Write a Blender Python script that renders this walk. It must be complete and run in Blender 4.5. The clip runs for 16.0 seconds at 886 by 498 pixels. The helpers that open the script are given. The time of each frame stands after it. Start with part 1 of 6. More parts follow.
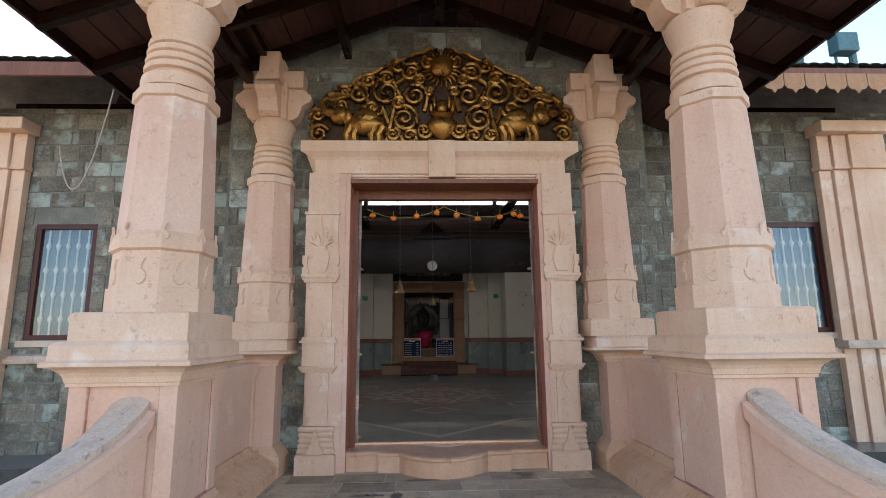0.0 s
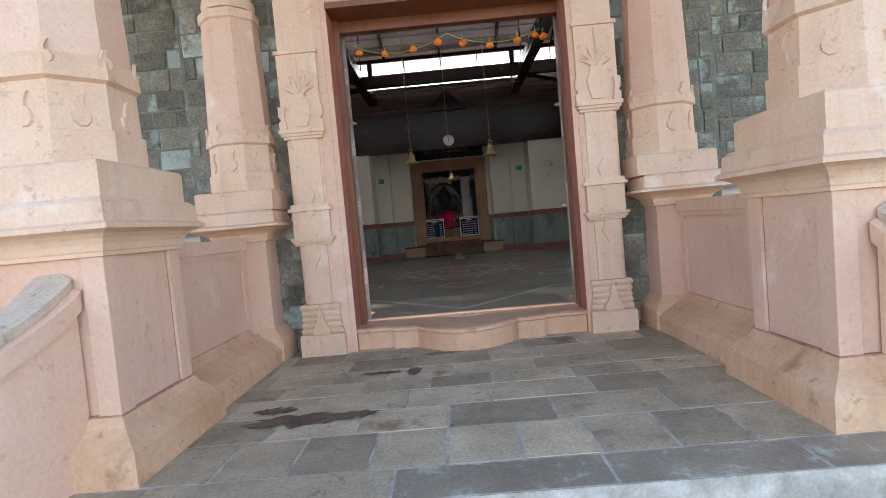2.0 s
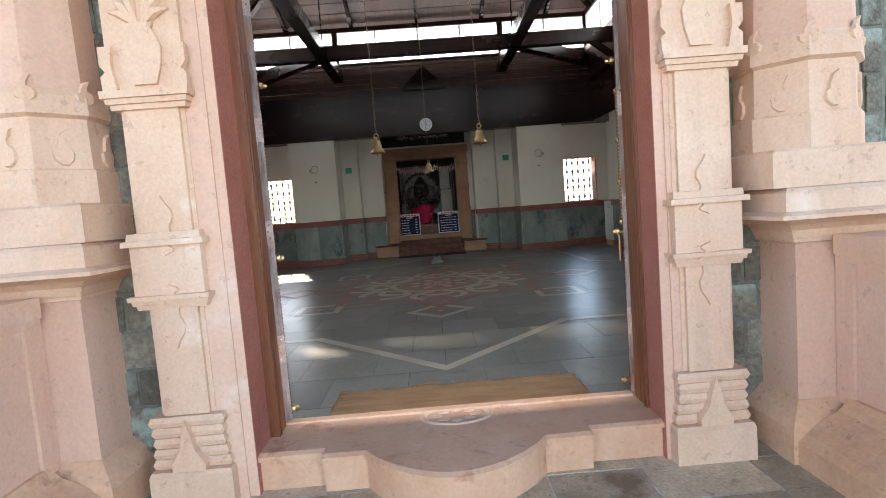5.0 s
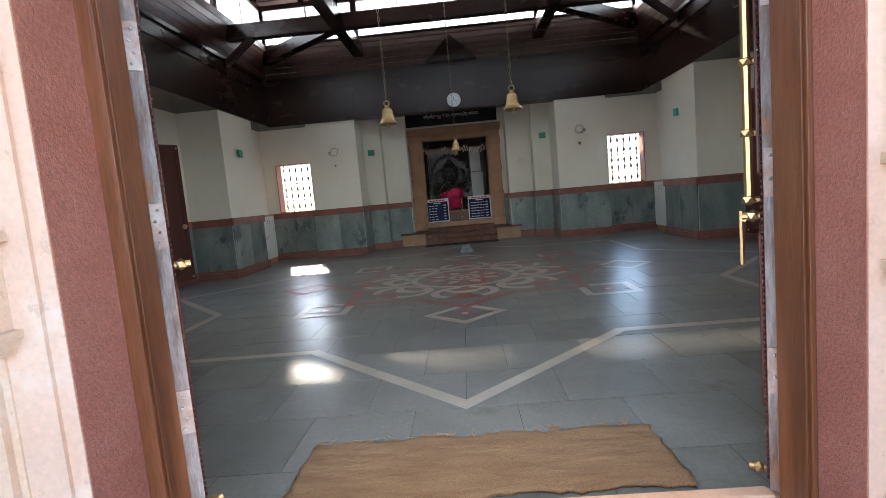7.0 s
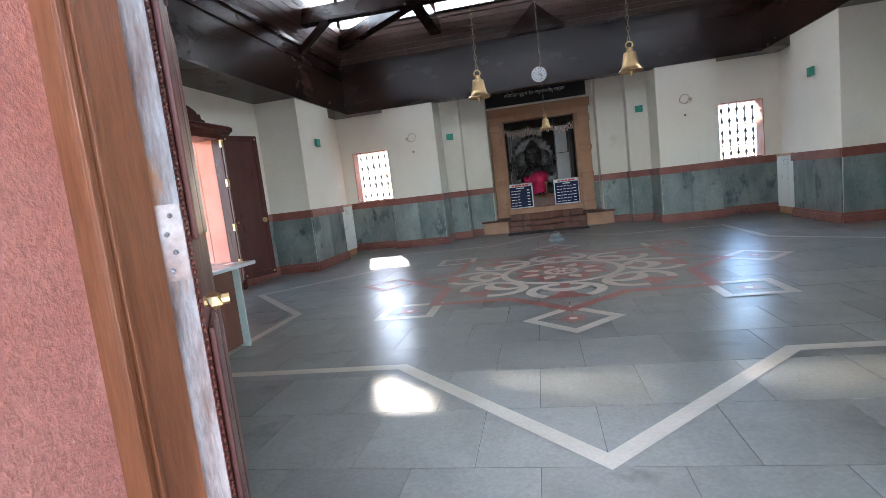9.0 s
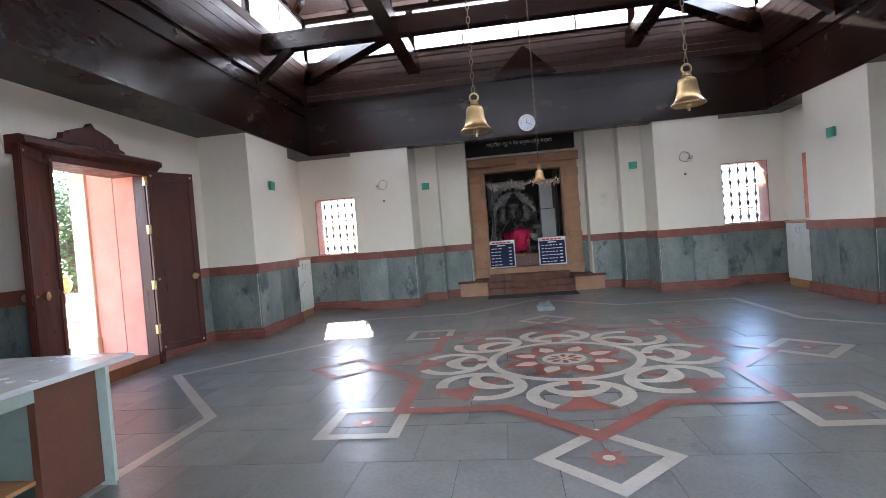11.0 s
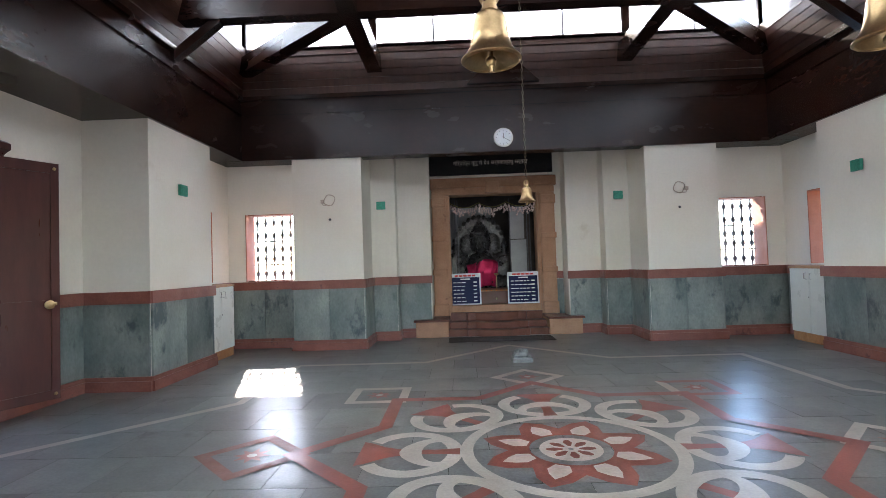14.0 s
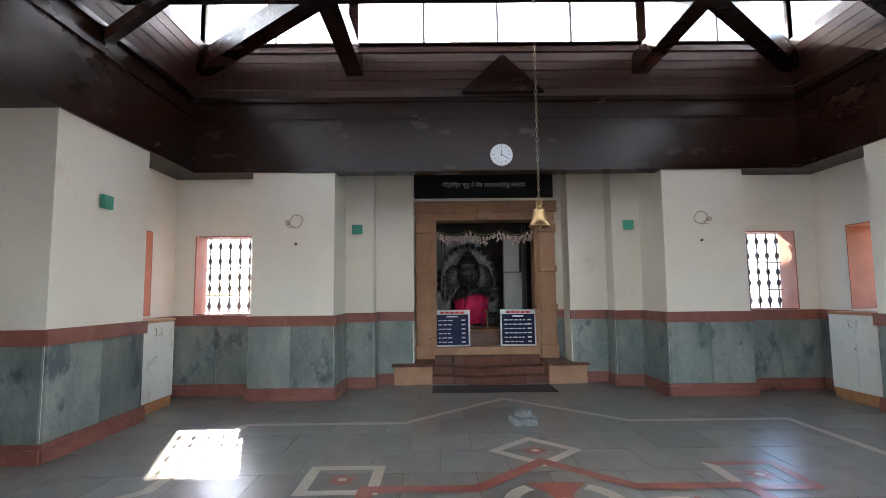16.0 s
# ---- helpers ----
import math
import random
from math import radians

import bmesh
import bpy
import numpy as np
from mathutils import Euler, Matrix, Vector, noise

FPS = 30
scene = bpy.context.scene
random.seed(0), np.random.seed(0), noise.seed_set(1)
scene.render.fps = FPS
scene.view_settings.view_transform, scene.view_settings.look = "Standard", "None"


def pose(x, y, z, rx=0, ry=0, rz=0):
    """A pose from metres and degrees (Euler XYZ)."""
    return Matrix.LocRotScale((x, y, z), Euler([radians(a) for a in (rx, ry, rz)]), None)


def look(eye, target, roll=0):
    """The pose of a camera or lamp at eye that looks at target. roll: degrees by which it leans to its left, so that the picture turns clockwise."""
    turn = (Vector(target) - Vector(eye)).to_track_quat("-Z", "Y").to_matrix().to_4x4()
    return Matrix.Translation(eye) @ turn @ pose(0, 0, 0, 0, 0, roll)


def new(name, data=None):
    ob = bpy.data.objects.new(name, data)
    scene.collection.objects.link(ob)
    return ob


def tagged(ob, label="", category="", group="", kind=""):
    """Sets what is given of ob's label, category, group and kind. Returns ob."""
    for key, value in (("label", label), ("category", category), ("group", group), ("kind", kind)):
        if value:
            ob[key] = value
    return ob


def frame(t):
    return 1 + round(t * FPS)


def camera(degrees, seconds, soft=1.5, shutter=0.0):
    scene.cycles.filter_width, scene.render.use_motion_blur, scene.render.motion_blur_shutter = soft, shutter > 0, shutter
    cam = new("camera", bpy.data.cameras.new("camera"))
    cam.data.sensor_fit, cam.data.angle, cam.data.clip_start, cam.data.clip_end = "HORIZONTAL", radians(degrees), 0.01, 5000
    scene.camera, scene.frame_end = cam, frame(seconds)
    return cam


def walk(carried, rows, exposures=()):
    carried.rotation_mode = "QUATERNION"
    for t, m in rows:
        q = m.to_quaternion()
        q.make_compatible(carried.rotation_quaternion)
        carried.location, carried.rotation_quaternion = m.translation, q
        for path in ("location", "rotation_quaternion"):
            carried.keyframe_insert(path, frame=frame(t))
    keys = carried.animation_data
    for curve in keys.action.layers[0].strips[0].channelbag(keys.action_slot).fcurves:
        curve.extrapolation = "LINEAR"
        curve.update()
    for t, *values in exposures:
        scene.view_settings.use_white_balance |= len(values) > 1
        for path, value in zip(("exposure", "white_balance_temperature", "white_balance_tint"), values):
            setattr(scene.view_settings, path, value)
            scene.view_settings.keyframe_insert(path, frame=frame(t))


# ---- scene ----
cam = camera(82.6, 16.0, 0.85)
PATH = [
    (0, (-0.17, 0.534, 1.307), (-0.101, 2.504, 1.645), -0.6),
    (0.5, (-0.11, 0.649, 1.23), (-0.138, 2.636, 1.449), -1.1),
    (1, (-0.061, 0.786, 1.173), (-0.144, 2.782, 1.268), -2.6),
    (1.5, (-0.075, 1.077, 1.087), (-0.13, 3.076, 1.075), -4.0),
    (2, (-0.053, 1.431, 1.037), (-0.1, 3.428, 0.938), -5.1),
    (2.5, (-0.032, 1.754, 1.026), (-0.064, 3.749, 0.884), -5.8),
    (3, (-0.062, 2.206, 1.113), (-0.067, 4.2, 0.963), -5.4),
    (3.5, (-0.084, 2.546, 1.176), (-0.071, 4.54, 1.022), -4.7),
    (4, (-0.058, 2.904, 1.283), (-0.029, 4.898, 1.135), -4.3),
    (4.2, (-0.094, 3.01, 1.317), (-0.051, 5.004, 1.165), -4.4),
    (6.3, (0.077, 4.078, 1.256), (0.087, 6.071, 1.09), -4.9),
    (6.5, (0.074, 4.211, 1.244), (0.058, 6.203, 1.07), -4.8),
    (7, (0.089, 4.52, 1.258), (-0.01, 6.507, 1.055), -5.1),
    (7.5, (0.021, 4.744, 1.268), (-0.158, 6.722, 1.037), -5.6),
    (8, (-0.02, 4.935, 1.27), (-0.292, 6.901, 1.029), -6.2),
    (8.5, (-0.052, 5.086, 1.29), (-0.421, 7.038, 1.052), -6.7),
    (8.7, (-0.109, 5.132, 1.284), (-0.506, 7.078, 1.049), -6.9),
    (10.8, (-0.493, 6.621, 1.385), (-0.774, 8.599, 1.313), -4.1),
    (11, (-0.506, 6.726, 1.414), (-0.764, 8.709, 1.368), -4.5),
    (11.5, (-0.636, 6.981, 1.409), (-0.834, 8.971, 1.394), -4.5),
    (12, (-0.67, 7.221, 1.384), (-0.841, 9.213, 1.377), -3.8),
    (12.5, (-0.664, 7.508, 1.391), (-0.799, 9.504, 1.402), -2.8),
    (13, (-0.73, 7.808, 1.404), (-0.813, 9.806, 1.447), -2.4),
    (13.5, (-0.789, 8.105, 1.431), (-0.85, 10.103, 1.496), -2.1),
    (14, (-0.791, 8.406, 1.417), (-0.854, 10.404, 1.48), -1.9),
    (14.5, (-0.817, 8.721, 1.406), (-0.87, 10.719, 1.49), -1.9),
    (15, (-0.843, 9.056, 1.485), (-0.897, 11.052, 1.604), -1.5),
    (15.5, (-0.841, 9.418, 1.516), (-0.883, 11.412, 1.673), -0.9),
    (16, (-0.905, 9.7, 1.506), (-0.89, 11.692, 1.686), -0.6),
]
EXPOSURES = [(0, 1.62, 6950, 18), (1, 1.66, 7050, 18), (2, 2.06, 6850, 15), (3, 2.43, 6650, 12), (4.2, 2.55, 6800, 13), (6.3, 2.7, 6600, 13), (7.2, 3.02, 6250, 12), (8.5, 3.56, 5950, 12), (11, 3.78, 6050, 18), (13, 3.8, 6050, 15), (16, 3.68, 6250, 15)]
walk(cam, [(t, look(eye, target, roll)) for t, eye, target, roll in PATH], EXPOSURES)

# ---------------- light ----------------
SUN_WAY = Vector((0.345, -1.0, -0.629)).normalized()
sun = new("sun", bpy.data.lights.new("sun", "SUN"))
sun.data.energy, sun.data.angle, sun.data.color = 2.7, radians(0.9), (1.0, 0.87, 0.68)
sun.matrix_world = look(-SUN_WAY * 40 + Vector((0, 12, 0)), (0, 12, 0))
world = bpy.data.worlds.new("sky")
scene.world = world
world.use_nodes = True
wn = world.node_tree
sky = wn.nodes.new("ShaderNodeTexSky")
sky.sky_type, sky.sun_disc, sky.sun_elevation, sky.sun_rotation = "NISHITA", False, radians(30.7), radians(-19.0)
sky.dust_density, sky.air_density = 0.5, 1.0
wn.links.new(sky.outputs[0], wn.nodes["Background"].inputs[0])
wn.nodes["Background"].inputs[1].default_value = 0.15


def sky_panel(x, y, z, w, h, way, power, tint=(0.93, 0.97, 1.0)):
    """Added area lamp in a window's or doorway's opening, standing in for the sky's light."""
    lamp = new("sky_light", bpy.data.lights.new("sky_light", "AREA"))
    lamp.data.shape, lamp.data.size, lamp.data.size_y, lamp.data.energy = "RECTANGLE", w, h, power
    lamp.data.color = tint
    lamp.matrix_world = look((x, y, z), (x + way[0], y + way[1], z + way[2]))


for wx, wy in ((0, -1), (0, 1), (1, 0), (-1, 0)):
    sky_panel(-wx * 4.85, 12.3 - wy * 5.05, 5.66, 8.4, 0.62, (wx, wy, -0.45), 32)
# strong blue tint, so that the floor reflects these windows blue
for wx in (-4.22, 4.22):
    sky_panel(wx, 18.15, 1.84, 0.9, 1.15, (0, -1, -0.15), 0.7, (0.22, 0.58, 1.0))
# added lamp in the main doorway, to brighten the floor just inside
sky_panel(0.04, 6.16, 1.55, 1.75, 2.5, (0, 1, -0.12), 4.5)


# ---------------- materials ----------------
def surf(name, a, b, rough=0.7, scale=3.0, fine=40.0, bump=0.12, metal=0.0, stain=None, rnd=0.0, gloss_var=0.12, stretch=(1, 1, 1), depth=0.01, grain=0.25, spec=0.5, wear=None):
    """Two colours mixed by coarse noise, fine grain, optional stains (colour, scale, how much), change from piece to piece."""
    m = bpy.data.materials.new(name)
    m.use_nodes = True
    nt = m.node_tree
    N, L = nt.nodes, nt.links
    bs = N["Principled BSDF"]
    geo = N.new("ShaderNodeNewGeometry")
    mp = N.new("ShaderNodeMapping")
    mp.inputs["Scale"].default_value = stretch
    L.new(geo.outputs["Position"], mp.inputs["Vector"])
    vec = mp.outputs[0]
    if rnd:
        inf = N.new("ShaderNodeObjectInfo")
        add = N.new("ShaderNodeVectorMath")
        sc = N.new("ShaderNodeMath"); sc.operation = "MULTIPLY"; sc.inputs[1].default_value = 37.0
        L.new(inf.outputs["Random"], sc.inputs[0])
        L.new(vec, add.inputs[0]); L.new(sc.outputs[0], add.inputs[1])
        vec = add.outputs[0]

    def noise_at(s, d=4.0, r=0.6):
        n = N.new("ShaderNodeTexNoise")
        n.inputs["Scale"].default_value, n.inputs["Detail"].default_value, n.inputs["Roughness"].default_value = s, d, r
        L.new(vec, n.inputs["Vector"])
        return n.outputs[0]

    def ramp(src, p, q):
        r = N.new("ShaderNodeMapRange")
        r.inputs[1].default_value, r.inputs[2].default_value = p, q
        L.new(src, r.inputs[0])
        return r.outputs[0]

    def mix(f, x, y, blend="MIX"):
        k = N.new("ShaderNodeMix"); k.data_type, k.blend_type = "RGBA", blend
        for i, v in ((0, f), (6, x), (7, y)):
            if isinstance(v, (int, float)):
                k.inputs[i].default_value = v
            elif isinstance(v, tuple):
                k.inputs[i].default_value = (*v, 1)
            else:
                L.new(v, k.inputs[i])
        return k.outputs[2]
    coarse, fn = noise_at(scale), noise_at(fine, 3.0)
    col = mix(ramp(coarse, 0.3, 0.7), a, b)
    g = N.new("ShaderNodeCombineColor")
    gv = N.new("ShaderNodeMapRange"); gv.inputs[3].default_value, gv.inputs[4].default_value = 1 - grain, 1 + grain
    gv.inputs[1].default_value, gv.inputs[2].default_value = 0.25, 0.75
    L.new(fn, gv.inputs[0])
    for i in range(3):
        L.new(gv.outputs[0], g.inputs[i])
    col = mix(1.0, col, g.outputs[0], "MULTIPLY")
    if stain:
        c, s, amount = stain
        col = mix(ramp(noise_at(s, 6.0, 0.65), 0.72 - amount * 0.35, 0.78 - amount * 0.3), col, c)
    if wear:
        # small chips and thin run-down streaks
        c, amount = wear
        st = N.new("ShaderNodeMapping"); st.inputs["Scale"].default_value = (9, 9, 0.9)
        L.new(geo.outputs["Position"], st.inputs["Vector"])
        n = N.new("ShaderNodeTexNoise"); n.inputs["Scale"].default_value, n.inputs["Detail"].default_value = 1.2, 5.0
        L.new(st.outputs[0], n.inputs["Vector"])
        k = N.new("ShaderNodeMath"); k.operation = "MULTIPLY"; k.inputs[1].default_value = 0.45 * amount
        L.new(ramp(n.outputs[0], 0.50, 0.76), k.inputs[0])
        col = mix(k.outputs[0], col, c)
        k2 = N.new("ShaderNodeMath"); k2.operation = "MULTIPLY"; k2.inputs[1].default_value = 0.8 * amount
        L.new(ramp(noise_at(13.0, 6.0, 0.7), 0.605, 0.64), k2.inputs[0])
        col = mix(k2.outputs[0], col, c)
    if rnd:
        v = N.new("ShaderNodeMapRange"); v.inputs[3].default_value, v.inputs[4].default_value = 1 - rnd, 1 + rnd
        L.new(inf.outputs["Random"], v.inputs[0])
        g2 = N.new("ShaderNodeCombineColor")
        for i in range(3):
            L.new(v.outputs[0], g2.inputs[i])
        col = mix(1.0, col, g2.outputs[0], "MULTIPLY")
    L.new(col, bs.inputs["Base Color"])
    rr = N.new("ShaderNodeMapRange"); rr.inputs[1].default_value, rr.inputs[2].default_value = 0.3, 0.7
    rr.inputs[3].default_value, rr.inputs[4].default_value = max(0.03, rough - gloss_var), min(1, rough + gloss_var)
    L.new(noise_at(scale * 2.3), rr.inputs[0]); L.new(rr.outputs[0], bs.inputs["Roughness"])
    bs.inputs["Metallic"].default_value = metal
    bs.inputs["Specular IOR Level"].default_value = spec
    if bump:
        bp = N.new("ShaderNodeBump"); bp.inputs["Strength"].default_value, bp.inputs["Distance"].default_value = bump, depth
        su = N.new("ShaderNodeMath"); su.operation = "ADD"
        L.new(fn, su.inputs[0]); L.new(noise_at(scale * 3), su.inputs[1])
        L.new(su.outputs[0], bp.inputs["Height"]); L.new(bp.outputs[0], bs.inputs["Normal"])
    return m


M_PINK = surf("salmon_plaster", (0.69, 0.42, 0.30), (0.77, 0.52, 0.385), 0.75, 1.1, 55, 0.14, stain=((0.80, 0.62, 0.50), 1.5, 0.34), grain=0.08, wear=((0.40, 0.20, 0.14), 0.36))
M_CARVED = surf("carved_sandstone", (0.70, 0.45, 0.30), (0.79, 0.565, 0.415), 0.8, 1.8, 70, 0.22, stain=((0.81, 0.64, 0.51), 1.9, 0.32), grain=0.09, wear=((0.38, 0.18, 0.12), 0.42))
M_BASE = surf("worn_plinth_plaster", (0.64, 0.365, 0.21), (0.79, 0.52, 0.345), 0.7, 2.2, 45, 0.3, stain=((0.42, 0.22, 0.13), 2.0, 0.34), grain=0.10, wear=((0.24, 0.12, 0.08), 0.5))
M_RAIL = surf("grey_weathered_rail", (0.50, 0.40, 0.31), (0.64, 0.50, 0.39), 0.8, 3.0, 60, 0.2, stain=((0.24, 0.235, 0.22), 3.2, 0.34), grain=0.14, wear=((0.20, 0.15, 0.12), 0.7))
M_BLOCK = surf("wall_stone", (0.13, 0.12, 0.095), (0.25, 0.225, 0.17), 0.9, 4.0, 38, 0.8, stain=((0.33, 0.385, 0.335), 2.0, 0.54), rnd=0.30, depth=0.02, grain=0.36)
M_MORTAR = surf("lime_mortar", (0.13, 0.13, 0.108), (0.235, 0.24, 0.20), 0.95, 5, 60, 0.5, grain=0.2)
M_FLAG = surf("porch_flagstone", (0.36, 0.29, 0.195), (0.60, 0.49, 0.345), 0.75, 2.6, 60, 0.35, stain=((0.27, 0.185, 0.11), 1.5, 0.32), rnd=0.28, grain=0.24, wear=((0.14, 0.10, 0.07), 0.5))
M_FLAGW = surf("flagstone_with_flaking_paint", (0.30, 0.25, 0.185), (0.44, 0.365, 0.27), 0.75, 3.0, 60, 0.3, stain=((0.52, 0.57, 0.50), 6.0, 0.48), rnd=0.12, grain=0.2)
M_JOINT = surf("pale_joint", (0.30, 0.27, 0.23), (0.70, 0.66, 0.60), 0.9, 7, 60, 0.4, grain=0.15)
M_TILE = surf("hall_slab", (0.130, 0.130, 0.115), (0.198, 0.198, 0.179), 0.30, 1.6, 45, 0.02, stain=((0.095, 0.09, 0.076), 1.2, 0.30), rnd=0.17, gloss_var=0.025, grain=0.18, spec=0.5, wear=((0.075, 0.07, 0.06), 0.22))
M_GROUT = surf("dark_grout", (0.05, 0.05, 0.045), (0.08, 0.08, 0.07), 0.8, 6, 60, 0.2)
M_INW = surf("cream_inlay", (0.40, 0.345, 0.275), (0.52, 0.46, 0.38), 0.30, 2.5, 50, 0.03, grain=0.10, gloss_var=0.02)
M_INR = surf("red_inlay", (0.24, 0.055, 0.036), (0.32, 0.085, 0.056), 0.30, 2.5, 50, 0.03, grain=0.12, gloss_var=0.02)
M_WHITE = surf("cream_white_paint", (0.755, 0.715, 0.62), (0.805, 0.77, 0.685), 0.7, 0.9, 25, 0.05, stain=((0.69, 0.635, 0.54), 0.8, 0.16), grain=0.03)
M_DADO = surf("dado_slab", (0.115, 0.15, 0.145), (0.27, 0.30, 0.275), 0.5, 1.8, 30, 0.08, stain=((0.07, 0.095, 0.105), 2.2, 0.48), rnd=0.26, grain=0.16, wear=((0.06, 0.075, 0.08), 0.3), stretch=(1, 1, 0.6))
M_TRIM = surf("red_brown_trim", (0.20, 0.066, 0.046), (0.285, 0.108, 0.078), 0.45, 3, 40, 0.08, stain=((0.12, 0.048, 0.04), 3, 0.30), grain=0.13)
M_RED = surf("terracotta_paint", (0.42, 0.14, 0.095), (0.48, 0.185, 0.13), 0.85, 5, 90, 0.6, stain=((0.58, 0.33, 0.26), 60, 0.12), grain=0.2)
M_DARK = surf("dark_varnished_wood", (0.012, 0.0045, 0.0028), (0.024, 0.009, 0.0054), 0.27, 0.8, 14, 0.012, stretch=(0.6, 0.6, 1.4), gloss_var=0.008, grain=0.2, spec=0.22)
M_DOOR = surf("red_brown_door_wood", (0.055, 0.012, 0.009), (0.085, 0.021, 0.014), 0.38, 1.5, 20, 0.02, stretch=(3, 3, 0.5), grain=0.07, spec=0.32)
M_FRAME = surf("brown_frame_wood", (0.17, 0.050, 0.018), (0.24, 0.080, 0.032), 0.42, 2.5, 30, 0.12, stretch=(7, 7, 0.5), grain=0.25)
M_WORN = surf("weathered_door_edge", (0.13, 0.06, 0.04), (0.34, 0.29, 0.27), 0.7, 6, 40, 0.4, stretch=(4, 4, 0.7), stain=((0.32, 0.13, 0.05), 4, 0.45), grain=0.3)
M_ROOF = surf("wood_ceiling", (0.030, 0.0092, 0.005), (0.052, 0.0165, 0.0085), 0.5, 2.5, 30, 0.15, stretch=(5, 0.7, 1), rnd=0.2, grain=0.25)
M_SOFFIT = surf("porch_boards", (0.045, 0.015, 0.010), (0.075, 0.026, 0.016), 0.6, 2.0, 30, 0.1, stretch=(4, 0.6, 1), grain=0.2)
M_CLAY = surf("grey_clay_tile", (0.16, 0.14, 0.125), (0.26, 0.235, 0.21), 0.85, 4, 40, 0.4, stain=((0.09, 0.085, 0.075), 3, 0.25), grain=0.2)
M_GOLD = surf("aged_gold", (0.22, 0.092, 0.020), (0.42, 0.205, 0.05), 0.38, 9, 60, 0.05, metal=0.85, stain=((0.035, 0.014, 0.006), 7, 0.5), grain=0.25)
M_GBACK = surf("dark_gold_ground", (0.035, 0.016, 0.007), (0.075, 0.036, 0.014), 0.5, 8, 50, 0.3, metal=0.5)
M_BRASS = surf("brass", (0.46, 0.315, 0.15), (0.56, 0.39, 0.20), 0.34, 12, 80, 0.0, metal=1.0, gloss_var=0.03, grain=0.12)
M_CHAIN = surf("chain_metal", (0.16, 0.13, 0.09), (0.25, 0.20, 0.13), 0.4, 20, 80, 0.1, metal=1.0)
M_STEEL = surf("steel", (0.45, 0.45, 0.45), (0.55, 0.55, 0.54), 0.3, 8, 60, 0.05, metal=1.0)
M_HINGE = surf("painted_hinge", (0.30, 0.17, 0.13), (0.42, 0.33, 0.29), 0.5, 9, 60, 0.2, metal=0.3, grain=0.2)
M_BLACK = surf("black_board_paint", (0.006, 0.006, 0.007), (0.014, 0.013, 0.013), 0.5, 5, 50, 0.05, grain=0.2, spec=0.2)
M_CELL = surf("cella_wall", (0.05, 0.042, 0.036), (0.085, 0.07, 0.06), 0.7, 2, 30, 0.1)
M_SIDEP = surf("strong_salmon_paint", (0.62, 0.24, 0.165), (0.70, 0.30, 0.215), 0.75, 2, 50, 0.08, grain=0.06)
M_CLOTH = surf("magenta_cloth", (0.55, 0.012, 0.085), (0.72, 0.03, 0.14), 0.8, 7, 60, 0.25, grain=0.15)
M_SHRINE = surf("shrine_sandstone", (0.35, 0.185, 0.10), (0.46, 0.265, 0.155), 0.65, 3, 45, 0.15, stain=((0.20, 0.10, 0.06), 2.5, 0.22), grain=0.14)
M_STEP = surf("shrine_step_stone", (0.10, 0.036, 0.021), (0.18, 0.07, 0.042), 0.45, 3, 45, 0.12, stain=((0.28, 0.15, 0.085), 2.6, 0.2), grain=0.17, spec=0.3)
M_COIR = surf("coir_mat", (0.48, 0.265, 0.125), (0.64, 0.385, 0.195), 0.95, 3, 130, 0.9, depth=0.02, stretch=(1, 4, 1), grain=0.5)
M_MINT = surf("mint_laminate", (0.50, 0.62, 0.54), (0.55, 0.66, 0.58), 0.35, 2, 30, 0.02, grain=0.03)
# sky reflection in the front windows, put into a backing sheet's colour
M_SKYBACK = surf("blue_grey_sky_backing", (0.14, 0.22, 0.28), (0.20, 0.29, 0.35), 0.7, 1.2, 30, 0.05, grain=0.08)
M_DESKTOP = surf("grey_white_laminate", (0.55, 0.58, 0.58), (0.62, 0.64, 0.64), 0.22, 2, 30, 0.02, grain=0.03)
M_PANEL = surf("brown_laminate", (0.15, 0.055, 0.032), (0.19, 0.075, 0.045), 0.4, 2, 40, 0.03, stain=((0.34, 0.2, 0.14), 9, 0.08), grain=0.08)
M_CUP = surf("white_cupboard_laminate", (0.66, 0.67, 0.62), (0.72, 0.73, 0.68), 0.35, 1.5, 30, 0.02, grain=0.03)
M_OAK = surf("orange_wood", (0.40, 0.19, 0.075), (0.48, 0.25, 0.11), 0.5, 3, 30, 0.1, stretch=(5, 5, 1))
M_ORANGE = surf("orange_reveal_paint", (0.37, 0.135, 0.075), (0.44, 0.175, 0.105), 0.7, 3, 40, 0.1, grain=0.06)
M_GREEN = surf("green_plastic", (0.05, 0.33, 0.22), (0.07, 0.38, 0.26), 0.5, 3, 30, 0.0)
M_BLUE = surf("blue_sign_paint", (0.004, 0.008, 0.052), (0.006, 0.012, 0.07), 0.5, 3, 30, 0.0, grain=0.05, spec=0.2)
M_SWHITE = surf("sign_white", (0.70, 0.72, 0.76), (0.76, 0.78, 0.80), 0.5, 3, 30, 0.0, grain=0.02)
M_SRED = surf("sign_red", (0.62, 0.04, 0.03), (0.70, 0.06, 0.04), 0.5, 3, 30, 0.0)
M_SYEL = surf("sign_letter_cream", (0.66, 0.60, 0.50), (0.74, 0.68, 0.58), 0.5, 3, 30, 0.0)
M_MARI = surf("marigold", (0.80, 0.16, 0.008), (0.88, 0.28, 0.015), 0.8, 40, 90, 0.6, grain=0.25)
M_STRING = surf("garland_string", (0.28, 0.22, 0.06), (0.35, 0.33, 0.10), 0.8, 20, 60, 0.1)
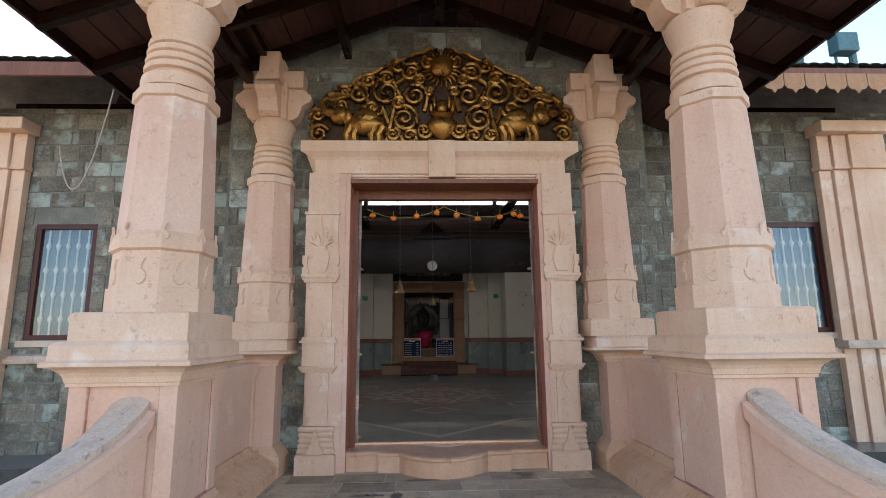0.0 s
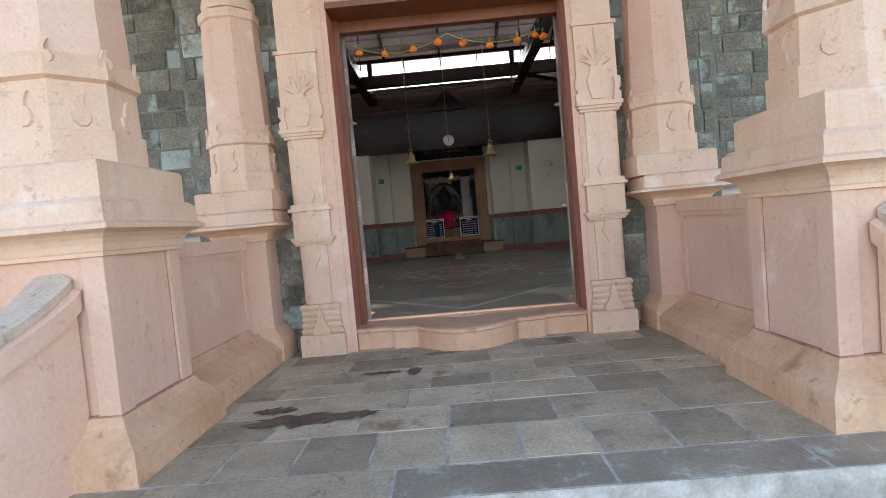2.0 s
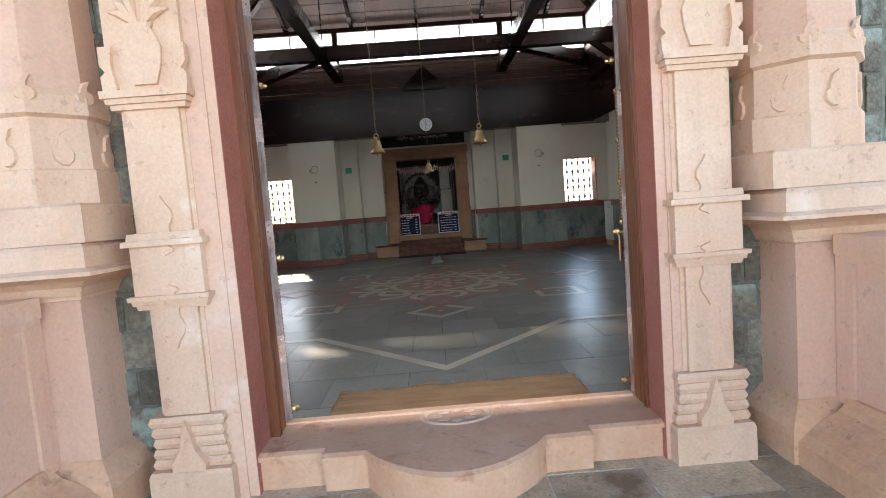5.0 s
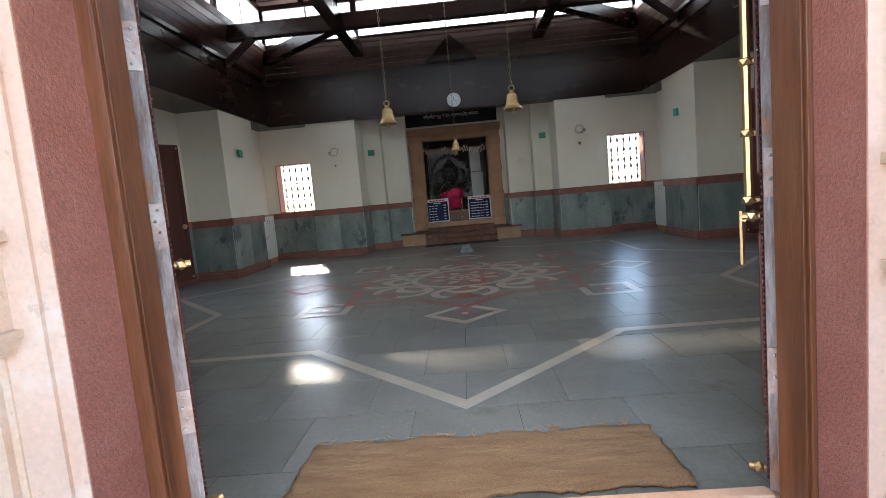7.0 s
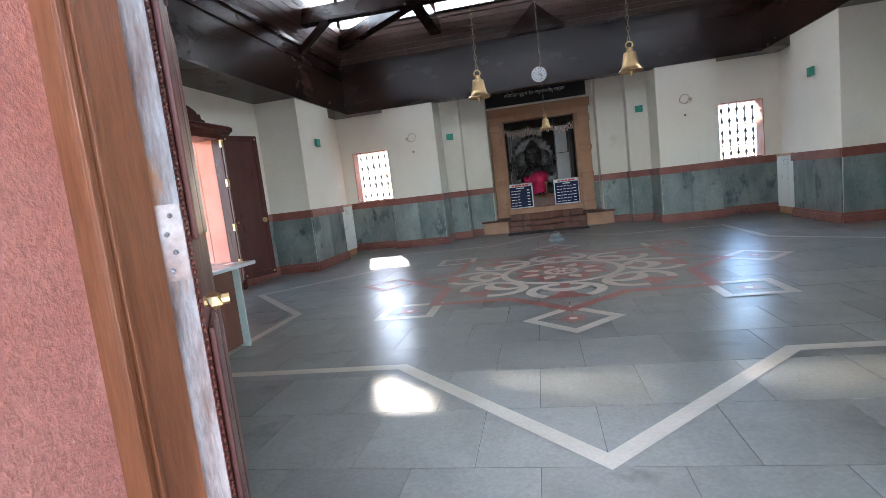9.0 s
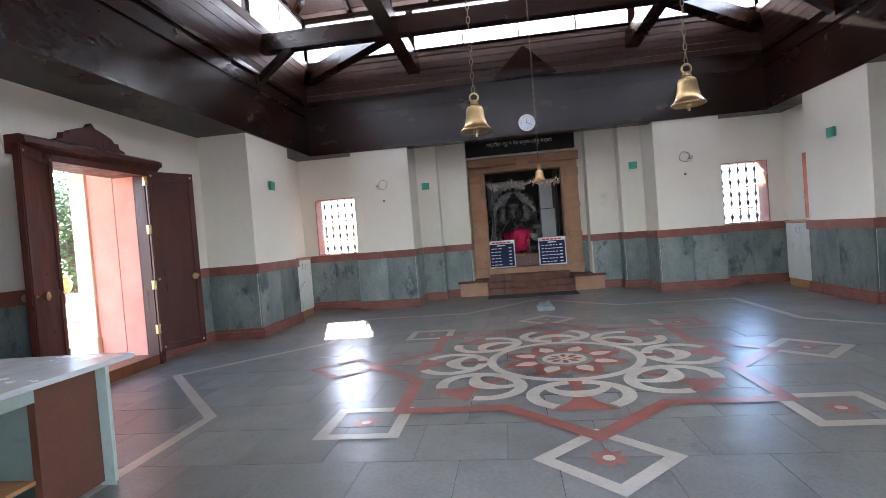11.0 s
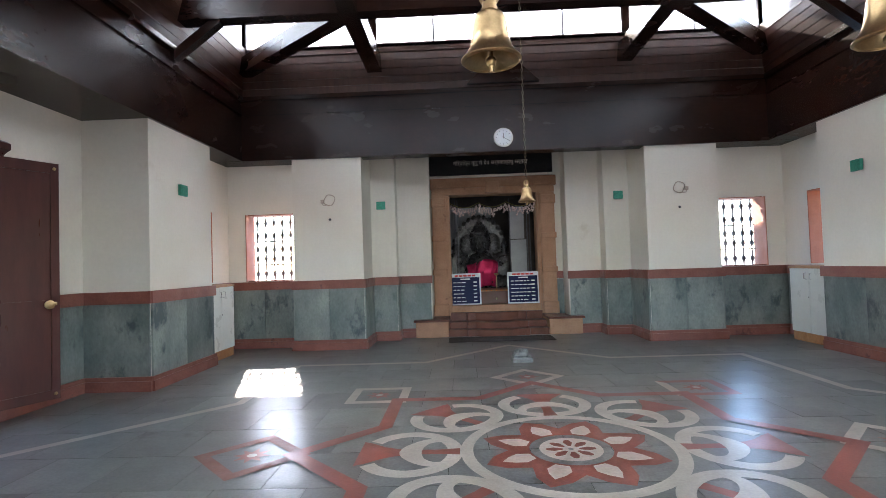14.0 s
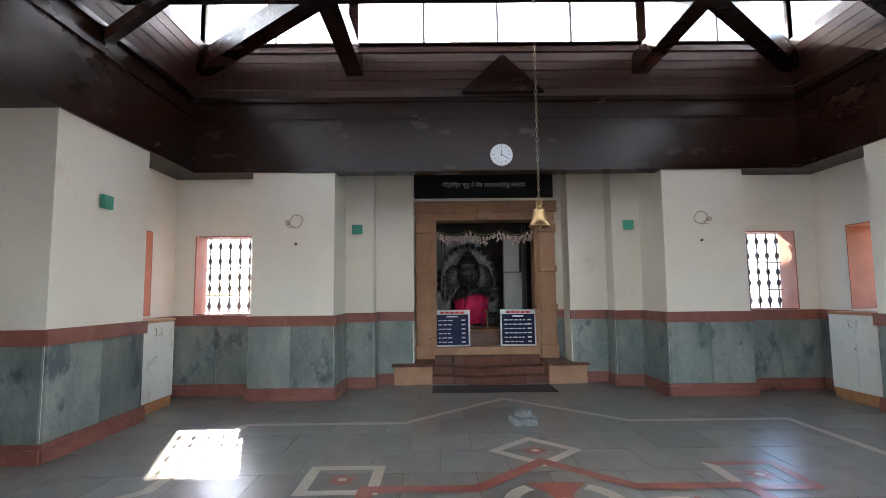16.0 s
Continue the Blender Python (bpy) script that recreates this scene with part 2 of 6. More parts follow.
M_IRON = surf("grey_iron", (0.10, 0.10, 0.11), (0.15, 0.15, 0.16), 0.45, 8, 50, 0.1, metal=0.6)
M_PLASTIC = surf("white_plastic", (0.72, 0.72, 0.70), (0.78, 0.78, 0.76), 0.4, 4, 40, 0.0, grain=0.02)
M_CABLE = surf("beige_cable", (0.44, 0.36, 0.29), (0.52, 0.44, 0.36), 0.5, 8, 40, 0.0)
M_FLOOD = surf("teal_lamp_paint", (0.06, 0.16, 0.17), (0.09, 0.21, 0.22), 0.45, 6, 50, 0.05)
M_GROUND = surf("dry_ground", (0.33, 0.262, 0.183), (0.47, 0.39, 0.29), 0.95, 0.6, 12, 0.4, depth=0.03, grain=0.25)
M_LEAF = surf("leaf", (0.035, 0.075, 0.018), (0.09, 0.15, 0.04), 0.6, 3, 20, 0.0, grain=0.2)
M_BARK = surf("bark", (0.10, 0.07, 0.05), (0.16, 0.12, 0.085), 0.9, 6, 30, 0.5)
M_PAPER = surf("pale_flowers", (0.56, 0.40, 0.36), (0.72, 0.60, 0.55), 0.9, 20, 60, 0.2)
M_TORT = surf("grey_carved_stone", (0.15, 0.16, 0.15), (0.24, 0.25, 0.24), 0.5, 8, 50, 0.3)
M_GREYP = surf("grey_panel_paint", (0.30, 0.305, 0.31), (0.38, 0.385, 0.39), 0.45, 3, 40, 0.0, grain=0.05)
M_SILL = surf("orange_stained_sill", (0.62, 0.34, 0.20), (0.72, 0.45, 0.30), 0.6, 3, 50, 0.15, stain=((0.46, 0.21, 0.11), 2.2, 0.34), grain=0.08, wear=((0.28, 0.13, 0.08), 0.3))
M_STATUE = surf("dark_statue_stone", (0.03, 0.03, 0.03), (0.09, 0.087, 0.084), 0.26, 6, 50, 0.25, grain=0.35)
M_SHEET = surf("dark_sheet", (0.04, 0.034, 0.03), (0.065, 0.055, 0.047), 0.9, 5, 120, 0.5, grain=0.3)
M_CRACK = surf("reddish_joint", (0.36, 0.16, 0.12), (0.56, 0.32, 0.25), 0.9, 9, 60, 0.3, grain=0.25)
M_WET = surf("damp_stain", (0.07, 0.055, 0.045), (0.11, 0.085, 0.07), 0.35, 5, 50, 0.1)


def glassy(name, tint, rough):
    m = bpy.data.materials.new(name)
    m.use_nodes = True
    b = m.node_tree.nodes["Principled BSDF"]
    b.inputs["Base Color"].default_value, b.inputs["Roughness"].default_value = (*tint, 1), rough
    b.inputs["Transmission Weight"].default_value, b.inputs["IOR"].default_value = 1.0, 1.45
    return m


M_GLASS = glassy("window_glass", (0.75, 0.85, 0.9), 0.02)


def dusty_pane(name, clear):
    """Pale dusty glass: some light goes straight through, the rest is spread."""
    m = bpy.data.materials.new(name)
    m.use_nodes = True
    N, L = m.node_tree.nodes, m.node_tree.links
    a, b, k = N.new("ShaderNodeBsdfTransparent"), N.new("ShaderNodeBsdfTranslucent"), N.new("ShaderNodeMixShader")
    b.inputs[0].default_value = (0.85, 0.87, 0.88, 1)
    k.inputs[0].default_value = 1 - clear
    L.new(a.outputs[0], k.inputs[1]); L.new(b.outputs[0], k.inputs[2])
    L.new(k.outputs[0], N["Material Output"].inputs[0])
    return m


M_DUSTY = dusty_pane("dusty_pane", 0.42)


def lamp_glow(name, c, e):
    m = bpy.data.materials.new(name)
    m.use_nodes = True
    b = m.node_tree.nodes["Principled BSDF"]
    b.inputs["Base Color"].default_value, b.inputs["Roughness"].default_value = (*c, 1), 0.3
    b.inputs["Emission Color"].default_value, b.inputs["Emission Strength"].default_value = (*c, 1), e
    return m


M_BULB = lamp_glow("bulb_glass", (0.9, 0.95, 1.0), 0.4)

# ---------------- helpers ----------------
def box(bm, x0, x1, y0, y1, z0, z1, bev=0.0):
    m = Matrix.Translation(((x0 + x1) / 2, (y0 + y1) / 2, (z0 + z1) / 2)) @ Matrix.Diagonal((abs(x1 - x0), abs(y1 - y0), abs(z1 - z0), 1))
    r = bmesh.ops.create_cube(bm, size=1, matrix=m)
    if bev:
        es = list({e for v in r["verts"] for e in v.link_edges})
        bmesh.ops.bevel(bm, geom=es, offset=bev, segments=2, affect="EDGES", profile=0.6)
    return r["verts"]


def finish(ob, bm, mat, smooth=False):
    bmesh.ops.recalc_face_normals(bm, faces=bm.faces)
    bm.to_mesh(ob.data)
    bm.free()
    ob.data.materials.append(mat)
    if smooth:
        for p in ob.data.polygons:
            p.use_smooth = True
        ob.data.set_sharp_from_angle(angle=radians(35))
    return ob


def part(name, bm, mat, parent, label="", smooth=False):
    ob = finish(new(name, bpy.data.meshes.new(name)), bm, mat, smooth)
    ob.parent = parent
    if label:
        tagged(ob, label=label)
    return ob


def single(name, bm, mat, label, category, kind="", group="", smooth=False):
    ob = finish(new(name, bpy.data.meshes.new(name)), bm, mat, smooth)
    return tagged(ob, label, category, group, kind)


def thing(name, at, label, category, group="", kind="", rz=0):
    ob = new(name)
    ob.matrix_world = pose(*at, 0, 0, rz)
    ob.empty_display_size = 0.1
    return tagged(ob, label, category, group, kind)

# ---------------- shape tools ----------------
def quad_strip(bm, rows, closed=False, caps=False):
    """Skin of rows of points."""
    vs = [[bm.verts.new(p) for p in r] for r in rows]
    n = len(vs[0])
    for a, b in zip(vs, vs[1:]):
        for i in range(n if closed else n - 1):
            j = (i + 1) % n
            bm.faces.new((a[i], a[j], b[j], b[i]))
    if caps and closed:
        bm.faces.new(vs[0][::-1]); bm.faces.new(vs[-1])
    return vs


def lathe(bm, profile, seg=24, at=(0, 0, 0), turn=0.0, sx=1.0, sy=1.0, caps=True):
    rows = [[(at[0] + sx * r * math.cos(turn + 2 * math.pi * i / seg), at[1] + sy * r * math.sin(turn + 2 * math.pi * i / seg), at[2] + z) for i in range(seg)] for r, z in profile]
    quad_strip(bm, rows, True, caps)


def square_lathe(bm, profile, at=(0, 0, 0), fx=1.0, fy=1.0):
    """Square mouldings: half widths against heights."""
    rows = [[(at[0] + sx * h * fx, at[1] + sy * h * fy, at[2] + z) for sx, sy in ((-1, -1), (1, -1), (1, 1), (-1, 1))] for h, z in profile]
    quad_strip(bm, rows, True, True)


def prism(bm, pts, z0, z1):
    lo, hi = [bm.verts.new((x, y, z0)) for x, y in pts], [bm.verts.new((x, y, z1)) for x, y in pts]
    n = len(pts)
    for i in range(n):
        bm.faces.new((lo[i], lo[(i + 1) % n], hi[(i + 1) % n], hi[i]))
    bm.faces.new(lo[::-1]); bm.faces.new(hi)


def slab_y(bm, pts, y0, y1):
    """Outline in x and z, thick in y."""
    lo, hi = [bm.verts.new((x, y0, z)) for x, z in pts], [bm.verts.new((x, y1, z)) for x, z in pts]
    n = len(pts)
    for i in range(n):
        bm.faces.new((lo[i], lo[(i + 1) % n], hi[(i + 1) % n], hi[i]))
    bm.faces.new(lo[::-1]); bm.faces.new(hi)


def slab_x(bm, pts, x0, x1):
    """Outline in y and z, thick in x."""
    lo, hi = [bm.verts.new((x0, y, z)) for y, z in pts], [bm.verts.new((x1, y, z)) for y, z in pts]
    n = len(pts)
    for i in range(n):
        bm.faces.new((lo[i], lo[(i + 1) % n], hi[(i + 1) % n], hi[i]))
    bm.faces.new(lo[::-1]); bm.faces.new(hi)


def tube(bm, pts, r, seg=6, caps=True):
    """A round bar along points; r is a number or one for each point."""
    pts = [Vector(p) for p in pts]
    rs = [r] * len(pts) if isinstance(r, (int, float)) else r
    rows, up = [], Vector((0.13, 0.31, 0.94)).normalized()
    for i, p in enumerate(pts):
        d = (pts[min(i + 1, len(pts) - 1)] - pts[max(i - 1, 0)]).normalized()
        a = d.cross(up)
        if a.length < 0.05:
            a = d.cross(Vector((1, 0, 0)))
        a.normalize()
        b = d.cross(a).normalized()
        rows.append([p + rs[i] * (a * math.cos(2 * math.pi * k / seg) + b * math.sin(2 * math.pi * k / seg)) for k in range(seg)])
    quad_strip(bm, rows, True, caps)


def ball(bm, at, r, sx=1, sy=1, sz=1, sub=2):
    bmesh.ops.create_icosphere(bm, subdivisions=sub, radius=r, matrix=Matrix.Translation(at) @ Matrix.Diagonal((sx, sy, sz, 1)))


def beam(bm, p, q, w, h):
    """A squared timber from p to q, w wide and h high, p and q on its lower middle line."""
    p, q = Vector(p), Vector(q)
    d = (q - p).normalized()
    s = d.cross(Vector((0, 0, 1))).normalized() * (w / 2)
    u = Vector((0, 0, h)) if abs(d.z) < 0.9 else Vector((0, h, 0))
    quad_strip(bm, [[e - s, e + s, e + s + u, e - s + u] for e in (p, q)], True, True)


def shared(name, mesh, parent, m, mat=None):
    ob = new(name, mesh)
    ob.parent = parent
    ob.matrix_basis = m
    return ob


def unit_piece(name, mat, bevel, rough, seed, sub=1):
    """A unit block with worn edges, to be stretched."""
    rng = random.Random(seed)
    bm = bmesh.new()
    box(bm, -0.5, 0.5, -0.5, 0.5, -0.5, 0.5)
    bmesh.ops.bevel(bm, geom=bm.edges[:], offset=bevel, segments=1, affect="EDGES")
    for v in bm.verts:
        v.co += Vector((rng.uniform(-1, 1), rng.uniform(-1, 1), rng.uniform(-1, 1))) * rough
    bmesh.ops.recalc_face_normals(bm, faces=bm.faces)
    me = bpy.data.meshes.new(name)
    bm.to_mesh(me)
    bm.free()
    me.materials.append(mat)
    return me


# ---------------- the hall ----------------
CY = 12.3            # middle of the hall along y
FLOOR_TOP = 0.0


def walls_of_hall():
    """North and south walls mirror each other about CY; the shrine recess lies north, the entrance south."""
    for side, nm in ((1, "wall_north"), (-1, "wall_south")):
        bm = bmesh.new()

        def b(x0, x1, y0, y1, z0, z1):
            ya, yb = (y0, y1) if side > 0 else (2 * CY - y1, 2 * CY - y0)
            if side < 0:
                ya = max(ya, 6.35 if abs(x0) < 2.4 and abs(x1) < 2.4 else 6.9 + 0.02)
            for s in (-1, 1):
                box(bm, min(s * x0, s * x1), max(s * x0, s * x1), ya, yb, z0, z1)
        b(1.35, 2.0, 18.45, 19.3, 0, 3.75)
        b(2.0, 2.47, 18.1, 19.3, 0, 3.75)
        b(2.47, 3.70, 17.2, 18.3, 0, 3.75)
        b(3.70, 5.75, 17.6, 18.0, 0, 1.22)
        b(3.70, 5.75, 17.6, 18.0, 2.46, 3.75)
        b(4.73, 5.75, 17.6, 18.0, 1.22, 2.46)
        b(3.68, 3.76, 17.6, 18.0, 1.22, 2.46)
        if side > 0:
            box(bm, -1.36, 1.36, 18.86, 19.3, 3.22, 3.75)
            box(bm, 1.17, 1.349, 18.92, 19.29, 0.0, 3.219)
        single(nm, bm, M_WHITE, "cream painted hall wall with stepped piers", "wall", "structure")
    for s, nm in ((-1, "wall_west"), (1, "wall_east")):
        bm = bmesh.new()

        def c(x0, x1, y0, y1, z0, z1):
            for ya, yb in ((y0, y1), (2 * CY - y1, 2 * CY - y0)):
                box(bm, min(s * x0, s * x1), max(s * x0, s * x1), ya, yb, z0, z1)
        c(4.60, 5.45, 14.5, 16.05, 0, 3.75)
        box(bm, min(s * 5.45, s * 5.75), max(s * 5.45, s * 5.75), 12.98, 16.2, 0, 3.75)
        box(bm, min(s * 5.45, s * 5.75), max(s * 5.45, s * 5.75), 8.4, 11.50, 0, 3.75)
        c(5.05, 5.75, 16.2, 17.0, 0, 1.24)
        c(5.05, 5.75, 16.2, 17.0, 2.46, 3.75)
        c(5.05, 5.75, 17.0, 17.6, 0, 3.75)
        c(5.05, 5.45, 16.05, 16.2, 0, 3.75)
        box(bm, min(s * 5.45, s * 5.75), max(s * 5.45, s * 5.75), 11.50, 12.98, 2.66, 3.75)
        single(nm, bm, M_WHITE, "cream painted hall wall with projecting piers and a doorway", "wall", "structure")


def window_linings():
    k = 0
    for sx in (-1, 1):
        for sy in (-1, 1):
            # windows of the long walls
            k += 1
            if sy < 0:
                continue
            w = thing("window_%d" % k, (sx * 4.22, CY + sy * 5.45, 1.22), "window with orange reveals and turned iron bars", "window", kind="structure")
            bm = bmesh.new()
            y0, y1 = (5.302, 5.69)
            for x in (3.762, 4.712):
                box(bm, sx * x - sx * 4.22, sx * (x + 0.016) - sx * 4.22, sy * (y0 - 5.45), sy * (y1 - 5.45), 0.002, 1.238)
            box(bm, -0.46, 0.46, sy * (y0 - 5.45), sy * (y1 - 5.45), 1.224, 1.238)
            part("reveal", bm, M_ORANGE, w)
            bm = bmesh.new()
            box(bm, -0.46, 0.46, sy * (y0 - 5.47), sy * (y1 - 5.45), 0.002, 0.022)
            part("window_sill", bm, M_TRIM, w)
            # bars
            for i in range(6):
                x = -0.40 + i * 0.16
                bm = bmesh.new()
                prof = [(0.012, 0.02)]
                for zc in (0.14, 0.42, 0.60, 0.86, 1.10):
                    prof += [(0.014, zc - 0.06), (0.036, zc - 0.02), (0.036, zc + 0.02), (0.014, zc + 0.06)]
                prof += [(0.012, 1.225)]
                lathe(bm, prof, 8, (x, sy * (5.60 - 5.45), 0))
                part("bar", bm, M_IRON, w, smooth=True)
            bm = bmesh.new()
            for z in (0.30, 0.74):
                box(bm, -0.46, 0.46, sy * 0.142, sy * 0.152, z, z + 0.02)
            part("cross_bar", bm, M_IRON, w)
            # windows of the cross walls
            k += 1
            w = thing("window_%d" % k, (sx * 5.40, CY + sy * 4.3, 1.24), "window with orange reveals and a dark wooden casement", "window", kind="structure")
            bm = bmesh.new()
            for y in (4.684, 3.902):
                box(bm, sx * (5.052 - 5.40), sx * 0.28, sy * (y - 4.3), sy * (y + 0.014 - 4.3), 0.002, 1.218)
            box(bm, sx * (5.052 - 5.40), sx * 0.28, sy * -0.395, sy * 0.395, 1.204, 1.218)
            part("reveal", bm, M_ORANGE, w)
            bm = bmesh.new()
            for a, c2 in ((-0.38, -0.33), (0.33, 0.38), (-0.025, 0.025)):
                box(bm, sx * 0.10, sx * 0.15, sy * a, sy * c2, 0.004, 1.2)
            box(bm, sx * 0.102, sx * 0.148, -0.38, 0.38, 0.004, 0.05)
            box(bm, sx * 0.102, sx * 0.148, -0.38, 0.38, 1.15, 1.2)
            part("window_frame", bm, M_DOOR, w)
            for i in range(5):
                bm = bmesh.new()
                tube(bm, [(sx * 0.12, -0.30 + i * 0.15, 0.03), (sx * 0.12, -0.30 + i * 0.15, 1.2)], 0.009)
                part("bar", bm, M_IRON, w)


def wainscot():
    """Skirting, stone slabs and rail along the faces, as runs of (x0, y0, x1, y1) with the room on the left hand."""
    runs = []
    for sx in (-1, 1):
        for sy in (1, -1):
            F = lambda x, y: (sx * x, CY + sy * (y - CY))
            pts = [(1.37, 18.45), (2.0, 18.45), (2.0, 18.1), (2.47, 18.1), (2.47, 17.2), (3.70, 17.2), (3.70, 17.6), (5.05, 17.6), (5.05, 17.0), None, (4.60, 16.05), (4.60, 14.5), (5.45, 14.5), (5.45, 13.1)]
            for p, q in zip(pts, pts[1:]):
                if p and q:
                    a, b2 = F(*p), F(*q)
                    runs.append((a, b2, sx * sy))
    wall = thing("dado", (0, CY, 0), "blue-grey stone dado slabs between red-brown skirting and rail", "dado", kind="structure")
    skirt, rail = bmesh.new(), bmesh.new()
    for i, (a, b2, hand) in enumerate(runs):
        a, b2 = Vector((*a, 0)), Vector((*b2, 0))
        d = (b2 - a).normalized()
        n = Vector((-d.y, d.x, 0)) * (-hand)   # towards the room
        ln = (b2 - a).length
        e = 0.0015 * (i % 3)
        ex = 0.03

        def bx(bm, s0, s1, t, z0, z1):
            p, q = a + d * s0 - Vector((0, CY, 0)), a + d * s1 - Vector((0, CY, 0))
            quad_strip(bm, [[p - n * 0.01, p + n * t, p + n * t + Vector((0, 0, z1 - z0)), p - n * 0.01 + Vector((0, 0, z1 - z0))], [q - n * 0.01, q + n * t, q + n * t + Vector((0, 0, z1 - z0)), q - n * 0.01 + Vector((0, 0, z1 - z0))]], True, True)
        bx(skirt, -ex, ln + ex, 0.055 + e, 0, 0.125 + e)
        skirt.verts.ensure_lookup_table()
        m0 = len(skirt.verts)
        bx(skirt, -ex, ln + ex, 0.040 + e, 0, 0.05)
        skirt.verts.ensure_lookup_table()
        for v in skirt.verts[m0:]:
            v.co.z += 0.127
        r0 = len(rail.verts)
        bx(rail, -ex, ln + ex, 0.045 + e, 0, 0.15 + e)
        rail.verts.ensure_lookup_table()
        for v in rail.verts[r0:]:
            v.co.z += 1.065
        k = max(1, round(ln / 0.62))
        for j in range(k):
            bm = bmesh.new()
            bx(bm, j * ln / k + 0.003, (j + 1) * ln / k - 0.003, 0.022 + 0.004 * ((i + j) % 2), 0, 0.886)
            for v in bm.verts:
                v.co.z += 0.178
            part("slab", bm, M_DADO, wall)
    strip = bmesh.new(); box(strip, 1.215, 1.345, 18.90 - CY, 18.919 - CY, 0.0, 1.06); part("slab", strip, M_DADO, wall)
    box(rail, 1.215, 1.345, 18.885 - CY, 18.919 - CY, 1.065, 1.215)
    part("baseboard", skirt, M_TRIM, wall, "red-brown skirting")
    part("dado_rail", rail, M_TRIM, wall, "red-brown rail")


walls_of_hall()
window_linings()
wainscot()


def ceiling_and_roof():
    inx, iny = 4.56, 4.84
    # ring beam with panelled face
    ring = thing("ring_beam", (0, CY, 3.36), "dark varnished wooden ring beam above the walls", "beam", kind="structure")
    for sy in (-1, 1):
        bm = bmesh.new()
        box(bm, -5.75, 5.75, sy * iny, sy * (iny + 0.28), 0, 1.13)
        if sy > 0:
            for u in (-1, 1):
                box(bm, u * 2.471, u * 5.75, iny + 0.28, 6.9, 0, 0.06)
            box(bm, -2.47, 2.47, iny + 0.28, 7.0, 0.36, 0.40)
        else:
            box(bm, -5.75, 5.75, sy * (iny + 0.28), sy * 5.42, 0, 0.06)
        if sy < 0:
            box(bm, -2.3, 2.3, -5.421, -6.14, 0.002, 0.06)
        box(bm, -inx, inx, sy * (iny - 0.03), sy * iny, 0.80, 0.86)
        box(bm, -inx, inx, sy * (iny - 0.05), sy * iny, 1.06, 1.13)
        part("beam_face", bm, M_DARK, ring)
    for sx in (-1, 1):
        bm = bmesh.new()
        box(bm, sx * inx, sx * (inx + 0.28), -iny, iny, 0.002, 1.128)
        box(bm, sx * (inx + 0.28), sx * 5.74, -iny, iny, 0.002, 0.058)
        box(bm, sx * (inx - 0.03), sx * inx, -iny, iny, 0.802, 0.862)
        box(bm, sx * (inx - 0.05), sx * inx, -iny, iny, 1.062, 1.132)
        part("beam_face", bm, M_DARK, ring)
    # sloping boards up to the high windows, and the roof boards, in one mesh
    bm = bmesh.new()
    for sy in (-1, 1):
        for k in range(5):
            t0, t1 = k / 5, (k + 1) / 5 - 0.015
            f = lambda t: CY + sy * (iny - 0.02 - 0.17 * t)
            z = lambda t: 4.49 + 0.62 * t
            quad_strip(bm, [[(x, f(t0), z(t0)), (x, f(t1), z(t1)), (x, f(t1) + sy * 0.05, z(t1)), (x, f(t0) + sy * 0.05, z(t0))] for x in (-4.6, 4.6)], True, True)
    for sx in (-1, 1):
        for k in range(5):
            t0, t1 = k / 5, (k + 1) / 5 - 0.015
            f = lambda t: sx * (inx - 0.02 - 0.17 * t)
            z = lambda t: 4.491 + 0.62 * t
            quad_strip(bm, [[(f(t0), CY + y, z(t0)), (f(t1), CY + y, z(t1)), (f(t1) + sx * 0.05, CY + y, z(t1)), (f(t0) + sx * 0.05, CY + y, z(t0))] for y in (-4.8, 4.8)], True, True)
    top, ez, ex = 8.1, 6.02, 5.3
    n = 16
    for a in range(4):
        R = Matrix.Rotation(a * math.pi / 2, 4, "Z")
        for k in range(n):
            t0, t1 = k / n, (k + 1) / n - 0.004
            rows = []
            for t in (t0, t1):
                w, zz = ex * (1 - t), ez + (top - ez) * t
                rows.append([R @ Vector(p) + Vector((0, CY, 0)) for p in ((-w, w, zz), (w, w, zz), (w, w, zz + 0.05), (-w, w, zz + 0.05))])
            quad_strip(bm, rows, True, True)
    tagged(single("ceiling", bm, M_ROOF, "red-brown boarded hipped ceiling", "ceiling", "structure"))
    bm = bmesh.new()
    for a in range(4):
        R = Matrix.Rotation(a * math.pi / 2, 4, "Z")
        rows = [[R @ Vector(p) + Vector((0, CY, 0)) for p in ((-w, w, zz), (w, w, zz), (w, w, zz + 0.06), (-w, w, zz + 0.06))] for w, zz in ((5.5, 6.08), (0.01, top + 0.22))]
        quad_strip(bm, rows, True, True)
    single("roof", bm, M_CLAY, "grey clay tiled upper roof", "roof", "structure")
    # rafters under the upper roof
    fr = thing("roof_timbers", (0, CY, 4.8), "dark timber tie beams, dragon beams, braces and rafters", "roof frame", kind="structure")

    def bar(nm, p, q, w, h, mat=M_DARK):
        b2 = bmesh.new()
        beam(b2, p, q, w, h)
        part(nm, b2, mat, fr)
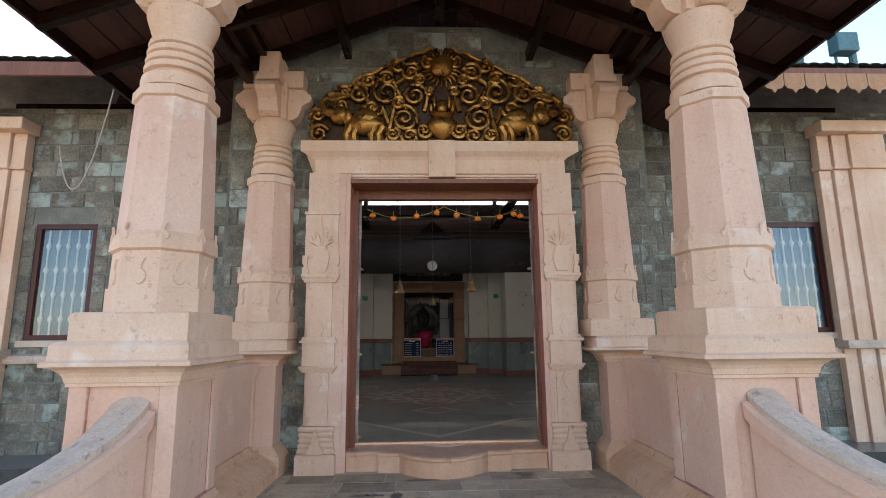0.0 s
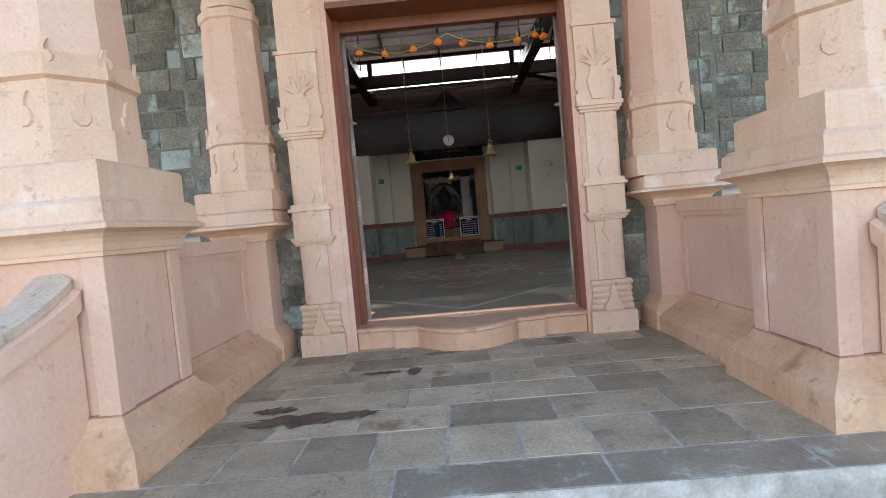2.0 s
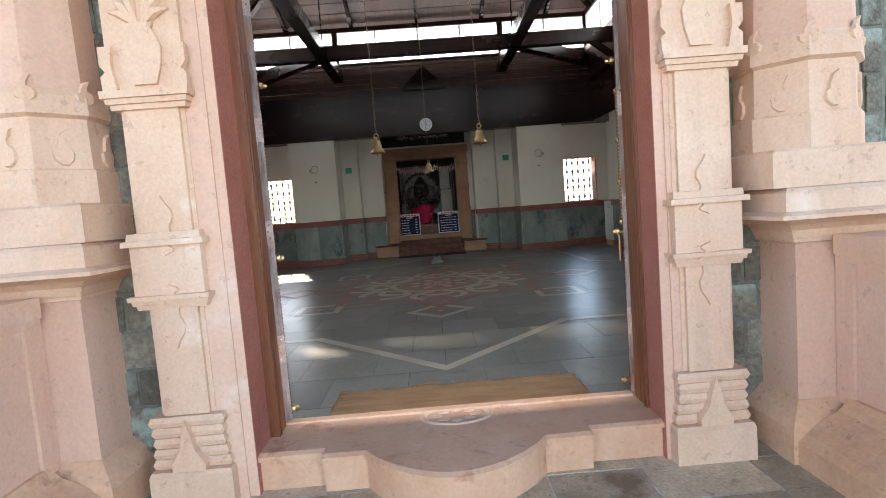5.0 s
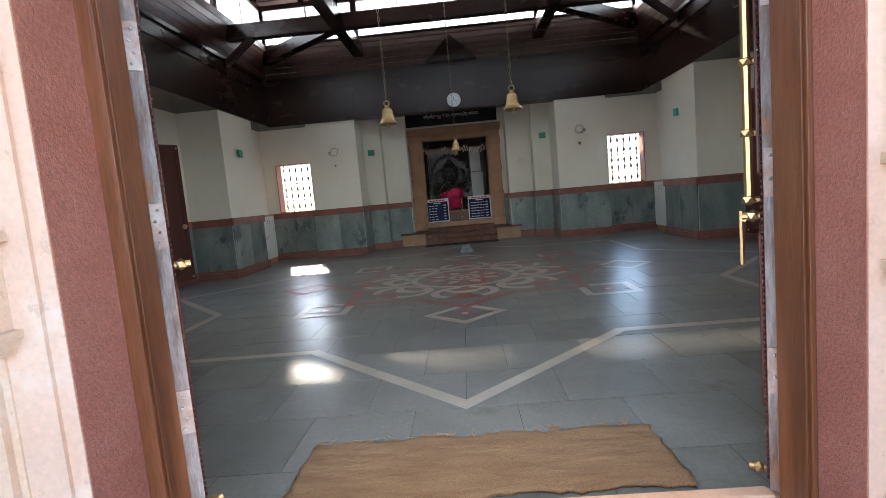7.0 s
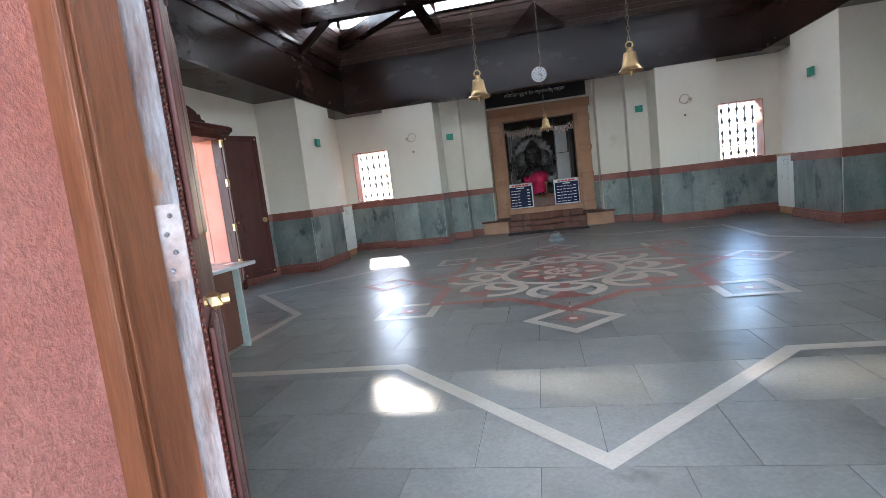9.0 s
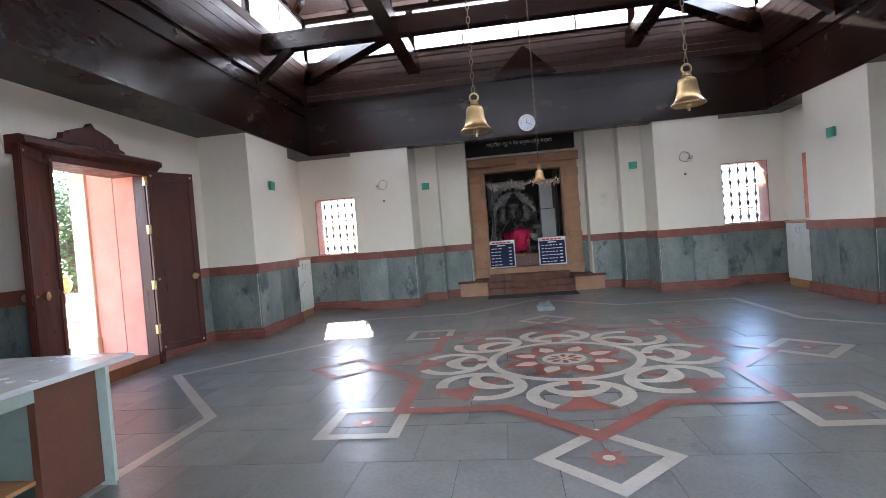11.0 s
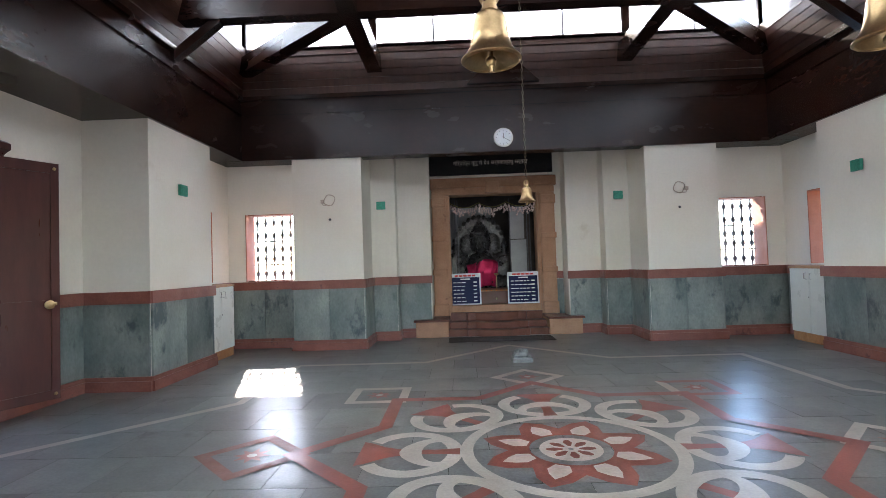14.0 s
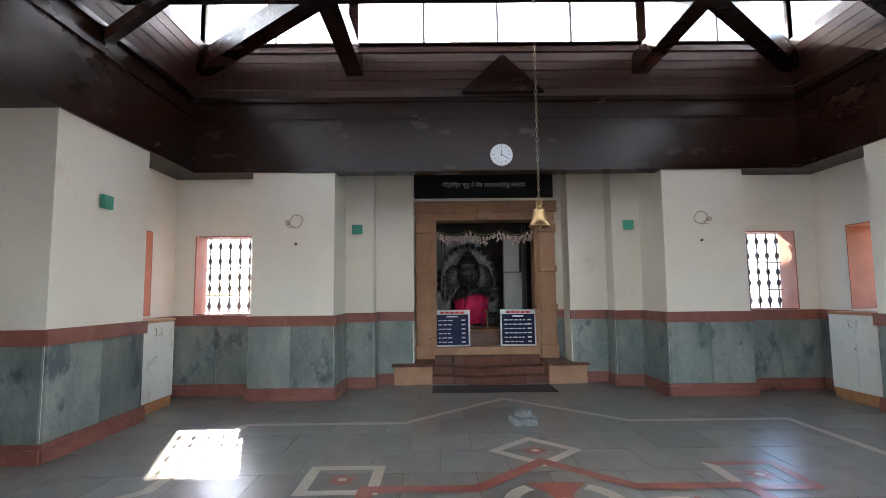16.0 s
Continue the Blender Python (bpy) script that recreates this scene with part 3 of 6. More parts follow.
    for s in (-1, 1):
        bar("tie_beam", (-inx + 0.0, s * 2.75, 0.004), (inx, s * 2.75, 0.004), 0.22, 0.29, M_DARK)
        bar("tie_beam", (s * 2.15, -iny, 0), (s * 2.15, iny, 0), 0.25, 0.27)
        for u in (-1, 1):
            bar("dragon_beam", (s * 2.22, u * 2.82, 0.008), (s * 4.45, u * 4.7, 0.008), 0.24, 0.26)
            bar("post", (s * 2.15, u * 2.75, 0.27), (s * 2.15, u * 2.75, 2.25), 0.14, 0.14)
            bar("brace", (s * (inx - 0.03), u * 2.75, -0.5), (s * 3.9, u * 2.75, -0.02), 0.13, 0.14)
            bar("hip_rafter", (s * 5.0, u * 5.0, 1.22), (s * 0.05, u * 0.05, 3.16), 0.12, 0.14)
            for x in (-3.4, -1.7, 0, 1.7, 3.4):
                t = 1 - abs(x) / 5.3
                bar("rafter", (x, u * 5.2, 1.13), (x, u * abs(x), 1.13 + 2.02 * t), 0.08, 0.12)
                bar("rafter", (u * 5.2, x, 1.13), (u * abs(x), x, 1.13 + 2.02 * t), 0.08, 0.12)
    bm = bmesh.new()
    slab_y(bm, [(-0.55, -0.31), (0.67, -0.31), (0.06, 0.27)], iny - 0.24, iny - 0.15)
    part("gablet", bm, M_DARK, fr)
    # high windows
    for a, nm in enumerate(("window_21", "window_22", "window_23", "window_24")):
        w = thing(nm, (0, CY, 5.1), "high window band with slender dark mullions", "window", kind="structure")
        w.matrix_world = pose(0, CY, 5.1, 0, 0, a * 90)
        half, dep = (4.42, 4.66) if a % 2 == 0 else (4.66, 4.42)
        bm = bmesh.new()
        box(bm, -half, half, dep - 0.06, dep + 0.06, 0, 0.15 + 0.002 * (a % 2))
        part("window_sill", bm, M_ROOF, w)
        bm = bmesh.new()
        box(bm, -half, half, dep - 0.05, dep + 0.05, 0.95, 1.06 + 0.002 * (a % 2))
        part("head", bm, M_DARK, w)
        for i in range(9):
            x = -half + i * half / 4
            bm = bmesh.new()
            box(bm, x - 0.016, x + 0.016, dep - 0.02, dep + 0.02, 0.15, 0.95)
            part("mullion", bm, M_IRON, w)
            if i < 8:
                bm = bmesh.new()
                box(bm, x + 0.018, x + half / 4 - 0.018, dep - 0.004, dep + 0.004, 0.152, 0.948)
                part("pane", bm, M_DUSTY, w)
        for x in (-half, -2.15, 2.15, half):
            bm = bmesh.new()
            box(bm, x - 0.07, x + 0.07, dep - 0.07, dep + 0.07, 0.152, 0.948, 0.008)
            part("post", bm, M_DARK, w)
    # lower roof round the hall, with tiled eaves
    bm = bmesh.new()
    for a in range(4):
        R = Matrix.Rotation(a * math.pi / 2, 4, "Z")
        rows = [[R @ Vector(p) + Vector((0, CY, 0)) for p in ((-w, w, zz), (w, w, zz), (w, w, zz + 0.05), (-w, w, zz + 0.05))] for w, zz in ((6.35, 4.30), (4.6, 5.18))]
        quad_strip(bm, rows, True, True)
    single("roof", bm, M_CLAY, "grey clay tiled lower roof", "roof", "structure")


def eave_tiles():
    """Overlapping curved tiles along the front eaves on either side of the porch."""
    for s in (-1, 1):
        bm = bmesh.new()
        for r in range(6):
            for i in range(26):
                x = s * (2.9 + i * 0.15)
                y0, z0 = 5.85 + r * 0.22, 4.37 + r * 0.112
                rows = []
                for t in (0, 1):
                    rows.append([(x + 0.075 * math.cos(g), y0 + t * 0.27, z0 + t * 0.135 + 0.035 * math.sin(g) + 0.02 * (1 - t)) for g in [math.pi * j / 6 for j in range(7)]])
                quad_strip(bm, rows)
        tagged(single("roof_tiles", bm, M_CLAY, "rows of weathered grey clay roof tiles", "roof tiles", "stuff", smooth=True))
        bm = bmesh.new()
        box(bm, s * 2.8, s * 6.9, 5.86, 5.90, 4.20, 4.36)
        single("trim", bm, M_FRAME, "brown wooden eaves board", "eaves board", "structure")
        if s > 0:
            fr = thing("valance", (3.0, 5.84, 4.06), "scalloped wooden eaves valance with drilled holes", "valance")
            for i in range(13):
                bm = bmesh.new()
                x = i * 0.25
                slab_y(bm, [(x + 0.005, 0.22), (x + 0.245, 0.22), (x + 0.245, 0.07), (x + 0.215, 0.03), (x + 0.16, 0.02), (x + 0.125, -0.03), (x + 0.09, 0.02), (x + 0.035, 0.03), (x + 0.005, 0.07)], 0, 0.018)
                part("scallop", bm, M_OAK, fr)


def hall_floor():
    fl = thing("floor", (0, CY, -0.03), "polished grey-green stone slab floor of the hall", "floor", kind="structure")
    bm = bmesh.new()
    box(bm, -5.8, 5.8, 6.2 - CY, 19.3 - CY, -0.25, 0.0265)
    part("floor_bed", bm, M_GROUT, fl)
    mesh = unit_piece("slab", M_TILE, 0.006, 0.0, 3)
    rest = bmesh.new()
    rng = random.Random(7)
    w, d = 0.61, 0.61
    cnt = 0
    for r in range(22):
        y = 6.2 + r * d
        off = 0.305 if r % 2 else 0.0
        for c in range(-10, 11):
            x = c * w + off
            x0, x1 = max(x, -5.8), min(x + w, 5.8)
            y1 = min(y + d, 19.3)
            if x1 - x0 < 0.05 or y1 - y < 0.05:
                continue
            dz = rng.uniform(-0.0006, 0.0006)
            if cnt < 300 and 6.8 < y < 16.0 and abs(x) < 4.9:
                cnt += 1
                shared("slab", mesh, fl, Matrix.Translation(((x0 + x1) / 2, (y + y1) / 2 - CY, 0.02 + dz)) @ Matrix.Diagonal((x1 - x0 - 0.004, y1 - y - 0.004, 0.02, 1)))
            else:
                box(rest, x0 + 0.002, x1 - 0.002, y + 0.002 - CY, y1 - 0.002 - CY, 0.01 + dz, 0.03 + dz)
    tagged(part("slab_field", rest, M_TILE, fl), kind="stuff")


def flat(bm, pts, z=0.0):
    """A thin inlay of that outline."""
    prism(bm, pts, z - 0.004, z)


def ribbon(bm, outer, inner, z, closed=True):
    n = len(outer)
    for i in range(n if closed else n - 1):
        j = (i + 1) % n
        q = [outer[i], outer[j], inner[j], inner[i]]
        bm.faces.new([bm.verts.new((x, y, z)) for x, y in q])


def line_band(bm, pts, w, z):
    """A mitred band along an open line."""
    P = [Vector(p) for p in pts]
    L, R = [], []
    for i, p in enumerate(P):
        d0 = (p - P[i - 1]).normalized() if i else (P[1] - p).normalized()
        d1 = (P[i + 1] - p).normalized() if i < len(P) - 1 else d0
        m = (Vector((-d0.y, d0.x)) + Vector((-d1.y, d1.x))).normalized()
        k = (w / 2) / max(0.3, m.dot(Vector((-d0.y, d0.x))))
        L.append(tuple(p + m * k)); R.append(tuple(p - m * k))
    ribbon(bm, L, R, z, False)


def rangoli():
    Z = 0.0035
    th = thing("floor_inlay", (0, 12.27, 0), "large flower inlay of cream and red stone in the floor", "floor inlay", kind="structure")
    cs = lambda r, a: (r * math.cos(a), r * math.sin(a))
    ring = lambda r, n=64: [cs(r, 2 * math.pi * i / n) for i in range(n)]

    def put(nm, bm, mat):
        return part(nm, bm, mat, th)
    bm = bmesh.new(); ribbon(bm, ring(0.83), ring(0.735), Z); put("ring", bm, M_INW)
    bm = bmesh.new()   # red eight-pointed rosette
    ribbon(bm, [cs(0.70 if i % 4 == 0 else (0.60 if i % 2 else 0.47), math.pi / 16 * i + math.pi / 8) for i in range(32)], ring(0.31, 32), Z)
    put("rosette", bm, M_INR)
    bm = bmesh.new(); ribbon(bm, ring(0.235), ring(0.02), Z); put("disc", bm, M_INW)
    for k in range(8):
        a = math.pi / 4 * k
        loc = lambda u, v: (u * math.cos(a) - v * math.sin(a), u * math.sin(a) + v * math.cos(a))
        b8 = a + math.pi / 8
        lob = lambda u, v: (u * math.cos(b8) - v * math.sin(b8), u * math.sin(b8) + v * math.cos(b8))
        bm = bmesh.new()
        bm.faces.new([bm.verts.new((*lob(u, v), Z + 0.001)) for u, v in ((0.33, -0.05), (0.42, -0.085), (0.50, -0.055), (0.575, 0), (0.50, 0.055), (0.42, 0.085), (0.33, 0.05))])
        put("petal", bm, M_INW)
        bm = bmesh.new()
        bm.faces.new([bm.verts.new((*loc(u, v), Z + 0.001)) for u, v in ((0.06, -0.012), (0.13, -0.036), (0.18, -0.02), (0.19, 0), (0.18, 0.02), (0.13, 0.036), (0.06, 0.012))])
        put("petal", bm, M_INR)
        # open outer loop
        bm = bmesh.new()
        o, i2 = [], []
        for j in range(41):
            g = radians(34 + (360 - 68) * j / 40)
            wd = 0.115
            o.append(loc(1.215 + 0.405 * math.cos(g), 0.455 * math.sin(g)))
            i2.append(loc(1.215 + (0.405 - wd) * math.cos(g), (0.455 - wd) * math.sin(g)))
        ribbon(bm, o, i2, Z + 0.001 * (k % 2), False)
        put("loop", bm, M_INW)
        # pointed inner loop
        bm = bmesh.new()
        o, i2 = [], []
        for j in range(31):
            g = radians(-150 + 300 * j / 30)
            tip = max(0.0, math.cos(g)) ** 3
            o.append(loc(1.02 + (0.22 + 0.055 * tip) * math.cos(g), 0.285 * math.sin(g)))
            wd = 0.055 + 0.06 * (0.5 + 0.5 * math.cos(g))
            i2.append(loc(1.02 + (0.22 - wd) * math.cos(g), (0.285 - wd) * math.sin(g)))
        ribbon(bm, o, i2, Z + 0.002, False)
        put("inner_loop", bm, M_INW)
        # red stem that flares to the star
        bm = bmesh.new()
        prof = [(0.835, 0.065), (1.0, 0.045), (1.18, 0.048), (1.32, 0.075), (1.42, 0.12), (1.52, 0.20), (1.60, 0.245)]
        for (u0, v0), (u1, v1) in zip(prof, prof[1:]):
            bm.faces.new([bm.verts.new((*loc(u, v), Z + 0.0005)) for u, v in ((u0, -v0), (u1, -v1), (u1, v1), (u0, v0))])
        put("stem", bm, M_INR)
        # square panel at the tip with a small flower
        bm = bmesh.new()
        sq = lambda h: [loc(2.43 + h, 0), loc(2.43, h), loc(2.43 - h, 0), loc(2.43, -h)]
        if k == 1:      # one panel has a red outer corner
            a2, b2 = sq(0.46), sq(0.325)
            ribbon(bm, a2[1:3], b2[1:3], Z + 0.0025, False)
            red = bmesh.new()
            ribbon(red, a2[2:] + a2[:2], b2[2:] + b2[:2], Z + 0.0024, False)
            put("panel_border", red, M_INR)
        else:
            ribbon(bm, sq(0.46), sq(0.325), Z + 0.0025)
        put("panel_border", bm, M_TRIM if k == 4 else M_INW)
        bm = bmesh.new()
        bm.faces.new([bm.verts.new((*loc(2.43 + r * math.cos(g), r * math.sin(g)), Z + 0.001)) for r, g in [(0.15 if j % 2 == 0 else 0.075, math.pi / 8 * j + math.pi / 4) for j in range(16)]])
        put("flower", bm, M_INR)
        bm = bmesh.new()
        bm.faces.new([bm.verts.new((*loc(2.43 + 0.04 * math.cos(g), 0.04 * math.sin(g)), Z + 0.002)) for g in [math.pi / 4 * j for j in range(8)]])
        put("flower_heart", bm, M_INW)
    star = lambda R: [cs(R if i % 2 == 0 else R * 0.765, math.pi / 8 * i) for i in range(16)]
    bm = bmesh.new(); ribbon(bm, star(2.20), star(2.02), Z + 0.0035); put("star", bm, M_INR)
    # border line round the hall
    bt = thing("floor_border", (0, CY, 0), "cream inlaid zigzag border line in the hall floor", "floor inlay", kind="structure")
    q = [(-3.2, 3.5), (-1.33, 3.5), (0, 4.84), (1.33, 3.5), (3.2, 3.5)]
    q += [(3.2, 1.5), (4.6, 0), (3.2, -1.5), (3.2, -3.5), (1.33, -3.5), (0, -4.84), (-1.33, -3.5), (-3.2, -3.5), (-3.2, -1.5), (-4.58, 0), (-3.2, 1.5), (-3.2, 3.5)]
    bm = bmesh.new(); line_band(bm, q, 0.10, Z); part("band", bm, M_INW, bt)


def shrine():
    X0 = -0.06
    d = thing("shrine_doorway", (X0, 18.9, 0), "carved brown sandstone shrine doorway with curved steps", "doorway")
    for s in (-1, 1):
        bm = bmesh.new()
        for x0, x1, y0 in ((0.93, 1.27, -0.02), (0.98, 1.21, -0.06), (0.90, 0.95, 0.02)):
            box(bm, s * x0, s * x1, y0, 0.40, 0.36, 2.86 - 0.002 * (x0 > 0.95))
        for z0, z1 in ((0.36, 0.60), (1.2, 1.32), (1.9, 2.02), (2.62, 2.8)):
            box(bm, s * 0.97, s * 1.285, -0.09, 0.05, z0, z1, 0.015)
        part("jamb", bm, M_SHRINE, d)
        bm = bmesh.new()
        box(bm, s * 0.98, s * 1.62, -0.61, 0.35, 0.0, 0.30, 0.012)
        part("plinth_block", bm, M_SHRINE, d)
        bm = bmesh.new()
        box(bm, s * 0.96, s * 1.66, -0.65, 0.35, 0.302, 0.345, 0.012)
        part("plinth_cap", bm, M_STEP, d)
        bm = bmesh.new()
        box(bm, s * 1.36, s * 1.50, 0.0, 0.3, 2.85, 3.75)
        part("capital", bm, M_WHITE, d)
    bm = bmesh.new()
    box(bm, -1.27, 1.27, -0.04, 0.38, 2.862, 3.21)
    box(bm, -1.31, 1.31, -0.09, 0.2, 3.0, 3.20, 0.012)
    box(bm, -0.14, 0.14, -0.12, 0.1, 2.88, 3.10, 0.01)
    part("lintel", bm, M_SHRINE, d)
    for k, (z0, z1, y, hw) in enumerate(((0.0, 0.13, -0.62, 0.99), (0.132, 0.255, -0.40, 0.97), (0.257, 0.42, -0.12, 0.94))):
        bm = bmesh.new()
        pts = [(-hw, 0.4), (-hw, y + 0.08), (-0.62, y + 0.08), (-0.60, y + 0.03), (-0.45, y + 0.03)]
        pts += [(-0.43 + 0.86 * i / 12, y + 0.03 - 0.12 * math.sin(math.pi * i / 12)) for i in range(13)]
        pts += [(0.45, y + 0.03), (0.60, y + 0.03), (0.62, y + 0.08), (hw, y + 0.08), (hw, 0.4)]
        prism(bm, pts, z0, z1 - 0.03)
        pts2 = [(x, yy - (0.02 if yy < 0.3 else 0)) for x, yy in pts]
        prism(bm, pts2, z1 - 0.03, z1)
        part("step", bm, M_STEP, d)
    bm = bmesh.new(); box(bm, -0.93, 0.93, 0.0, 0.40, 0.422, 0.56, 0.008); part("door_sill", bm, M_SHRINE, d)
    # inner dark room, and unseen outer walls added to keep sun off the right window
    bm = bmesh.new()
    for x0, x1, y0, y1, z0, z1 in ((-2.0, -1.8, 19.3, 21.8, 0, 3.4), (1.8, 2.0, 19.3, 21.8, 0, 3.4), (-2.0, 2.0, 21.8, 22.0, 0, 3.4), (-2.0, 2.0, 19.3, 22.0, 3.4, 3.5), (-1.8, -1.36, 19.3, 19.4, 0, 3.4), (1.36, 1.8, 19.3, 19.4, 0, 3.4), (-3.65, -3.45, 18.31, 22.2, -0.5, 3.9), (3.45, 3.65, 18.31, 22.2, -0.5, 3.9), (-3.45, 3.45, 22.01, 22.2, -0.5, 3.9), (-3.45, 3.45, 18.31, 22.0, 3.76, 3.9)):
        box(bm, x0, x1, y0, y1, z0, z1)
    single("wall_shrine", bm, M_CELL, "dark walls of the inner shrine room inside added unseen outer walls that block sun", "wall", "structure")
    bm = bmesh.new()
    box(bm, -1.8, 1.8, 19.31, 21.8, 0.0, 0.40)
    single("shrine_floor", bm, M_STEP, "raised dark floor of the shrine room", "floor", "structure")
    # thin dark sheet added for the darker band of floor before the steps
    mt = thing("floor_sheet", (-0.06, 17.9, 0.0), "thin dark sheet added over the darker floor before the shrine steps", "mat")
    bm = bmesh.new(); box(bm, -0.96, 0.96, -0.30, 0.30, 0.004, 0.010, 0.002); part("weave", bm, M_SHEET, mt)
    bm = bmesh.new(); box(bm, -0.975, 0.975, -0.315, 0.315, 0.0022, 0.0038); part("backing", bm, M_BLACK, mt)
    # altar with a brown front
    al = thing("altar", (-0.1, 19.75, 0.40), "low brown wooden altar chest with a brass knob", "altar")
    bm = bmesh.new(); box(bm, -0.55, 0.55, -0.2, 0.5, 0.0, 0.40, 0.01); part("body", bm, M_PANEL, al)
    bm = bmesh.new(); box(bm, -0.58, 0.58, -0.24, 0.52, 0.402, 0.44, 0.008); part("top", bm, M_OAK, al)
    bm = bmesh.new(); ball(bm, (0.1, -0.215, 0.24), 0.022); part("knob", bm, M_BRASS, al, smooth=True)
    for i in range(9):
        bm = bmesh.new()
        ball(bm, (-0.45 + 0.11 * i, -0.25, 0.425), 0.016, sub=1)
        part("flower", bm, M_MARI, al)
    # seated statue: one plain mesh
    bm = bmesh.new()
    Y = 0.0
    box(bm, -0.62, 0.62, -0.35, 0.5, 0.0, 0.42, 0.02)
    arch = [(-0.68, 0.42)] + [(-0.68 * math.cos(math.pi * i / 16), 1.15 + 0.88 * math.sin(math.pi * i / 16)) for i in range(17)] + [(0.68, 0.42)]
    slab_y(bm, arch, 0.28, 0.42)
    for i in range(17):
        g = math.pi * i / 16
        ball(bm, (-0.66 * math.cos(g), 0.27, 1.15 + 0.86 * math.sin(g)), 0.06, sub=1)
    ball(bm, (0, 0, 0.86), 0.36, 1.15, 0.85, 1.0)
    ball(bm, (0, -0.08, 0.62), 0.40, 1.25, 0.8, 0.55)
    ball(bm, (0, -0.08, 1.40), 0.25, 1.05, 0.9, 1.05)
    for s in (-1, 1):
        ball(bm, (s * 0.32, 0.02, 1.38), 0.19, 0.95, 0.25, 1.25)
        ball(bm, (s * 0.42, -0.25, 0.55), 0.2, 1.5, 1.0, 0.7)
        tube(bm, [(s * 0.30, 0.0, 1.08), (s * 0.50, -0.05, 0.95), (s * 0.52, -0.25, 1.02)], [0.10, 0.09, 0.07], 8)
        tube(bm, [(s * 0.30, 0.0, 1.08), (s * 0.56, 0.05, 1.15), (s * 0.58, 0.0, 1.38)], [0.09, 0.08, 0.07], 8)
        tube(bm, [(s * 0.11, -0.28, 1.22), (s * 0.15, -0.38, 1.18)], [0.035, 0.02], 6)
    tube(bm, [(0, -0.28, 1.38), (0, -0.36, 1.22), (-0.02, -0.40, 1.05), (-0.07, -0.42, 0.92), (-0.15, -0.42, 0.88)], [0.10, 0.085, 0.07, 0.055, 0.045], 10)
    lathe(bm, [(0.24, 1.55), (0.25, 1.62), (0.18, 1.72), (0.12, 1.80), (0.03, 1.90)], 16, (0, -0.02, 0))
    st = single("statue", bm, M_STATUE, "seated elephant-headed black stone statue before an arched back", "statue", smooth=True)
    st.matrix_world = pose(-0.28, 20.6, 0.40) @ Matrix.Diagonal((1, 1, 1.08, 1))
    # cloth draped over the lap
    bm = bmesh.new()
    rows = []
    for i in range(9):
        t = i / 8
        rows.append([(-0.34 + 0.70 * u + 0.05 * math.sin(9 * u + 2 * t), -0.36 - 0.16 * math.sin(math.pi * min(1, t * 1.2)) + 0.03 * math.sin(22 * u + 3 * t), 1.02 - 0.06 * math.cos(5 * u) - 0.58 * t - (0.10 * (1 - u) * t)) for u in [k / 14 for k in range(15)]])
    quad_strip(bm, rows)
    c = single("cloth", bm, M_CLOTH, "magenta cloth draped over the statue's lap", "cloth", smooth=True)
    c.matrix_world = pose(-0.28, 20.55, 0.44)
    sol = c.modifiers.new("thick", "SOLIDIFY"); sol.thickness = 0.02
    # steel grille posts and grey panel beside the statue
    g = thing("steel_partition", (0.0, 19.55, 0.40), "polished steel posts and a grey sliding panel in the shrine door", "partition")
    for x in (-0.86, -0.80, 0.34, 0.72, 0.78):
        bm = bmesh.new(); tube(bm, [(x, 0, 0), (x, 0, 2.45)], 0.011, 8); part("post", bm, M_IRON, g, smooth=True)
    bm = bmesh.new(); box(bm, 0.36, 0.70, 0.02, 0.05, 0.70, 1.52, 0.004); part("panel", bm, M_GREYP, g)
    bm = bmesh.new(); box(bm, 0.36, 0.66, 0.02, 0.05, 1.54, 2.25, 0.004); part("panel", bm, M_GREYP, g)
    bm = bmesh.new(); box(bm, -1.0, 0.05, 1.72, 1.75, 0.6, 2.45, 0.004); part("panel", bm, M_GREYP, g)
    # hanging string of pale flowers over the opening
    gl = thing("flower_garland", (X0, 19.02, 2.70), "hanging garland of pale flowers across the shrine door", "garland")
    rng = random.Random(4)
    bm = bmesh.new()
    tube(bm, [(-0.88 + 1.76 * i / 24, 0, -0.10 * abs(math.sin(3 * math.pi * i / 24))) for i in range(25)], 0.006, 5)
    part("string", bm, M_STRING, gl)
    for i in range(40):
        x = -0.86 + 1.72 * i / 39
        bm = bmesh.new()
        for j in range(rng.randint(2, 5)):
            ball(bm, (x + rng.uniform(-0.02, 0.02), rng.uniform(-0.01, 0.01), -0.05 - 0.10 * abs(math.sin(3 * math.pi * i / 39)) - 0.035 * j), rng.uniform(0.015, 0.027), sub=1)
        part("tassel", bm, M_PAPER, gl)
    # lamp and offering stand
    s2 = thing("oil_lamp", (0.02, 19.62, 0.84), "small brass oil lamp stand", "lamp")
    bm = bmesh.new(); lathe(bm, [(0.05, 0), (0.05, 0.015), (0.012, 0.03), (0.012, 0.30), (0.05, 0.32), (0.055, 0.35), (0.01, 0.36)], 14); part("stand", bm, M_BRASS, s2, smooth=True)
    # text board
    tb = thing("text_board", (-0.09, 18.72, 3.25), "black board with cream Devanagari lettering above the shrine", "sign")
    bm = bmesh.new(); box(bm, -1.26, 1.26, 0, 0.06, 0, 0.46, 0.006); part("board", bm, M_BLACK, tb)
    cu = bpy.data.curves.new("lettering", "FONT")
    cu.body = "\u0928\u093f\u0930\u094d\u0935\u093f\u0918\u094d\u0928 \u0915\u0941\u0930\u0941 \u092e\u0947 \u0926\u0947\u0935 \u0938\u0930\u094d\u0935\u0915\u093e\u0930\u094d\u092f\u0947\u0937\u0941 \u0938\u0930\u094d\u0935\u0926\u093e"
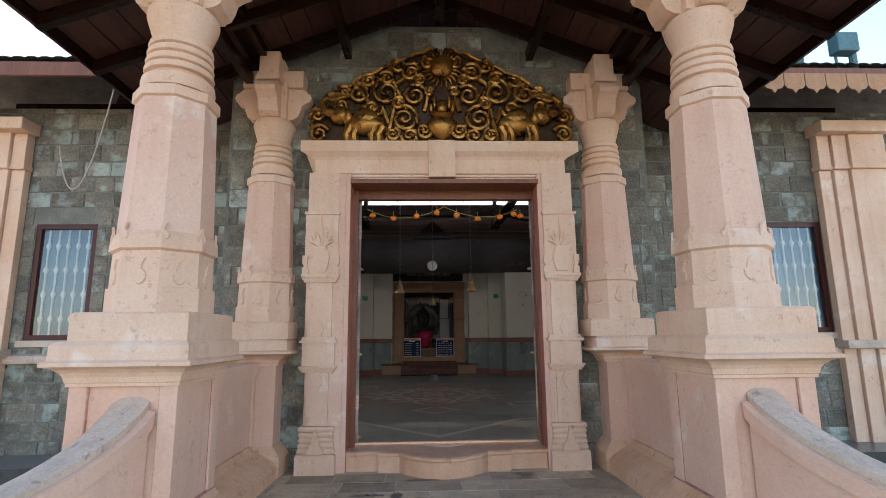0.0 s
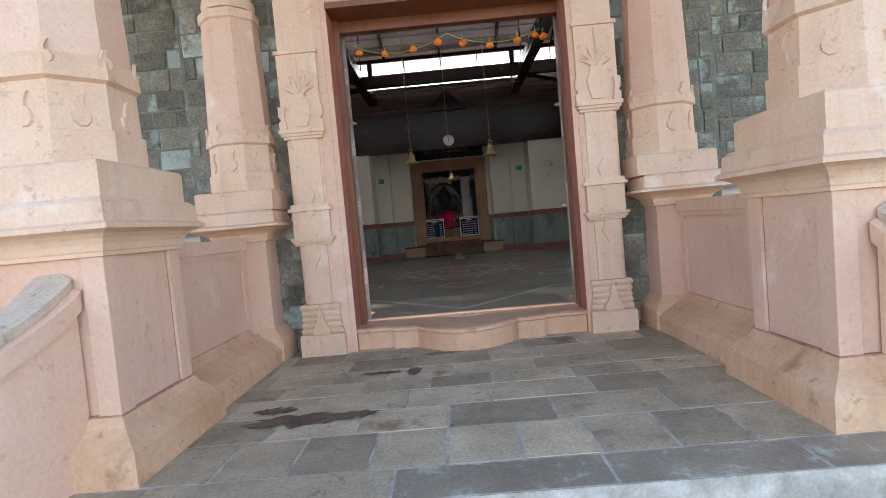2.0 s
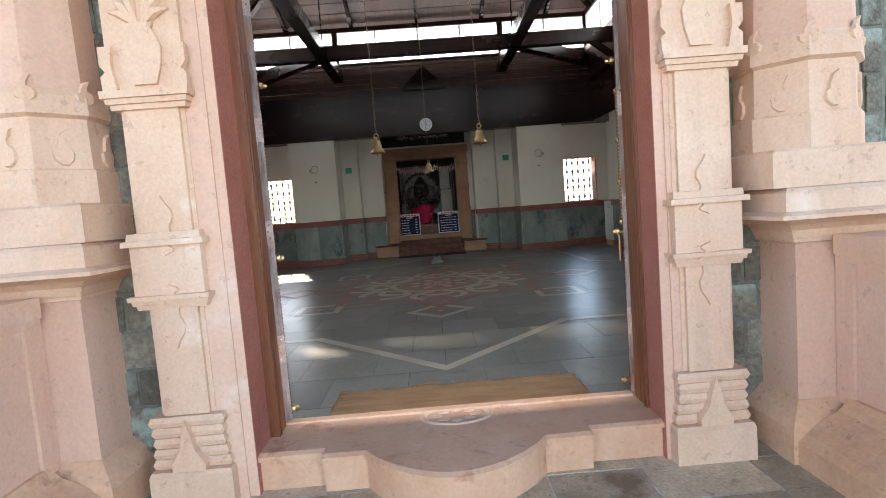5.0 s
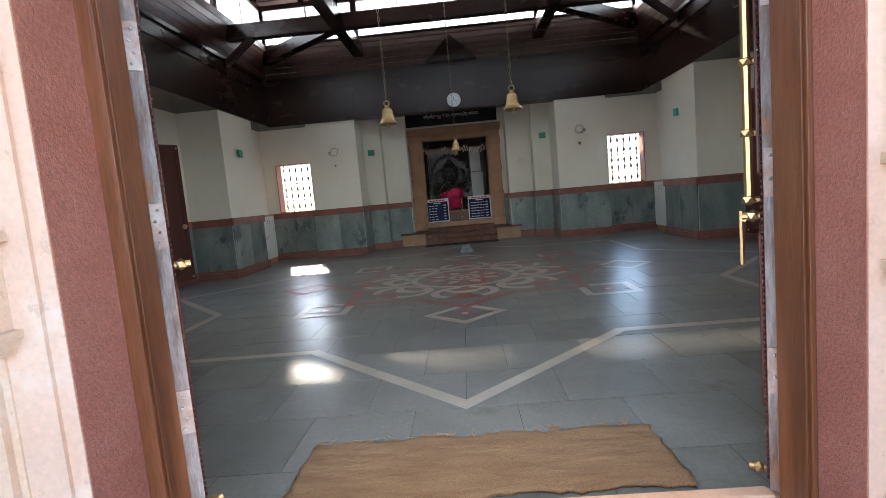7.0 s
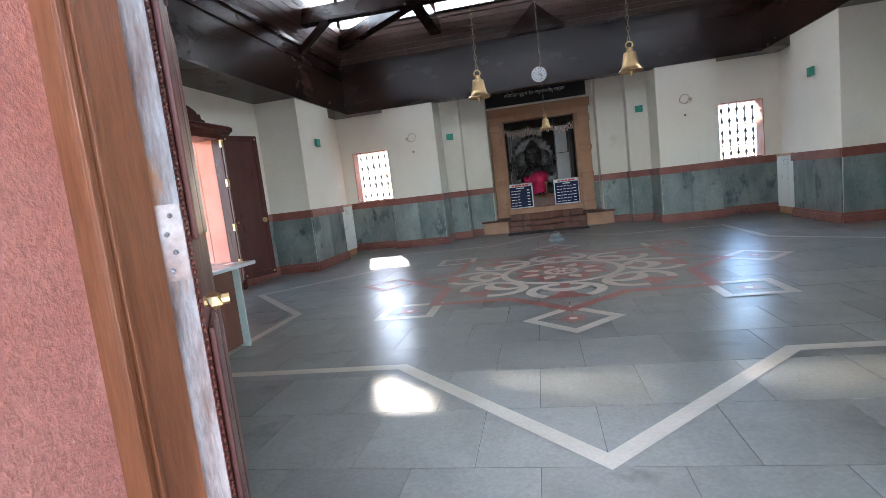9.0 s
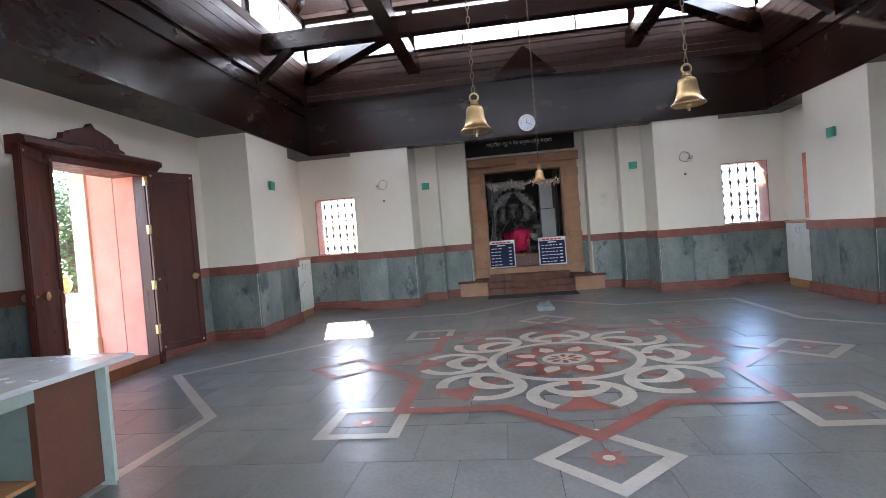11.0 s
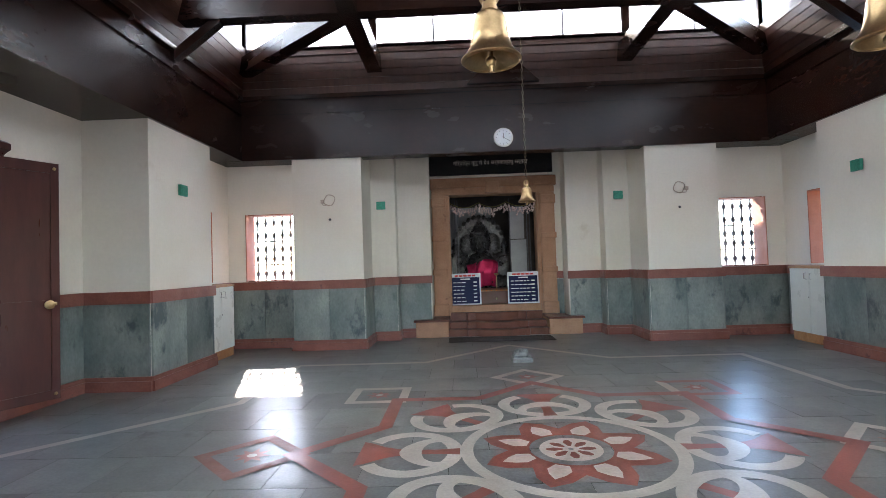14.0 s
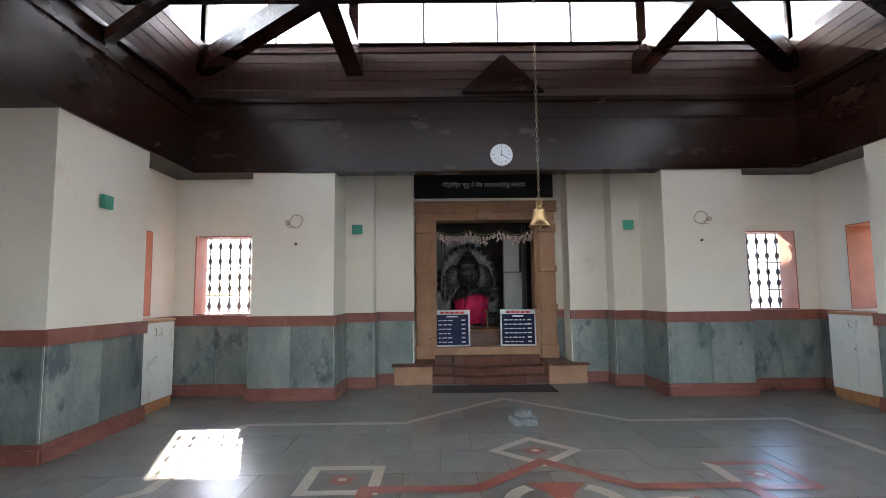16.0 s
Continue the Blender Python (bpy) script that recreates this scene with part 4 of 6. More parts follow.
    cu.align_x, cu.size, cu.extrude = "CENTER", 0.108, 0.002
    t = new("lettering", cu)
    t.parent = tb
    t.matrix_basis = pose(0, -0.003, 0.20, 90)
    cu.materials.append(M_SYEL)
    # two blue notice boards
    for x, rz in ((-0.68, 3), (0.52, -3)):
        nb = thing("notice_board", (x, 18.95, 0.565), "blue notice board with white border and red heading", "notice board", "boards before the shrine")
        nb.matrix_world = pose(x, 18.95, 0.565, -4, 0, rz)
        bm = bmesh.new(); box(bm, -0.325, 0.325, 0, 0.02, 0, 0.66, 0.004); part("frame", bm, M_SWHITE, nb)
        bm = bmesh.new(); box(bm, -0.295, 0.295, -0.004, 0.0, 0.03, 0.575); part("panel", bm, M_BLUE, nb)
        bm = bmesh.new(); box(bm, -0.295, 0.295, -0.004, 0.0, 0.579, 0.64); part("panel", bm, M_SWHITE, nb)
        bm = bmesh.new()
        for k in range(5):
            box(bm, -0.22 + k * 0.09, -0.145 + k * 0.09, -0.007, -0.0045, 0.592, 0.628)
        part("heading", bm, M_SRED, nb)
        rng = random.Random(11 if x < 0 else 12)
        for k in range(6):
            z = 0.46 - 0.078 * k
            xx = -0.25
            while xx < (-0.03 if x < 0 else 0.10):
                l = rng.uniform(0.04, 0.09)
                bm = bmesh.new()
                box(bm, xx, xx + l, -0.007, -0.0045, z, z + 0.018); xx += l + 0.02
                part("word", bm, M_SWHITE, nb)
            bm = bmesh.new()
            box(bm, 0.17, 0.24, -0.007, -0.0045, z, z + 0.024)
            part("word", bm, M_SWHITE, nb)
        bm = bmesh.new(); box(bm, -0.1, 0.1, -0.007, -0.0045, 0.525, 0.552); part("text_line", bm, M_SWHITE, nb)


def side_door(s, nm):
    """A double door in a cross wall, standing open into the hall."""
    d = thing(nm, (s * 5.45, CY - 0.06, 0.0), "red-brown wooden double door standing open under a crested cornice", "door", kind="structure")
    X = lambda a: -s * a      # towards the room
    bm = bmesh.new()
    for u in (-1, 1):
        box(bm, X(0.0), X(0.16), u * 0.725, u * 0.85, 0.0, 2.60)
        box(bm, X(0.012), X(0.175), u * 0.75, u * 0.78, 0.0, 2.60)
    box(bm, X(-0.30), X(0.155), -0.739, 0.739, 2.56, 2.66)
    part("door_frame", bm, M_DOOR, d)
    bm = bmesh.new()
    for u in (-1, 1):
        box(bm, X(-0.30), X(-0.002), u * 0.72, u * 0.738, 0.14, 2.558)
    part("reveal", bm, M_SIDEP, d)
    bm = bmesh.new()
    slab_y(bm, [(X(0.0), 2.602), (X(0.12), 2.602), (X(0.20), 2.68), (X(0.24), 2.70), (X(0.24), 2.76), (X(0.18), 2.79), (X(0.0), 2.79)], -1.01, 1.01)
    part("cornice", bm, M_DOOR, d)
    bm = bmesh.new()
    crest = [(-0.52, 2.79), (-0.50, 2.84), (-0.42, 2.86), (-0.40, 2.93), (-0.34, 2.92), (-0.30, 2.97), (-0.14, 3.03), (-0.05, 3.05), (0, 3.11), (0.05, 3.05), (0.14, 3.03), (0.30, 2.97), (0.34, 2.92), (0.40, 2.93), (0.42, 2.86), (0.50, 2.84), (0.52, 2.79)]
    slab_x(bm, crest, X(0.02), X(0.10))
    part("crest", bm, M_DOOR, d)
    bm = bmesh.new(); box(bm, X(-0.30), X(0.16), -0.72, 0.72, 0.0, 0.14, 0.006); part("threshold", bm, M_FRAME, d)
    for u in (-1, 1):
        leaf_ob = new("leaf")
        leaf_ob.parent = d
        hinge = Vector((X(0.19), u * 0.72, 0.17))
        way = Vector((X(1) * math.sin(radians(24)), u * math.cos(radians(24)), 0))
        ny = Vector((0, 0, 1)).cross(way)
        M = Matrix((( way.x, ny.x, 0, hinge.x), (way.y, ny.y, 0, hinge.y), (0, 0, 1, hinge.z), (0, 0, 0, 1)))
        leaf_ob.matrix_basis = M
        bm = bmesh.new(); box(bm, 0.0, 0.66, -0.022, 0.022, 0, 2.44, 0.004); part("board", bm, M_DOOR, leaf_ob)
        for y in (-1, 1):
            bm = bmesh.new()
            for x0, x1 in ((0.01, 0.085), (0.575, 0.65)):
                box(bm, x0, x1, y * 0.0225, y * 0.034, 0.01, 2.43)
            for z0, z1 in ((0.01, 0.10), (0.95, 1.02), (2.33, 2.43)):
                box(bm, 0.086, 0.574, y * 0.0225, y * 0.032, z0, z1)
            part("rail", bm, M_DOOR, leaf_ob)
        for x in (0.05, 0.61):
            for z in (0.06, 0.98, 2.38):
                for y in (-1, 1):
                    bm = bmesh.new(); ball(bm, (x, y * 0.036, z), 0.02, 1, 0.6, 1, 1); part("stud", bm, M_BRASS, leaf_ob, smooth=True)
        for y in (-1, 1):
            bm = bmesh.new(); lathe(bm, [(0.02, 0.0), (0.016, 0.03), (0.042, 0.05), (0.046, 0.07), (0.02, 0.085)], 16)
            bmesh.ops.rotate(bm, verts=bm.verts, matrix=Matrix.Rotation(radians(90 * y), 3, "X"))
            bmesh.ops.translate(bm, verts=bm.verts, vec=(0.53, -y * 0.03, 0.975))
            part("knob", bm, M_BRASS, leaf_ob, smooth=True)
        for z in (0.25, 0.85, 1.6, 2.25):
            bm = bmesh.new(); box(bm, -0.03, 0.045, -0.03, 0.03, z, z + 0.12, 0.004); part("hinge", bm, M_BRASS, leaf_ob)


def bell(nm, at, h, top, label):
    b = thing(nm, at, label, "bell", "hanging bells")
    r = h * 0.46
    bm = bmesh.new()
    lathe(bm, [(r * 0.93, 0), (r, 0.005), (r * 0.99, 0.03 * h), (r * 0.90, 0.07 * h), (r * 0.79, 0.13 * h), (r * 0.70, 0.21 * h), (r * 0.635, 0.31 * h), (r * 0.59, 0.42 * h), (r * 0.555, 0.54 * h), (r * 0.53, 0.62 * h), (r * 0.51, 0.68 * h), (r * 0.46, 0.725 * h), (r * 0.34, 0.75 * h), (r * 0.24, 0.755 * h), (r * 0.23, 0.80 * h), (r * 0.26, 0.81 * h), (r * 0.26, 0.835 * h), (r * 0.22, 0.845 * h), (r * 0.22, 0.92 * h), (r * 0.08, 0.93 * h)], 40, caps=False)
    bo = part("body", bm, M_BRASS, b, smooth=True)
    sm = bo.modifiers.new("thick", "SOLIDIFY"); sm.thickness = -0.004
    bm = bmesh.new()
    lathe(bm, [(r * 1.005, 0.045 * h), (r * 0.98, 0.055 * h), (r * 0.95, 0.05 * h)], 32, caps=False)
    part("band", bm, M_BRASS, b, smooth=True)
    bm = bmesh.new(); tube(bm, [(0, 0, 0.6 * h), (0, 0, 0.02 * h)], 0.008, 6); ball(bm, (0, 0, -0.0), r * 0.19, sub=2); tube(bm, [(0, 0, 0), (0, 0, -0.17 * h)], [r * 0.10, r * 0.085], 8)
    part("clapper", bm, M_BRASS, b, smooth=True)
    bm = bmesh.new()
    R = 0.13 * h
    tube(bm, [(R * math.cos(g), 0, 1.03 * h + R * math.sin(g)) for g in [2 * math.pi * i / 20 for i in range(21)]], 0.022 * h + 0.002, 8)
    part("ring", bm, M_BRASS, b, smooth=True)
    bm = bmesh.new()
    z, k = 1.14 * h, 0
    ll = 0.055
    while at[2] + z < top:
        pts = []
        for i in range(11):
            g = 2 * math.pi * i / 10
            p = (0.011 * math.cos(g), 0, z + ll / 2 + (ll / 2) * math.sin(g))
            pts.append(p if k % 2 == 0 else (0, p[0], p[2]))
        tube(bm, pts, 0.0035, 4, False)
        z += ll - 0.009
        k += 1
    part("chain", bm, M_CHAIN, b)


def hall_things():
    bell("bell", (-0.66, 10.1, 2.10), 0.215, 7.3, "brass temple bell with a flared mouth hanging on a chain")
    bell("bell", (0.70, 10.15, 2.135), 0.222, 7.3, "brass temple bell with a flared mouth hanging on a chain")
    bell("bell", (0.02, 14.3, 2.12), 0.215, 7.35, "small brass bell hanging on a long thin chain before the shrine")
    # clock
    c = thing("wall_clock", (0.045, 17.135, 3.59), "round white wall clock with a pale rim on the dark beam", "clock")
    bm = bmesh.new(); lathe(bm, [(0.165, 0), (0.17, 0.015), (0.165, 0.035), (0.145, 0.04), (0.142, 0.025)], 40); bmesh.ops.rotate(bm, verts=bm.verts, matrix=Matrix.Rotation(radians(90), 3, "X")); part("rim", bm, M_PLASTIC, c, smooth=True)
    bm = bmesh.new(); lathe(bm, [(0.144, 0.0), (0.144, 0.026)], 40); bmesh.ops.rotate(bm, verts=bm.verts, matrix=Matrix.Rotation(radians(90), 3, "X")); part("dial", bm, M_SWHITE, c)
    for i in range(12):
        a = math.pi / 6 * i
        bm = bmesh.new(); box(bm, -0.004, 0.004, -0.030, -0.0275, 0.105, 0.132); bmesh.ops.rotate(bm, verts=bm.verts, matrix=Matrix.Rotation(a, 3, "Y")); part("hour_mark", bm, M_IRON, c)
    for a, l, w in ((radians(3), 0.075, 0.006), (radians(120), 0.105, 0.0045)):
        bm = bmesh.new(); box(bm, -w, w, -0.034, -0.031, -0.02, l); bmesh.ops.rotate(bm, verts=bm.verts, matrix=Matrix.Rotation(a, 3, "Y")); part("hand_bar", bm, M_IRON, c)
    # green boxes and wire coils
    for x, y, z, rz in ((-4.59, 15.22, 2.56, 90), (4.59, 15.30, 2.57, -90), (-2.27, 18.095, 2.60, 0), (2.27, 18.095, 2.64, 0)):
        g = thing("switch_box", (x, y, z), "small green plastic box fixed high on the wall", "wall box", "green wall boxes", rz=rz)
        bm = bmesh.new(); box(bm, -0.085, 0.085, -0.045, 0.0, -0.075, 0.075, 0.006); part("body", bm, M_GREEN, g)
        bm = bmesh.new(); box(bm, -0.06, 0.06, -0.05, -0.0455, -0.05, 0.05, 0.002); part("cover", bm, M_GREEN, g)
    for x in (-3.04, 3.03):
        cl = thing("wire_coil", (x, 17.19, 2.62), "loop of thin beige cable hung from a small wall fitting", "cable", "wall cables")
        bm = bmesh.new()
        pts = [(0.095 * math.cos(g) + 0.01 * math.sin(3 * g), -0.012 - 0.004 * math.sin(2 * g), 0.095 * math.sin(g)) for g in [4 * math.pi * i / 40 for i in range(41)]]
        tube(bm, pts, 0.0075, 6); part("cable", bm, M_CABLE, cl)
        u = -1 if x < 0 else 1
        bm = bmesh.new(); box(bm, u * 0.09, u * 0.15, -0.04, 0, -0.055, 0.01, 0.006); part("clip", bm, M_CABLE, cl)
        bm = bmesh.new(); tube(bm, [(u * 0.12, -0.03, -0.05), (u * 0.115, -0.02, -0.09), (0.0, -0.012, -0.10)], 0.006, 5); part("tail", bm, M_CABLE, cl)
        h = thing("wall_hook", (x + 0.0, 17.19, 2.28), "dark round hook hole on the pier", "hook", "wall hooks")
        bm = bmesh.new(); lathe(bm, [(0.022, 0.0), (0.02, 0.015), (0.008, 0.03)], 12); bmesh.ops.rotate(bm, verts=bm.verts, matrix=Matrix.Rotation(radians(90), 3, "X")); part("plate", bm, M_IRON, h)
    # cupboards under the side windows
    for s in (-1, 1):
        c = thing("cupboard", (s * 4.86, 16.53, 0), "white laminate two-door cupboard with an orange wooden top and plinth", "cupboard", "cupboards under windows")
        X = lambda a: -s * a
        bm = bmesh.new(); box(bm, X(0.15), X(-0.18), -0.455, 0.455, 0.14, 1.18); part("body", bm, M_OAK, c)
        bm = bmesh.new(); box(bm, X(0.15), X(-0.18), -0.455, 0.455, 0.0, 0.138); part("plinth", bm, M_OAK, c)
        bm = bmesh.new(); box(bm, X(0.185), X(-0.18), -0.47, 0.46, 1.182, 1.215, 0.004); part("top", bm, M_OAK, c)
        for u in (-1, 1):
            bm = bmesh.new(); box(bm, X(0.152), X(0.172), min(u * 0.004, u * 0.45), max(u * 0.004, u * 0.45), 0.15, 1.17, 0.003); dd = part("door", bm, M_CUP, c)
            bm = bmesh.new(); tube(bm, [(X(0.172), u * 0.05, 1.0), (X(0.205), u * 0.06, 1.01), (X(0.205), u * 0.07, 1.09), (X(0.172), u * 0.06, 1.1)], 0.006, 6)
            hh = part("handle", bm, M_STEEL, c)
            hh.parent = dd
        bm = bmesh.new(); ball(bm, (X(0.174), 0.02, 0.72), 0.01, sub=1); part("lock", bm, M_IRON, c)
    # desk
    k = thing("counter_desk", (-3.2, 9.68, 0), "mint laminate counter desk with a grey top and brown end panel", "desk")
    bm = bmesh.new(); box(bm, -1.3, 0.23, -1.02, 0.03, 0.795, 0.83, 0.006); part("top", bm, M_DESKTOP, k)
    bm = bmesh.new(); box(bm, -1.25, 0.06, -0.06, 0.0, 0.0, 0.793, 0.003); part("front_panel", bm, M_MINT, k)
    bm = bmesh.new(); box(bm, -0.02, 0.10, -0.075, -0.062, 0.0, 0.793, 0.003); part("end_post", bm, M_MINT, k)
    bm = bmesh.new(); box(bm, -0.02, 0.03, -0.50, -0.077, 0.03, 0.79, 0.003); part("end_panel", bm, M_PANEL, k, "scratched brown panel")
    bm = bmesh.new(); box(bm, -0.03, 0.04, -1.0, -0.505, 0.68, 0.792, 0.003); part("drawer_rail", bm, M_MINT, k)
    bm = bmesh.new(); box(bm, -0.9, 0.0, -1.0, -0.505, 0.22, 0.245, 0.003); part("shelf", bm, M_OAK, k)
    bm = bmesh.new(); box(bm, -0.9, 0.04, -1.0, -0.505, 0.0, 0.08, 0.003); part("bottom", bm, M_MINT, k)
    bm = bmesh.new(); box(bm, -0.93, -0.905, -1.0, -0.065, 0.0, 0.79, 0.003); part("back_panel", bm, M_MINT, k)
    # carved stone tortoise on a slab before the shrine
    bm = bmesh.new()
    box(bm, -0.145, 0.145, -0.13, 0.13, 0.0, 0.07, 0.012)
    ball(bm, (0, 0, 0.10), 0.11, 1.0, 0.95, 0.62)
    for x, y in ((-0.09, -0.07), (0.09, -0.07), (-0.09, 0.07), (0.09, 0.07)):
        ball(bm, (x, y, 0.085), 0.035, 1, 1, 0.7, 1)
    ball(bm, (0.0, 0.125, 0.12), 0.04, 0.9, 1.2, 0.9, 1)
    for g in range(6):
        ball(bm, (0.07 * math.cos(g * 1.05), 0.065 * math.sin(g * 1.05), 0.145), 0.028, sub=1)
    t = single("stone_tortoise", bm, M_TORT, "small grey carved stone tortoise on a square slab", "carving", smooth=True)
    t.matrix_world = pose(0.05, 15.72, 0.0, 0, 0, 4)
    # coir mat with frayed ends
    m = thing("door_mat", (0.06, 6.80, 0.0), "worn brown coir doormat with frayed edges", "mat")
    bm = bmesh.new()
    rows = []
    rng = random.Random(2)
    nx, ny = 60, 22
    for j in range(ny + 1):
        y = -0.30 + 0.52 * j / ny
        rows.append([(-0.86 + 1.73 * i / nx + (rng.uniform(-0.012, 0.012) if i in (0, nx) else 0), y + (rng.uniform(-0.012, 0.012) if j in (0, ny) else 0) + 0.01 * math.sin(i * 0.4), 0.022 + 0.004 * math.sin(j * 2.1) + 0.003 * math.sin(i * 0.5 + j)) for i in range(nx + 1)])
    quad_strip(bm, rows)
    mb = part("weave", bm, M_COIR, m, smooth=True)
    so = mb.modifiers.new("thick", "SOLIDIFY"); so.thickness = 0.02
    bm = bmesh.new()
    for i in range(90):
        x, e = rng.uniform(-0.86, 0.87), rng.choice((-0.30, 0.22))
        if e < 0:
            continue
        l = rng.uniform(0.015, 0.05) if i else 0.14
        p = Vector((x, e - 0.01, 0.02))
        tube(bm, [p, p + Vector((rng.uniform(-0.03, 0.03), l * 0.6, 0.01)), p + Vector((rng.uniform(-0.05, 0.05), l, rng.uniform(0, 0.02)))], 0.002, 4)
    tagged(part("fringe", bm, M_COIR, m), kind="stuff")


ceiling_and_roof()
shrine()
side_door(-1, "door_1")
side_door(1, "door_2")
hall_things()
rangoli()


# ---------------- porch and front ----------------
DX = 0.04     # middle of the main doorway
PX, PY, PW = 1.97, 4.0, 5.90   # columns, and the half columns on the wall


def octagon(bm, prof, at):
    k = 1 / math.cos(math.pi / 8)
    lathe(bm, [(r * k, z) for r, z in prof], 8, at, math.pi / 8)


def leaf_carving(bm, at, w, h, way):
    """A small raised pointed leaf on a face that looks along way (x, y)."""
    n = Vector((way[0], way[1], 0)).normalized()
    t = Vector((-n.y, n.x, 0))
    A = Vector(at)
    out = [(-0.10, 0.0), (0.22, 0.0), (0.46, 0.14), (0.50, 0.34), (0.36, 0.50), (0.14, 0.58), (0.14, 0.74), (0.34, 1.0), (-0.02, 0.88), (-0.18, 0.66), (-0.24, 0.46), (-0.46, 0.40), (-0.40, 0.16)]
    k = len(out)
    lo = [bm.verts.new(A + t * (u * w) + Vector((0, 0, v * h))) for u, v in out]
    hi = [bm.verts.new(A + n * 0.016 + t * (u * w * 0.86) + Vector((0, 0, (0.05 + v * 0.9) * h))) for u, v in out]
    for i in range(k):
        bm.faces.new((lo[i], lo[(i + 1) % k], hi[(i + 1) % k], hi[i]))
    bm.faces.new(hi)


def column(nm, at, k, label, full=True, group="porch columns"):
    """Octagonal column with ringed neck and bracket capital; k scales its width."""
    c = thing(nm, at, label, "column", group)
    bm = bmesh.new()
    square_lathe(bm, [(0.345 * k + 0.04, 0.0), (0.345 * k + 0.04, 0.16), (0.345 * k + 0.025, 0.172)])
    part("base_slab", bm, M_CARVED, c)
    bm = bmesh.new()
    octagon(bm, [(0.335 * k, 0.172), (0.335 * k, 0.33), (0.318 * k, 0.335), (0.312 * k, 0.56)], (0, 0, 0))
    for i in range(8):
        a = math.pi / 4 * i
        leaf_carving(bm, (0.312 * k * math.cos(a), 0.312 * k * math.sin(a), 0.345), 0.09, 0.17, (math.cos(a), math.sin(a)))
    part("foot", bm, M_CARVED, c)
    bm = bmesh.new()
    octagon(bm, [(0.312 * k, 0.56), (0.338 * k, 0.575), (0.332 * k, 0.66), (0.312 * k, 0.69)], (0, 0, 0))
    for i in range(8):
        a = math.pi / 8 + math.pi / 4 * i
        leaf_carving(bm, (0.336 * k * math.cos(a), 0.336 * k * math.sin(a), 0.62), 0.09, 0.12, (math.cos(a), math.sin(a)))
    part("band", bm, M_CARVED, c)
    bm = bmesh.new()
    octagon(bm, [(0.305 * k, 0.69), (0.268 * k, 1.62)], (0, 0, 0))
    part("shaft", bm, M_PINK, c)
    bm = bmesh.new()
    octagon(bm, [(0.268 * k, 1.62), (0.29 * k, 1.63), (0.288 * k, 1.70), (0.25 * k, 1.715)], (0, 0, 0))
    part("collar", bm, M_CARVED, c)
    bm = bmesh.new()
    prof = [(0.22 * k, 1.715), (0.262 * k, 1.725), (0.272 * k, 1.765), (0.265 * k, 1.81), (0.222 * k, 1.82), (0.212 * k, 1.835), (0.222 * k, 1.85)]
    for z, r in ((1.85, 0.258), (1.915, 0.252), (1.98, 0.246), (2.045, 0.240)):
        prof += [((r - 0.032) * k, z), ((r - 0.006) * k, z + 0.010), (r * k, z + 0.03), ((r - 0.006) * k, z + 0.05), ((r - 0.032) * k, z + 0.060)]
    prof += [(0.210 * k, 2.115), (0.215 * k, 2.14), (0.262 * k, 2.27), (0.270 * k, 2.30), (0.270 * k, 2.33), (0.25 * k, 2.36)]
    lathe(bm, prof, 32, (0, 0, 0))
    part("neck", bm, M_CARVED, c, smooth=True)
    # bracket capital with four scrolled arms
    bm = bmesh.new()
    square_lathe(bm, [(0.20 * k, 2.36), (0.20 * k, 2.78)])
    for dx, dy in ((1, 0), (-1, 0), (0, -1)) + (((0, 1),) if full else ()):
        pts = [(0.18 * k, 2.36), (0.27 * k, 2.37), (0.33 * k, 2.40), (0.36 * k, 2.46), (0.38 * k, 2.53), (0.43 * k, 2.56), (0.49 * k, 2.58), (0.51 * k, 2.62), (0.49 * k, 2.66), (0.45 * k, 2.68), (0.40 * k, 2.72), (0.18 * k, 2.73)]
        w = 0.125 * k
        sideway = Vector((-dy, dx, 0))
        rows = [[Vector((dx * u, dy * u, v)) + sideway * e for u, v in pts] for e in (-w, w)]
        quad_strip(bm, rows, True, True)
    part("capital", bm, M_CARVED, c)
    bm = bmesh.new()
    box(bm, -0.40 * k, 0.40 * k, -0.16 * k, 0.16 * k, 2.735, 2.93, 0.006)
    box(bm, -0.15 * k, 0.15 * k, -0.40 * k, 0.16 * k, 2.736, 2.80, 0.006)
    box(bm, -0.13 * k, 0.13 * k, -0.36 * k, 0.10 * k, 2.801, 3.07, 0.006)
    part("abacus", bm, M_CARVED, c)
    return c


